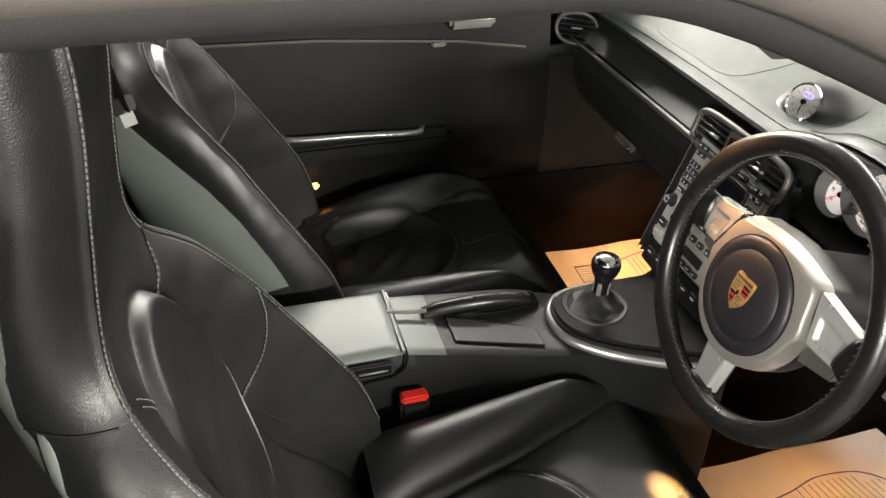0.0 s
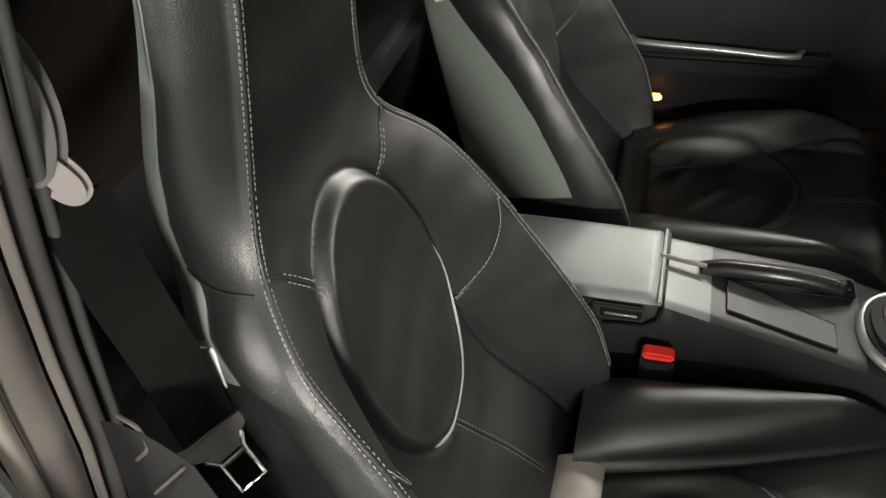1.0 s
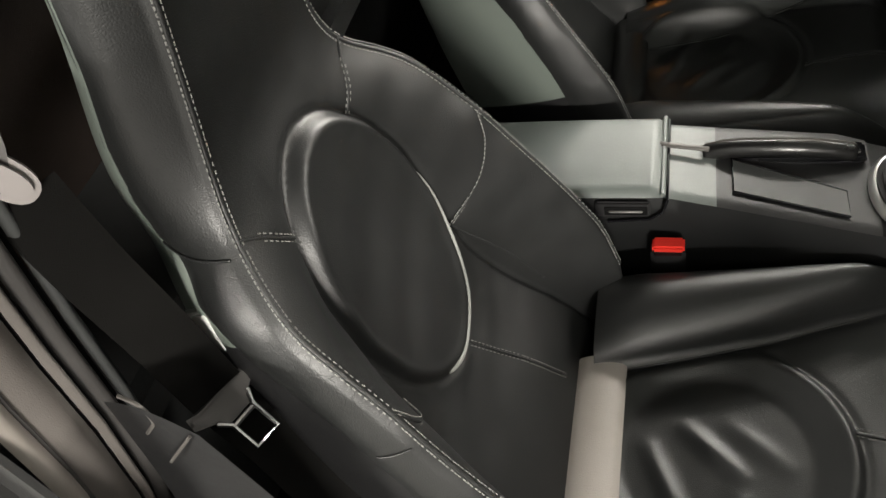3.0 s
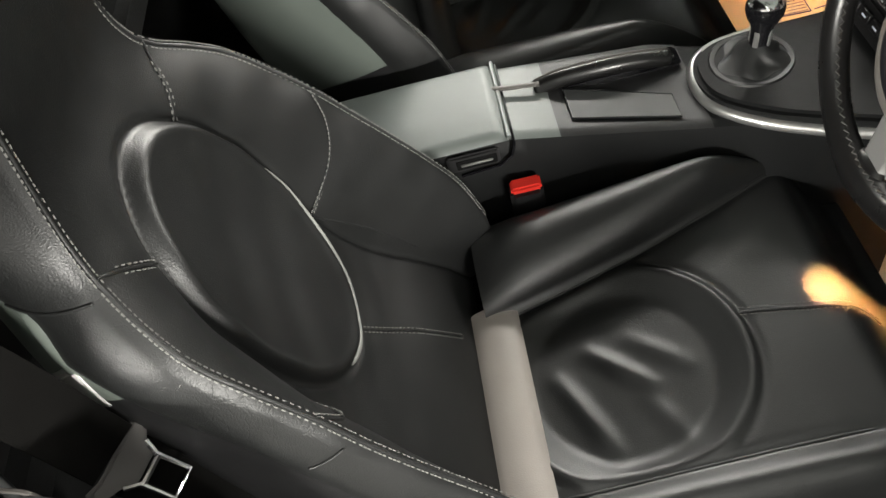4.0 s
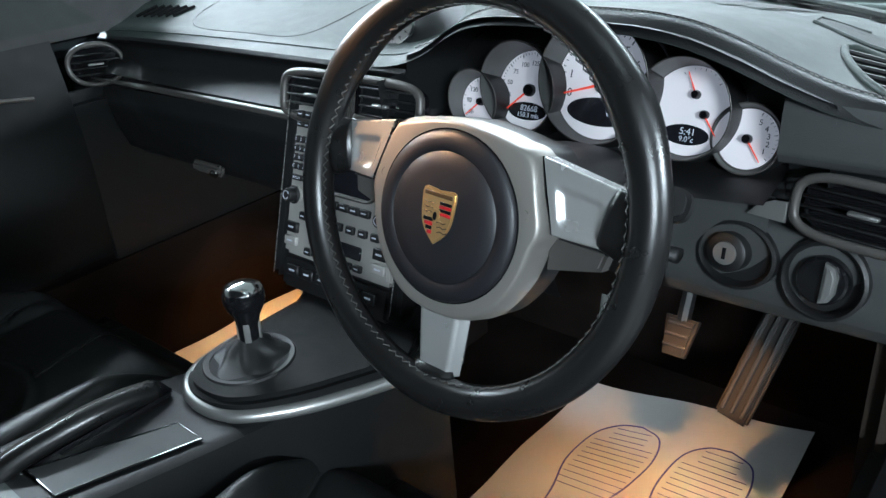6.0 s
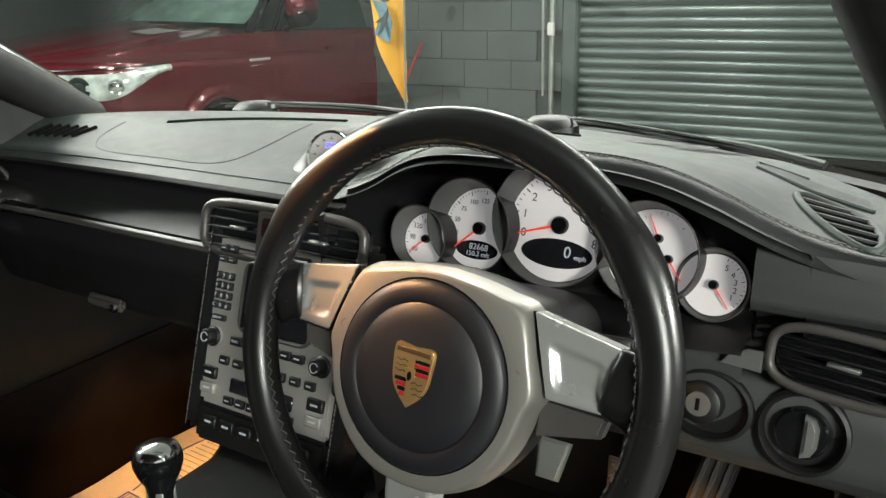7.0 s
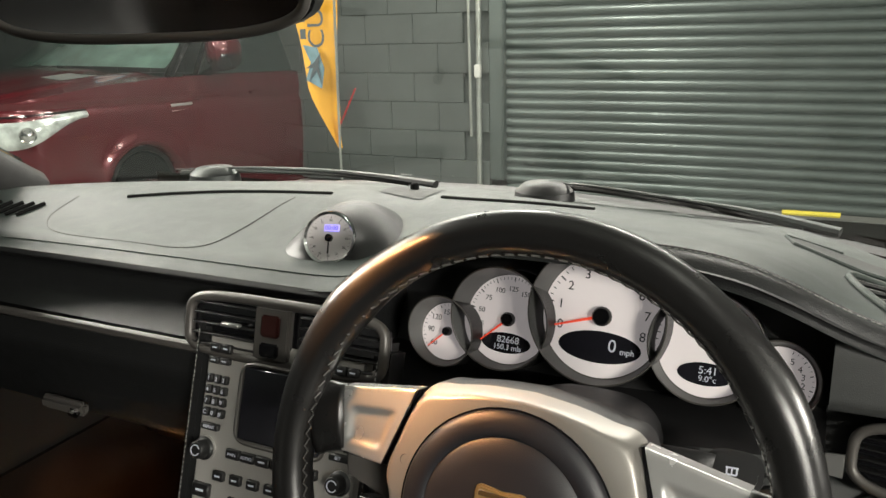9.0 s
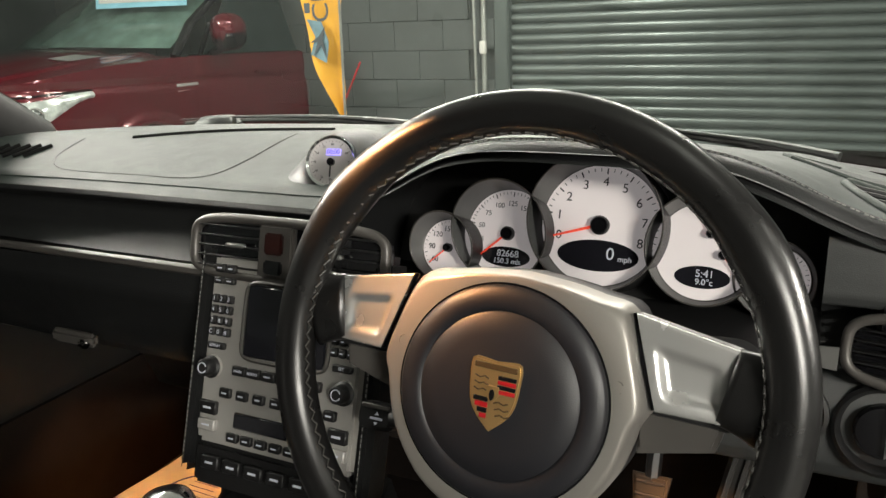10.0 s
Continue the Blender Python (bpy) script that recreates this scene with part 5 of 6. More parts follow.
part("handbrake_well", rbox(-0.010, -0.235, 0.4235, 0.036, 0.20, 0.012, 0.004), GLOSS, hb)

# ---- belts and buckles ----
bk = thing("belt_buckle", "black seat belt buckle with red release button", "seat belt buckle")
part("buckle_body", rbox(0.120, -0.380, 0.338, 0.026, 0.046, 0.085, 0.006, 2), PLASTIC, bk)
part("release_button", rbox(0.120, -0.380, 0.382, 0.021, 0.042, 0.012, 0.003, 2), RED, bk, "red release button")
part("buckle_stalk", tube([(0.115, -0.40, 0.31), (0.112, -0.43, 0.25)], 0.009, 8), PLASTIC, bk)


def webbing(points, width, side):
    pts = smooth_line(points)
    s = Vector(side).normalized() * width / 2
    n = Vector((0, 0.0012, 0.0006))
    verts = [q for p in pts for q in (p - s, p + s, p + s + n, p - s + n)]
    faces = []
    for i in range(len(pts) - 1):
        for k in range(4):
            faces.append((4 * i + k, 4 * i + (k + 1) % 4, 4 * i + 4 + (k + 1) % 4, 4 * i + 4 + k))
    return verts, faces


belt = thing("seat_belt", "black seat belt hanging beside the seat with metal tongue", "seat belt")
BELT_SIDE = (-0.85, 0.52, 0.03)
part("webbing", webbing([(0.552, -0.772, 0.915), (0.552, -0.765, 0.84), (0.552, -0.752, 0.76), (0.552, -0.742, 0.676)], 0.050, BELT_SIDE), WEBBING, belt, "black webbing")
part("webbing", webbing([(0.553, -0.738, 0.660), (0.564, -0.702, 0.59), (0.590, -0.65, 0.48), (0.615, -0.58, 0.30)], 0.048, BELT_SIDE), WEBBING, belt, "black webbing")
guide = part("belt_guide", prism(ellipse(0.030, 0.062, 28), 0.018, frame_at((0.550, -0.792, 0.985), (0.62, 0.72, 0.25)), 0.007), BELT_PLASTIC, belt, "dark grey belt guide")
part("guide_lip", prism(ellipse(0.013, 0.024, 24, power=2.4), 0.012, frame_at((0.553, -0.772, 0.935), (0.62, 0.72, 0.25), (0.35, -0.3, 1)), 0.005), GUIDE, guide, "pale guide lip")
tm = frame_at((0.550, -0.742, 0.668), (0.37, 0.55, 0.74), (-0.06, -0.30, 0.95))
part("tongue_body", prism([(-0.034, 0.008), (-0.036, -0.004), (-0.022, -0.012), (-0.010, -0.022), (0.012, -0.022), (0.020, -0.012), (0.036, -0.004), (0.034, 0.010), (0.024, 0.004), (-0.022, 0.004)], 0.010, tm, 0.003), BELT_PLASTIC, belt, "grey plastic tongue cover")
tong = tube([tm @ Vector(p) for p in ((-0.020, -0.014, 0.006), (-0.012, -0.024, 0.006), (-0.012, -0.052, 0.006), (0.012, -0.052, 0.006), (0.012, -0.024, 0.006), (0.018, -0.012, 0.006))], 0.0028, 8)
part("tongue", join(tong, tube([tm @ Vector((-0.012, -0.026, 0.006)), tm @ Vector((0.012, -0.026, 0.006))], 0.0028, 8)), CHROME, belt, "bright metal tongue")

far_belt = thing("seat_belt", "black passenger seat belt with bright tongue", "seat belt")
part("webbing", webbing([(-0.100, -0.742, 0.90), (-0.104, -0.735, 0.84), (-0.106, -0.728, 0.79)], 0.040, (0.8, 0.55, 0)), WEBBING, far_belt, "black webbing")
ftm = frame_at((-0.104, -0.723, 0.781), (0.7, 0.6, 0.3))
part("tongue_body", rbox(0, 0.014, 0, 0.036, 0.022, 0.010, 0.003, 2, ftm), PLASTIC, far_belt, "black tongue cover")
part("tongue", rbox(0, -0.005, 0, 0.022, 0.022, 0.003, 0.001, 1, ftm), BRIGHT, far_belt, "bright metal tongue")

rear_buckle = thing("belt_buckle", "black rear belt buckle with red button behind the seat", "seat belt buckle")
part("buckle_body", rbox(0.314, -0.91, 0.612, 0.030, 0.05, 0.05, 0.008, 2), PLASTIC, rear_buckle)
part("release_button", rbox(0.314, -0.900, 0.638, 0.026, 0.040, 0.014, 0.005, 2), RED, rear_buckle, "red release button")

# ---- paper mats and floor ----


def paper_mat(name, quad, z0, z1, label, feet):
    """quad: the sheet's corners near-left, near-right, far-right, far-left."""
    p = thing(name, label, "paper mat", "paper floor mats")
    qa, qb, qc, qd = (Vector(q) for q in quad)

    def spot(a, b, lift=0.0):
        q = qa.lerp(qb, a).lerp(qd.lerp(qc, a), b)
        return Vector((q.x, q.y, z0 + (z1 - z0) * b + 0.003 * math.sin(a * 10 + b * 3) + 0.003 * math.sin(b * 14) + 0.010 * smooth01(0.06, 0.0, b) + lift))
    part("sheet", grid(spot, 24, 28), PAPER, p, "white paper sheet", sharp=0)
    for fx in feet:
        out = []
        wide, deep = (qb - qa).length, (qd - qa).length
        right = [(0.004, 0.118), (0.030, 0.105), (0.040, 0.07), (0.036, 0.03), (0.026, 0.0), (0.026, -0.03)]
        left = [(-0.026, -0.03), (-0.030, 0.0), (-0.040, 0.04), (-0.038, 0.09), (-0.020, 0.113), (0.004, 0.118)]

        def put(pts):
            return [spot(fx + q[0] * 1.55 / wide, 0.47 + q[1] * 1.6 / deep, 0.0012) for q in pts]
        lines = [put([tuple(v)[:2] for v in smooth_line([(a, b, 0) for a, b in side], 6)]) for side in (right, left)]
        lines.append(put([(-0.028, -0.035), (0.028, -0.035), (0.026, -0.085), (-0.026, -0.085), (-0.028, -0.035)]))
        foot = part("footprint", tube(lines[0], 0.0015, 4), INK, p, "blue printed footprint", smooth=False)
        for run in lines[1:]:
            part("outline", tube(run, 0.0015, 4), INK, foot, smooth=False)
        for k in range(13):
            yy = 0.108 - k * 0.0085
            w = 0.033 if yy < 0.09 else 0.02
            part("sole_line", tube(put([(-w, yy), (w, yy)]), 0.0007, 4), INK, foot, smooth=False)
        for k in range(9):
            xx = -0.024 + k * 0.006
            part("heel_line", tube(put([(xx, -0.037), (xx, -0.083)]), 0.0007, 4), INK, foot, smooth=False)
    return p


paper_mat("paper_floor_mat", ((0.105, 0.085), (0.505, 0.085), (0.490, 0.680), (0.110, 0.600)), 0.024, 0.030, "white paper floor mat printed with two footprints", (0.35, 0.735))
paper_mat("paper_floor_mat", ((-0.585, 0.06), (-0.19, 0.06), (-0.19, 0.60), (-0.565, 0.62)), 0.088, 0.094, "white printed paper mat in the far footwell", (0.3, 0.72))

# ---- car shell ----
shell = thing("sports_car", "dark sports car body shell with open driver door", "car")
part("floor_pan", rbox(CAR_X, -0.15, -0.012, 1.34, 2.0, 0.05, 0.01), CARPET, shell, "dark carpeted floor")
part("footwell_carpet", rbox(-0.385, 0.34, 0.045, 0.43, 0.64, 0.072, 0.01), CARPET, shell, "dark raised footwell carpet")
part("bulkhead", grid(lambda a, b: Vector((-0.66 + 1.34 * a, 0.74 - 0.05 * b, 0.0 + 0.715 * b)), 4, 6), CARPET, shell)
part("kick_panel", rbox(0.628, 0.55, 0.255, 0.05, 0.40, 0.50, 0.02), LIT_CARPET, shell, "carpeted footwell side")
part("rear_bulkhead", rbox(CAR_X, -1.15, 0.60, 1.34, 0.05, 0.80, 0.02), CARPET, shell, "dark rear bulkhead")
part("rear_shelf", rbox(CAR_X, -1.02, 0.42, 1.34, 0.30, 0.35, 0.03), LEATHER_MATT, shell, "black rear seat")
part("sill", rbox(0.69, -0.2, 0.155, 0.14, 1.5, 0.32, 0.02), PLASTIC, shell, "black door sill")
RAIL = smooth_line([(0.575, -1.15, 1.10), (0.565, -0.85, 1.128), (0.558, -0.5, 1.130), (0.560, -0.30, 1.112), (0.592, -0.02, 0.985), (0.636, 0.22, 0.845), (0.672, 0.40, 0.735)])
for sx in (1, -1):
    pts = [Vector((CAR_X + sx * (p.x - CAR_X), p.y, p.z)) for p in RAIL]
    part("roof_rail", tube(pts, 0.036 if sx > 0 else 0.046, 12, flat=0.8), PILLAR, shell, "dark roof rail and windscreen pillar", sharp=0)
    part("outer_rail", tube([p + Vector((sx * 0.035, 0, 0.026)) for p in pts], 0.031, 12), FRAME_TRIM if sx > 0 else BODY_PAINT, shell, "matt brown-grey door frame trim", sharp=0)


def roof(a, b):
    s = (a - 0.5) * 2
    y = -1.15 + 0.97 * b
    return Vector((CAR_X + s * 0.53, y, 1.125 + 0.02 * (1 - s * s) - 0.05 * smooth01(-0.8, -1.15, y) + 0.0 * b))


part("headliner", grid(roof, 12, 12), HEADLINER, shell, "dark cloth headliner")
part("roof_skin", moved(grid(roof, 12, 12), Matrix.Translation((0, 0, 0.03))), BODY_PAINT, shell)
part("header_rail", tube(smooth_line([(CAR_X - 0.50, -0.20, 1.07), (CAR_X - 0.25, -0.165, 1.10), (CAR_X, -0.155, 1.108), (CAR_X + 0.25, -0.165, 1.10), (CAR_X + 0.50, -0.20, 1.07)]), 0.035, 10), HEADLINER, shell)


def screen(a, b):
    s = (a - 0.5) * 2
    base = screen_base(CAR_X + s * 0.655) + Vector((0, 0.01, 0.004))
    topp = Vector((CAR_X + s * 0.52, -0.17 - 0.04 * s * s, 1.10 - 0.035 * s * s))
    p = base.lerp(topp, b)
    return p + Vector((0, 0.03, 0.05)) * math.sin(b * math.pi) * 0.5


glass = part("windscreen", grid(screen, 24, 16), GLASS, shell, "curved windscreen glass", sharp=0)
glass.visible_shadow = False


def bonnet_pt(a, b):
    return Vector((CAR_X - 0.73 + 1.46 * a, 0.70 + 1.05 * b, 0.665 - 0.30 * b ** 1.2 + 0.03 * abs(a - 0.5) * 2))


part("bonnet", grid(bonnet_pt, 16, 10), BODY_PAINT, shell, "dark painted bonnet", sharp=0)


def body_side(sx, y, b, top):
    """Outer skin of the body from its top edge down to the sill."""
    bulge = 0.05 * math.sin(min(b * 1.6, 1) * math.pi / 2) + 0.04 * smooth01(0.5, 0.0, min(abs(y - 1.28), abs(y + 1.10)))
    x = top.x + sx * (bulge + (0.84 - abs(top.x - CAR_X)) * smooth01(0, 0.45, b) - 0.06 * smooth01(0.7, 1, b))
    return Vector((x, top.y, top.z + (-0.14 - top.z) * b))


def rear_pt(a, b):
    s = (a - 0.5) * 2
    y = -1.15 - 0.98 * b
    return Vector((CAR_X + s * (0.53 + 0.17 * b), y, 1.155 - 0.05 * s * s * (1 - b) - 0.62 * b ** 1.6 - 0.03 * s * s))


part("rear_deck", grid(rear_pt, 16, 14), BODY_PAINT, shell, "dark sloping rear deck", sharp=0)
part("rear_bumper", grid(lambda a, b: rear_pt(a, 1.0) + Vector(((a - 0.5) * 0.28 * smooth01(0, 0.4, b), -0.10 * math.sin(b * 2.6) - 0.06 * math.sin(a * math.pi), (-0.14 - rear_pt(a, 1.0).z) * b)), 16, 10), BODY_PAINT, shell, "dark rear bumper", sharp=0)
part("front_bumper", grid(lambda a, b: bonnet_pt(a, 1.0) + Vector(((a - 0.5) * 0.20 * smooth01(0, 0.4, b), 0.14 * math.sin(b * 2.4) + 0.10 * math.sin(a * math.pi), (-0.14 - bonnet_pt(a, 1.0).z) * b)), 16, 10), BODY_PAINT, shell, "dark front bumper", sharp=0)
for sx in (1, -1):
    e = 0.5 + sx * 0.5
    part("front_wing", grid(lambda a, b: body_side(sx, 0.36 + 1.39 * a, b, bonnet_pt(e, max(0.0, (0.36 + 1.39 * a - 0.70) / 1.05)) * 1.0 + Vector((0, min(0.0, 0.36 + 1.39 * a - 0.70), 0))), 16, 12), BODY_PAINT, shell, "dark front wing", sharp=0)
    part("rear_wing", grid(lambda a, b: body_side(sx, -1.15 - 0.98 * a, b, rear_pt(e, a)), 16, 12), BODY_PAINT, shell, "dark rear wing", sharp=0)
    for wy in (1.28, -1.10):
        wcm = frame_at((CAR_X + sx * 0.895, wy, GROUND + 0.325), (sx, 0, 0))
        tyre = part("road_wheel", lathe([(0.235, 0.0), (0.25, 0.008), (0.315, 0.0), (0.325, -0.03), (0.325, -0.20), (0.25, -0.24)], 40, wcm), TYRE, shell, "black road tyre")
        part("alloy_rim", lathe([(0.235, 0.002), (0.225, 0.008), (0.21, -0.02), (0.06, -0.01), (0.0001, -0.005)], 32, wcm), SILVER, tyre, "silver alloy rim")
part("far_door_skin", grid(lambda a, b: Vector((CAR_X - 0.70 - 0.13 * math.sin(min(b * 1.5, 1) * math.pi / 2), -1.15 + 1.51 * a, 0.72 - 0.86 * b)), 12, 8), BODY_PAINT, shell, "dark outer door skin", sharp=0)
part("near_sill_skin", grid(lambda a, b: Vector((0.765 + 0.05 * math.sin(b * math.pi), -1.15 + 1.51 * a, 0.20 - 0.34 * b)), 12, 6), BODY_PAINT, shell, "dark outer sill", sharp=0)
part("underbody", rbox(CAR_X, -0.2, -0.115, 1.5, 3.7, 0.08, 0.03), PLASTIC, shell, "black underbody")
# far door
far_door = part("door_panel", grid(lambda a, b: Vector((-0.625 + 0.03 * math.sin(b * 3.1), -0.80 + 0.91 * a, 0.26 + 0.47 * b)), 20, 14), DOOR_BLACK, shell, "black leather far door panel", sharp=0)
part("armrest", rbox(-0.588, -0.36, 0.455, 0.055, 0.48, 0.05, 0.016, 3), DOOR_BLACK, far_door, "black door armrest")
part("pull_bar", tube(smooth_line([(-0.60, -0.50, 0.487), (-0.572, -0.47, 0.490), (-0.568, -0.33, 0.486), (-0.572, -0.21, 0.478), (-0.60, -0.18, 0.475)]), 0.008, 10, flat=0.8), SILVER, far_door, "silver pull bar", sharp=0)
part("door_release", rbox(-0.597, -0.075, 0.705, 0.018, 0.10, 0.026, 0.008, 3), SILVER, far_door, "silver door release")
part("door_switch", rbox(-0.597, -0.148, 0.665, 0.012, 0.034, 0.014, 0.004, 2), SILVER, far_door)
part("door_line", tube([(-0.598, -0.75, 0.70), (-0.596, -0.4, 0.69), (-0.596, -0.1, 0.665), (-0.60, 0.05, 0.64)], 0.004, 6), TRIM, far_door)
part("door_lamp", rbox(-0.575, -0.437, 0.372, 0.012, 0.022, 0.014, 0.004, 2), DOOR_GLOW, far_door, "lit orange door lamp")
part("far_sill", rbox(-0.622, -0.05, 0.17, 0.060, 1.5, 0.34, 0.02), CARPET, shell, "dark carpeted far sill")
part("kick_panel", rbox(-0.625, 0.42, 0.32, 0.05, 0.66, 0.62, 0.02), DASH_DARK, shell, "grey-black kick panel")
side_glass = part("far_window", grid(lambda a, b: Vector((-0.62 + 0.09 * b, -0.85 + (1.05 - 0.45 * b) * a, 0.735 + 0.34 * b)), 6, 4), GLASS, shell, "far side window")
side_glass.visible_shadow = False
part("mirror_corner", prism([(-0.06, 0.715), (0.42, 0.715), (0.40, 0.745), (0.20, 0.87), (-0.06, 0.99)], 0.02, Matrix(((0, 0, 1, -0.64), (1, 0, 0, 0), (0, 1, 0, 0), (0, 0, 0, 1))), 0.004), PILLAR, shell, "black mirror corner trim")
part("quarter_trim", rbox(-0.60, -0.98, 0.60, 0.06, 0.42, 0.80, 0.03), PILLAR, shell)
part("quarter_trim", rbox(0.675, -1.00, 0.62, 0.06, 0.40, 0.80, 0.03), PILLAR, shell)
# open driver door, unseen, swung forward so that it shades the footwell
dm = Matrix.Translation((0.735, 0.29, 0.0)) @ Matrix.Rotation(radians(-25), 4, "Z")
near_door = part("driver_door", rbox(0.52, 0.03, 0.47, 1.0, 0.09, 0.56, 0.03, 3, dm), BODY_PAINT, shell, "open dark driver door")
part("sill_tread", rbox(0.655, -0.02, 0.300, 0.06, 0.36, 0.02, 0.006), PLASTIC, shell, "black slotted sill tread")
for k in range(9):
    part("tread_slot", rbox(0.655, -0.17 + 0.036 * k, 0.3105, 0.048, 0.007, 0.003, 0.001), VOID, shell)
part("door_card", rbox(0.52, -0.028, 0.46, 0.94, 0.03, 0.50, 0.012, 2, dm), DASH_DARK, near_door, "black door card")
part("armrest", rbox(0.55, -0.06, 0.44, 0.50, 0.05, 0.05, 0.016, 3, dm), DASH_DARK, near_door)
# near door opening: ribbed pillar with rubber seals, swept down the rear edge
SEAL = [(1.10, -0.728, 0.560), (0.98, -0.760, 0.560), (0.91, -0.778, 0.560), (0.80, -0.800, 0.560), (0.70, -0.815, 0.560), (0.57, -0.842, 0.562), (0.48, -0.872, 0.566), (0.39, -0.905, 0.575), (0.30, -0.925, 0.590)]


def seal_line(z):
    zs = SEAL[::-1]
    return lerp_table([(q[0], q[1]) for q in zs], z), lerp_table([(q[0], q[2]) for q in zs], z)


def band(s0, s1, bulge, base):
    """A strip of the pillar between s0 and s1 behind its front edge, rounded by bulge."""
    def fn(a, b):
        z = 1.10 - 0.80 * b
        y, x = seal_line(z)
        s = s0 + (s1 - s0) * a
        return Vector((x + s, y + base - 0.10 * s + bulge * math.sin(a * math.pi), z))
    return grid(fn, 10, 40)


for name, s0, s1, bulge, base, mat, lab in (("trim_lip", 0.000, 0.012, 0.004, 0.0, FASCIA, "dark grey pillar trim lip"), ("seal_channel", 0.012, 0.017, -0.003, -0.002, VOID, "dark groove"),
                                            ("door_seal", 0.017, 0.033, 0.008, 0.0, RUBBER, "black rubber door seal"), ("seal_channel", 0.033, 0.037, -0.004, -0.002, VOID, "dark groove"),
                                            ("seal_bead", 0.037, 0.047, 0.005, 0.002, FRAME_TRIM, "grey seal bead"), ("seal_channel", 0.047, 0.050, -0.002, 0.0, VOID, "dark groove"),
                                            ("door_flange", 0.050, 0.082, 0.006, 0.002, FRAME_TRIM, "brown-grey body flange"), ("flange_edge", 0.082, 0.086, 0.002, 0.003, RUBBER, "thin dark line"),
                                            ("window_trim", 0.086, 0.104, 0.005, 0.004, FLANGE, "pale window trim")):
    part(name, band(s0, s1, bulge, base), mat, shell, lab, sharp=0)
part("side_trim", grid(lambda a, b: Vector((0.604, -0.785, 0.745)).lerp(Vector((0.622, -0.695, 0.742)), a).lerp(Vector((0.650, -0.83, 0.32)).lerp(Vector((0.668, -0.58, 0.32)), a), b) + Vector((-0.01 * math.sin(b * math.pi), 0, 0.012 * math.sin(a * math.pi) * (1 - b))), 10, 14), PLASTIC, shell, "black plastic side trim below the belt", sharp=0)
part("trim_edge", tube(smooth_line([(0.606, -0.762, 0.760), (0.610, -0.744, 0.755), (0.612, -0.742, 0.735), (0.612, -0.758, 0.715)]), 0.0018, 6), TRIM, shell, "pale trim edge")
part("trim_edge", tube([(0.622, -0.704, 0.738), (0.622, -0.745, 0.690)], 0.0014, 6), TRIM, shell, "pale trim edge")
quarter = part("quarter_window", grid(lambda a, b: Vector((0.652 + 0.03 * a - 0.05 * b, -0.955 - 0.16 * a + 0.10 * b, 0.690 + 0.30 * b)), 4, 4), DARK_GLASS, shell, "dark rear quarter window")
part("window_trim", tube([(0.645, -0.865, 0.690), (0.668, -0.98, 0.688), (0.690, -1.12, 0.690)], 0.012, 8), FLANGE, shell, "pale lower window trim")
part("quarter_panel", grid(lambda a, b: Vector((0.655 + 0.10 * math.sin(min(b * 1.3, 1) * math.pi / 2) + 0.03 * a, -0.88 - 0.27 * a + 0.05 * b, 0.675 - 0.50 * b)), 12, 14), BODY_PAINT, shell, "glossy dark rear quarter panel", sharp=0)
part("door_seal", tube(smooth_line([(0.655, -0.83, 0.325), (0.685, -0.6, 0.315), (0.70, 0.2, 0.315), (0.70, 0.4, 0.36)]), 0.011, 10), RUBBER, shell, "black rubber sill seal", sharp=0)

mirror = thing("rear_view_mirror", "black framed rear view mirror", "mirror")
mm = frame_at((0.03, 0.03, 1.000), (0.25, -0.96, -0.1))
part("mirror_case", prism(ellipse(0.135, 0.034, 40, power=3), 0.028, mm @ Matrix.Translation((0, 0, -0.03)), 0.008), PLASTIC, mirror, "black mirror case")
part("mirror_glass", prism(ellipse(0.127, 0.028, 40, power=3), 0.001, mm), CHROME, mirror, "mirror glass")
part("mirror_rim", tube([mm @ Vector((x, y, 0.0)) for x, y in ellipse(0.131, 0.031, 56, power=3)], 0.0042, 8, closed=True), TRIM, mirror, "rounded mirror rim", sharp=0)
part("mirror_stem", tube([mm @ Vector((0, 0.01, -0.02)), (0.02, 0.06, 1.06), (0.015, 0.02, 1.09)], 0.012, 8), PLASTIC, mirror)
rl = thing("roof_lamp", "small roof lamp console above the mirror", "roof lamp")
part("lamp_housing", rbox(0.05, -0.058, 1.040, 0.12, 0.045, 0.020, 0.006), PLASTIC, rl)
part("lamp_lens", rbox(0.04, -0.058, 1.030, 0.020, 0.014, 0.004, 0.001), DOOR_GLOW, rl, "lit orange lamp lens")
# housing made up for the added cushion beam
patch_lamp = thing("cushion_patch_lamp", "unseen lamp added for the orange patch on the cushion", "roof lamp")
part("lamp_housing", rbox(0.07, -0.44, 1.124, 0.10, 0.07, 0.036, 0.008), PLASTIC, patch_lamp)
part("lamp_lens", rbox(0.07, -0.44, 1.105, 0.020, 0.014, 0.004, 0.001), DOOR_GLOW, patch_lamp, "lit orange lamp lens")

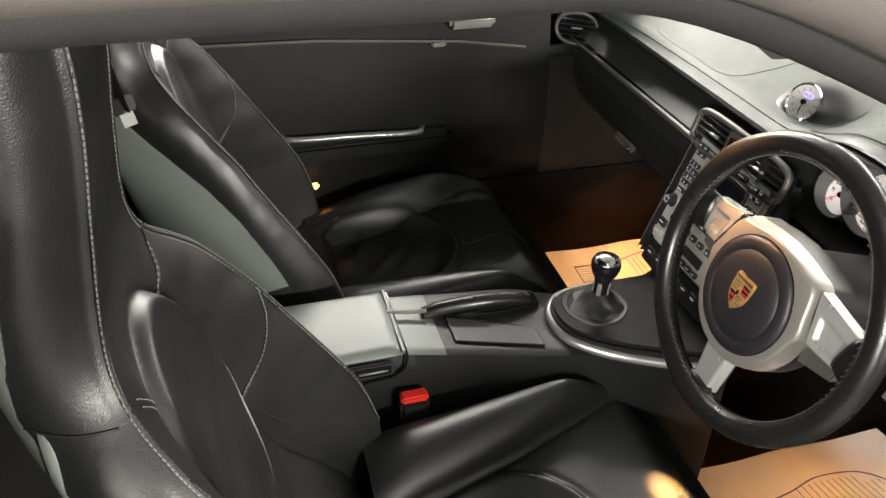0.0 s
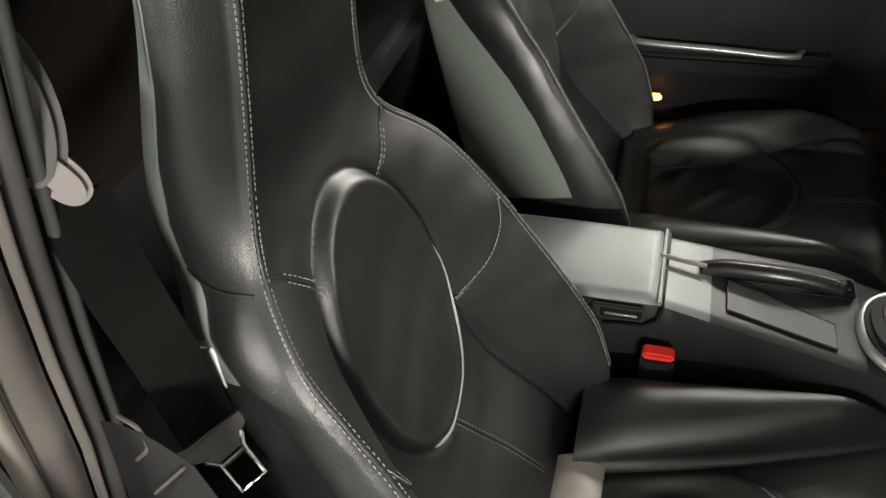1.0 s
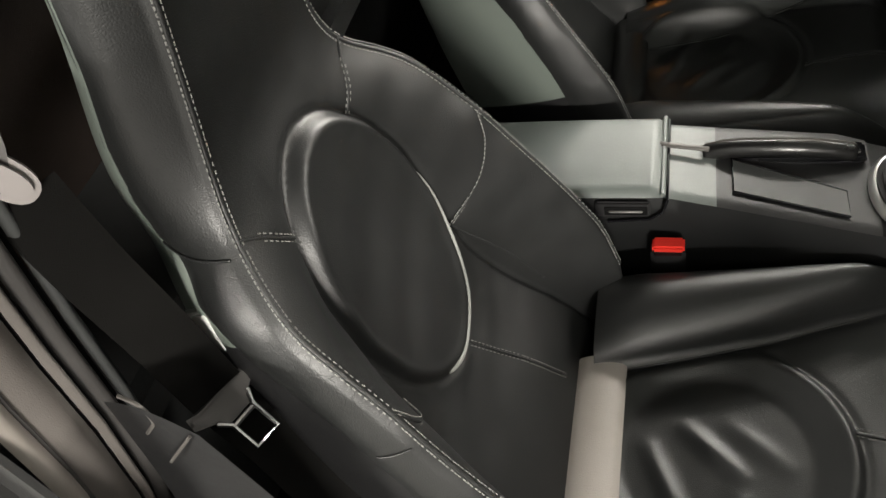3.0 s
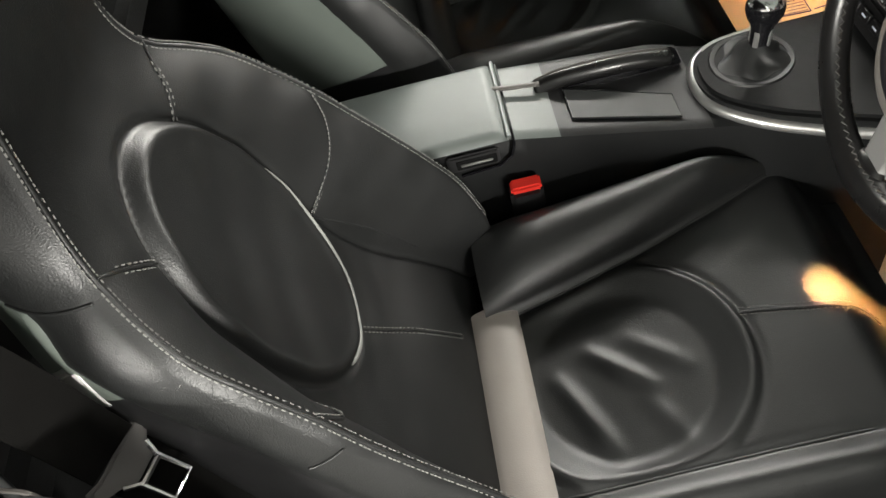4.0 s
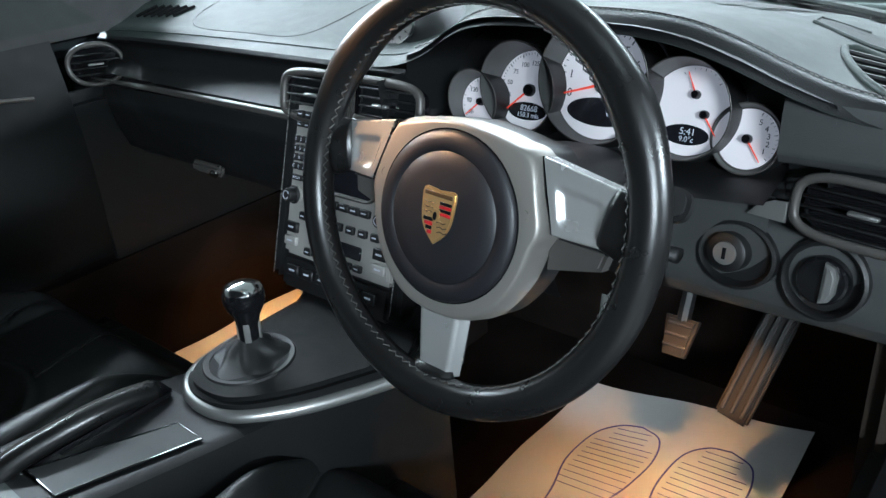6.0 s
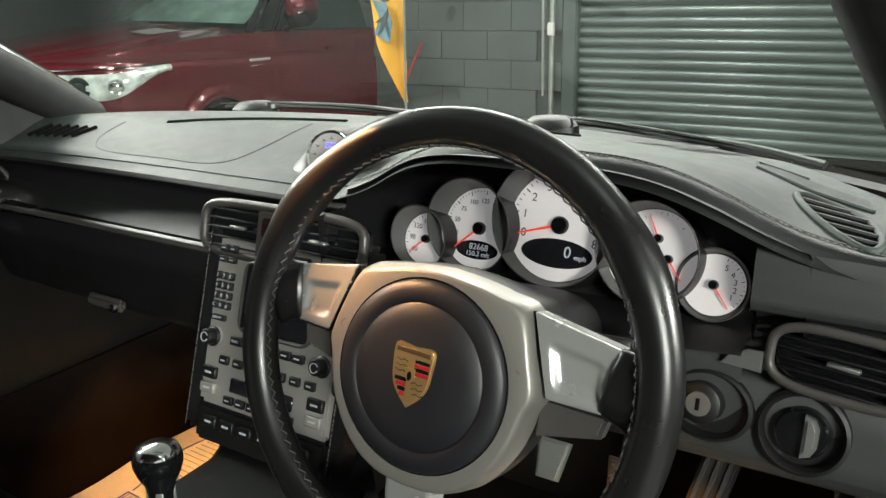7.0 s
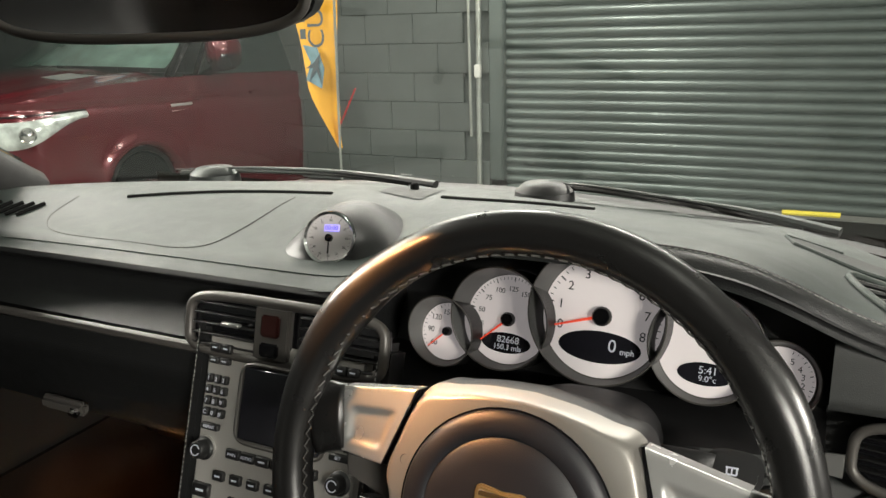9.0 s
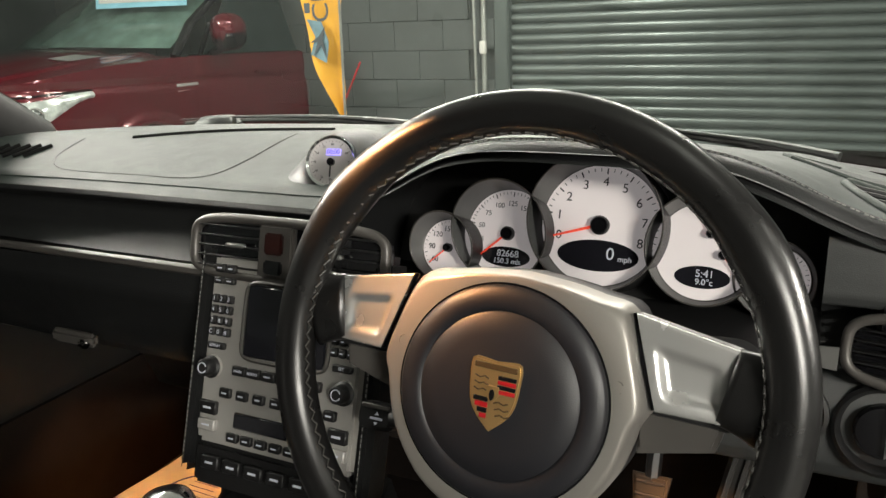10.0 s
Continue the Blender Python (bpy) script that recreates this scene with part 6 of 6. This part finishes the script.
wipers = thing("windscreen_wiper", "black wipers resting at the windscreen base", "wiper")
for pts, pod in (([(-0.03, 0.64, 0.738), (-0.14, 0.645, 0.744), (-0.25, 0.64, 0.748), (-0.40, 0.63, 0.746), (-0.52, 0.60, 0.742)], (-0.45, 0.62, 0.730)),
                 ([(0.53, 0.60, 0.722), (0.45, 0.62, 0.732), (0.39, 0.63, 0.737), (0.23, 0.63, 0.752), (0.15, 0.64, 0.752)], (0.148, 0.63, 0.737))):
    run = smooth_line(pts)
    part("wiper_arm", tube(run, [0.010 - 0.00025 * k for k in range(len(run))], 8, flat=0.6), PLASTIC, wipers, "black wiper arm")
    part("wiper_blade", tube([p + Vector((0, 0.012, -0.008)) for p in run[4:]], 0.004, 6), RUBBER, wipers, "rubber wiper blade")
    part("wiper_cover", moved(lathe([(0.044, -0.01), (0.042, 0.006), (0.030, 0.016), (0.0001, 0.019)], 24), Matrix.Translation(pod)), PLASTIC, wipers, "rounded black cover")
part("scuttle", grid(lambda a, b: Vector((-0.66 + 1.35 * a, screen_base(-0.66 + 1.35 * a).y + 0.004 + 0.06 * b, 0.724 - 0.006 * b)), 30, 3), PLASTIC, wipers, "black scuttle panel")

pedals = thing("foot_pedals", "metal-faced foot pedals under the dashboard", "pedal")
pm = frame_at((0.357, 0.42, 0.318), (0, -0.85, 0.5))
pd = part("brake_pedal", prism([(-0.024, 0.026), (-0.016, -0.028), (0.016, -0.028), (0.024, 0.026)], 0.012, pm, 0.004), PEDAL, pedals, "metal-faced brake pedal")
for k in range(3):
    part("pedal_rib", rbox(0, -0.014 + 0.015 * k, 0.0135, 0.034, 0.004, 0.004, 0.001, 1, pm), RUBBER, pd)
part("pedal_arm", tube([pm @ Vector((0, 0, 0)), (0.357, 0.50, 0.50)], 0.010, 8), PLASTIC, pedals)
am = frame_at((0.450, 0.475, 0.278), (-0.05, -0.86, 0.50)) @ Matrix.Rotation(radians(-9), 4, "Z")
pd = part("throttle_pedal", rbox(0, 0, 0, 0.048, 0.18, 0.014, 0.004, 2, am), PEDAL, pedals, "long metal throttle pedal")
for k in range(3):
    part("pedal_rib", rbox(-0.015 + 0.015 * k, 0, 0.009, 0.006, 0.16, 0.005, 0.001, 1, am), RUBBER, pd)
pm2 = frame_at((0.255, 0.42, 0.318), (0, -0.85, 0.5))
part("clutch_pedal", prism([(-0.024, 0.026), (-0.016, -0.028), (0.016, -0.028), (0.024, 0.026)], 0.012, pm2, 0.004), STEEL, pedals)

# ---- workshop ----
floor = part("floor", rbox(0, 0, GROUND - 0.05, 14, 14, 0.1, 0), CONCRETE)
tagged(floor, "worn grey concrete workshop floor", "floor", kind="structure")
ceil = part("ceiling", rbox(0, 0, 2.9, 14, 14, 0.1, 0), CEILING)
tagged(ceil, "plain sheet workshop ceiling", "ceiling", kind="structure")
WY = 5.5
SHX = -1.80
for name, b in (("wall_north", rbox((-7 + SHX - 0.12) / 2, WY + 0.1, 1.3, 7 + SHX - 0.12, 0.2, 3.1, 0)), ("wall_south", rbox(0, -5, 1.3, 14, 0.2, 3.1, 0)),
                ("wall_east", rbox(5, 0, 1.3, 0.2, 14, 3.1, 0)), ("wall_west", rbox(-7, 0, 1.3, 0.2, 14, 3.1, 0)), ("wall_north_east", rbox(5.2, WY + 0.1, 1.3, 3, 0.2, 3.1, 0))):
    tagged(part(name, b, MORTAR if name == "wall_north" else WALL, smooth=False), "dark grey painted blockwork wall", "wall", kind="structure")
north = bpy.data.objects["wall_north"]
shutter = thing("roller_shutter", "closed dark grey steel roller shutter door", "roller shutter", kind="structure")
PITCH = 0.0768


def slat_profile(n=12):
    out = []
    for k in range(n + 1):
        a = k / n
        out.append((-0.004 + 0.021 * math.sin(a * math.pi) ** 0.7, a * (PITCH - 0.010)))
    return out + [(-0.012, PITCH - 0.008), (-0.012, PITCH)]


prof = slat_profile()
sv = [(x, WY + 0.02 - d, z) for x in (SHX, 3.7) for d, z in prof]
sf = [(k, k + 1, len(prof) + k + 1, len(prof) + k) for k in range(len(prof) - 1)]
slat_mesh = mesh_of("slat", sv, sf, SHUTTER)
for k in range(39):
    o = new("slat", slat_mesh)
    o.parent = shutter
    o.location = (0, 0, GROUND + k * PITCH)
jamb = part("guide_rail", rbox(SHX - 0.06, WY - 0.01, 1.3, 0.12, 0.10, 3.1, 0.01), SHUTTER, shutter, "steel guide rail")
pipe = thing("wall_conduit", "pale metal conduit and chain beside the shutter", "pipe")
part("conduit", tube([(SHX - 0.21, WY - 0.06, GROUND), (SHX - 0.20, WY - 0.06, 2.7)], 0.022, 10), STEEL, pipe)
part("junction_box", rbox(SHX - 0.205, WY - 0.085, 0.62, 0.05, 0.04, 0.10, 0.006), PAPER, pipe, "small white box")
part("chain", tube([(SHX - 0.27, WY - 0.08, 0.1), (SHX - 0.30, WY - 0.08, 2.7)], 0.012, 8), STEEL, pipe)

bar = part("floor_bar", tube([(0.30, 5.30, -0.318), (0.66, 5.30, -0.314)], 0.018, 8), YELLOW)
tagged(bar, "yellow painted bar lying by the shutter", "bar")
suv = thing("red_suv", "dark red sport utility vehicle parked in the workshop", "car")
D = Vector((math.cos(radians(82)), math.sin(radians(82)), 0))
NRM = Vector((D.y, -D.x, 0))


def turned(p):
    """Turns and lowers a far point about the camera's place, to fit its view."""
    c = Vector((0.5, -0.41, 0.97))
    q = Matrix.Rotation(radians(-0.4), 3, "Z") @ (Vector(p) - c)
    return c + q + Vector((0, 0, -0.007 * q.length))


def at_suv(s, w, z):
    """s along the near side, w in from it, z up; stretched to fit the camera's view."""
    h = 5.07 / (5.205 - 0.454 * s)
    return turned(Vector((0.5 + (0.574 * s - 4.7) * h, (0.819 * s + 3.97) * h - 0.42, 0.967 + (z - 0.967) * h)) - NRM * w)


WING = [(-1.2, 0.40), (-0.7, 0.54), (-0.13, 0.64), (0.17, 0.675), (0.6, 0.705), (1.2, 0.70), (2.6, 0.69)]


def suv_wrap(q):
    """How far the side turns in towards the nose."""
    return 0.9 * smooth01(-0.25, -1.15, q) ** 1.5


def suv_side(a, b):
    q = -1.0 + 3.05 * a
    t = smoothed(WING, q, 0.2)
    z = -0.18 + (t + 0.18) * b
    shoulder = 0.05 * (abs(b - 0.62) * 1.6) ** 2 + 0.02 * math.exp(-((z - 0.52) / 0.03) ** 2)
    r = math.hypot((q - 0.29) * 1.25, z + 0.09)
    flare = 0.035 * math.exp(-((r - 0.345) / 0.06) ** 2)
    inside = 0.20 * smooth01(0.315, 0.295, r)
    return at_suv(q, suv_wrap(q) + shoulder - flare + inside, z)


part("body_side", grid(suv_side, 130, 46), SUV_RED, suv, "dark red painted wing and doors", sharp=0)


def suv_bonnet(a, b):
    q = -1.15 + 1.72 * a
    t = smoothed(WING, q, 0.2) - 0.002
    w0 = suv_wrap(q) + 0.045
    bow = 0.22 * math.sin(b * math.pi) * smooth01(0.3, 1.0, a)
    z = t + 0.075 * math.sin(min(b * 1.4, 1) * math.pi / 2) * smooth01(-1.35, -0.5, q) + 0.025 * math.exp(-((b - 0.14) / 0.035) ** 2) + 0.015 * smooth01(0.30, 0.36, b) * smooth01(0.98, 0.90, b)
    return at_suv(q - bow, w0 + (1.85 - w0) * b, z)


part("bonnet", grid(suv_bonnet, 36, 36), SUV_RED, suv, "dark red sculpted bonnet", sharp=0)
part("bonnet_vent", grid(lambda a, b: suv_bonnet(0.74 + 0.14 * a, 0.18 + 0.14 * b) + Vector((0, 0, 0.006)), 6, 4), STEEL, suv, "pale bonnet vent")
part("front_bumper", grid(lambda a, b: at_suv(-1.10 - 0.10 * math.sin(b * 3.1) - 0.15 * math.sin(a * math.pi), 0.72 + 0.8 * a, -0.15 + 0.57 * b), 8, 10), SUV_RED, suv, "dark red front bumper")
part("windscreen", grid(lambda a, b: at_suv(0.56 + 0.55 * b - 0.24 * math.sin(a * math.pi), 0.10 + 0.16 * b + (2.3 - 0.3 * b) * a, 0.765 + 0.45 * b + 0.03 * math.sin(a * 3.1)), 14, 8), SUV_GLASS, suv, "green-tinted windscreen", sharp=0)
part("side_window", grid(lambda a, b: at_suv(0.78 + 0.30 * b + (1.15 - 0.3 * b) * a, 0.075 + 0.16 * b, 0.70 + 0.42 * b), 10, 8), DARK_GLASS, suv, "dark side window")
part("roof", grid(lambda a, b: at_suv(1.1 + 0.85 * a, 0.22 + 1.3 * b, 1.22), 4, 4), SUV_RED, suv)
sign = part("screen_sign", rbox(0, 0, 0, 0.80, 0.22, 0.006, 0.002, 1, frame_at((-4.52, 4.40, 1.135), (0.25, -0.95, 0.2))), INK_PALE, suv, "pale blue bordered sign inside the windscreen")
part("sign_field", rbox(0, 0.01, 0.005, 0.74, 0.16, 0.004, 0.001, 1, frame_at((-4.52, 4.40, 1.135), (0.25, -0.95, 0.2))), PAPER, sign, "white field")
part("screen_pillar", tube([at_suv(0.56, 0.06, 0.70), at_suv(0.72, 0.10, 0.93), at_suv(1.1, 0.22, 1.22)], 0.035, 8), GLOSS, suv, "black windscreen pillar")
part("quarter_frame", tube([at_suv(0.74, 0.05, 0.70), at_suv(0.86, 0.09, 0.93)], 0.018, 8), GLOSS, suv)
part("waist_trim", tube([at_suv(0.66, 0.05, 0.705), at_suv(1.3, 0.05, 0.70), at_suv(1.94, 0.05, 0.69)], 0.012, 6), GLOSS, suv, "black waist trim")
mir = part("door_mirror", moved(lathe([(0.03, -0.135), (0.085, -0.12), (0.105, -0.05), (0.10, 0.05), (0.075, 0.11), (0.03, 0.125)], 24), Matrix.Translation(at_suv(0.86, -0.14, 0.885)) @ Matrix.Diagonal((1, 1, 1.2, 1)) @ Matrix.Rotation(radians(82), 4, "Z") @ Matrix.Rotation(radians(90), 4, "Y")), SUV_RED, suv, "dark red door mirror", sharp=0)
part("mirror_foot", tube([at_suv(0.82, 0.05, 0.71), at_suv(0.84, -0.08, 0.76)], 0.03, 8), GLOSS, mir, "black mirror foot")
part("mirror_under", moved(lathe([(0.03, -0.13), (0.088, -0.115), (0.107, -0.05), (0.102, 0.05), (0.078, 0.105), (0.03, 0.12)], 24), Matrix.Translation(at_suv(0.86, -0.14, 0.838)) @ Matrix.Diagonal((0.98, 0.98, 1.05, 1)) @ Matrix.Rotation(radians(82), 4, "Z") @ Matrix.Rotation(radians(90), 4, "Y")), GLOSS, mir, "black lower mirror shell", sharp=0)


def suv_lamp(a, b):
    q = -0.86 + 0.80 * a
    z0, z1 = 0.205 + 0.24 * smooth01(0.42, 1, a), 0.455 + 0.05 * a
    return at_suv(q, suv_wrap(q) - 0.015 + 0.035 * (2 * b - 1) ** 2, z0 + (z1 - z0) * b)


hl = part("headlamp", grid(suv_lamp, 26, 10), LENS, suv, "clear headlamp with bright units", sharp=0)
for a, r in ((0.12, 0.075), (0.30, 0.08), (0.52, 0.055)):
    c = suv_lamp(a, 0.52)
    part("lamp_unit", lathe([(r, 0), (r * 0.95, 0.03), (r * 0.6, 0.02), (r * 0.55, 0.035), (0.0001, 0.045)], 24, frame_at(c, NRM - D * 0.5)), CHROME if a != 0.30 else DARK_GLASS, hl, "headlamp unit")
part("lamp_surround", tube([suv_lamp(a, 1.0) for a in np.linspace(0, 1, 12)] + [suv_lamp(a, 0.0) for a in np.linspace(1, 0, 12)], 0.012, 6), GLOSS, hl, "black lamp surround")
for dz, w in ((0.0, 0.20), (-0.045, 0.17)):
    part("wing_vent", rbox(0, 0, 0, w, 0.022, 0.02, 0.005, 1, frame_at(at_suv(0.60 - (0.20 - w) / 2, 0.012, 0.50 + dz), NRM)), BRIGHT, suv, "silver wing vent")
part("wing_vent", rbox(0, 0, 0, 0.03, 0.10, 0.02, 0.005, 1, frame_at(at_suv(0.63, 0.012, 0.41), NRM) @ Matrix.Rotation(radians(25), 4, "Z")), BRIGHT, suv)
part("door_handle", rbox(0, 0, 0, 0.12, 0.022, 0.03, 0.008, 2, frame_at(at_suv(1.16, 0.0, 0.56), NRM)), SUV_RED, suv, "dark red door handle")
part("door_gap", tube([at_suv(0.70, 0.028, -0.1), at_suv(0.72, 0.01, 0.3), at_suv(0.74, 0.035, 0.69)], 0.006, 6), GLOSS, suv)
part("door_gap", tube([at_suv(1.34, 0.028, -0.1), at_suv(1.34, 0.01, 0.3), at_suv(1.34, 0.035, 0.69)], 0.006, 6), GLOSS, suv)
WC = frame_at(at_suv(0.29, 0.05, -0.07), NRM)
wl = part("wheel", lathe([(0.245, 0.0), (0.25, 0.01), (0.285, 0.0), (0.285, -0.2), (0.2, -0.2)], 44, WC), TYRE, suv, "black tyre")
part("wheel_rim", lathe([(0.245, 0.004), (0.235, 0.012), (0.225, -0.03), (0.05, -0.04), (0.0001, -0.04)], 36, WC), GLOSS, wl, "dark alloy rim")
for k in range(10):
    part("rim_spoke", rbox(0.135, 0, -0.012, 0.19, 0.028, 0.025, 0.006, 1, WC @ Matrix.Rotation(2 * math.pi * k / 10, 4, "Z")), TRIM, wl)

flag = thing("feather_flag", "yellow feather flag with dark print on a pole", "flag")
fb = turned(Vector((-1.866, 3.12, 0.378)))


def flag_pt(a, b):
    z = 1.6 * b
    w = lerp_table([(0, 0.004), (0.30, 0.16), (0.70, 0.245), (1.6, 0.30)], z)
    return fb + Vector((-w * a + 0.03 * b, 0.02 * math.sin(a * 4 + b * 3) + 0.012 * math.sin(b * 17 + a * 2), z))


part("cloth", grid(flag_pt, 8, 30), FLAG, flag, "yellow cloth", sharp=0)
part("pole", tube([fb + Vector((0.034, 0.01, 1.7)), fb, fb + Vector((0.0, 0, GROUND - 0.378))], 0.007, 8), STEEL, flag)
lettering("flag_word", "CUS", 0.145, frame_at(fb + Vector((-0.075, -0.04, 0.66)), (0, -1, 0)) @ Matrix.Rotation(radians(90), 4, "Z"), FLAG_INK, flag)
part("marker_stick", tube([fb + Vector((0.0, 0.02, 0.13)), fb + Vector((0.105, 0.02, 0.32))], 0.005, 6), BADGE_RED, flag, "thin red stick")
part("print_patch", prism([(-0.08, -0.1), (0.05, -0.16), (0.08, -0.02), (0.03, 0.12), (-0.09, 0.14), (-0.03, 0.02)], 0.002, frame_at(fb + Vector((-0.10, -0.04, 0.44)), (0, -1, 0)) @ Matrix.Scale(0.75, 4)), FLAG_PATCH, flag)
part("print_mark", prism([(-0.075, -0.02), (-0.01, -0.015), (-0.05, -0.11), (0.015, -0.035), (0.055, -0.13), (0.035, 0.0), (0.06, 0.09), (0.0, 0.02)], 0.002, frame_at(fb + Vector((-0.10, -0.045, 0.44)), (0, -1, 0)) @ Matrix.Scale(0.75, 4)), FLAG_INK, flag, "dark printed mark")
for k in range(5):
    part("print_bar", rbox(-0.158, 0.60 + 0.085 * k, 0.0, 0.035, 0.05, 0.002, 0, 1, frame_at(fb + Vector((0, -0.045, 0)), (0, -1, 0))), FLAG_INK, flag, "small dark print", smooth=False)

# painted blocks of the far wall, in courses
bw, bh = 0.446, 0.231
block = bmesh.new()
bmesh.ops.create_cube(block, size=1)
bmesh.ops.scale(block, vec=(bw, 0.05, bh), verts=block.verts)
bmesh.ops.bevel(block, geom=list(block.edges), offset=0.0025, segments=1, affect="EDGES")
bme = bpy.data.meshes.new("block")
block.to_mesh(bme)
block.free()
bme.materials.append(WALL)
for r in range(12):
    for c in range(10):
        x = SHX - 0.13 - bw / 2 - c * (bw + 0.004) - (bw / 2 if r % 2 else 0)
        o = new("block", bme)
        o.parent = north
        o.location = (x, WY - 0.012 + 0.002 * random.random(), GROUND + 0.022 + bh / 2 + r * (bh + 0.004))
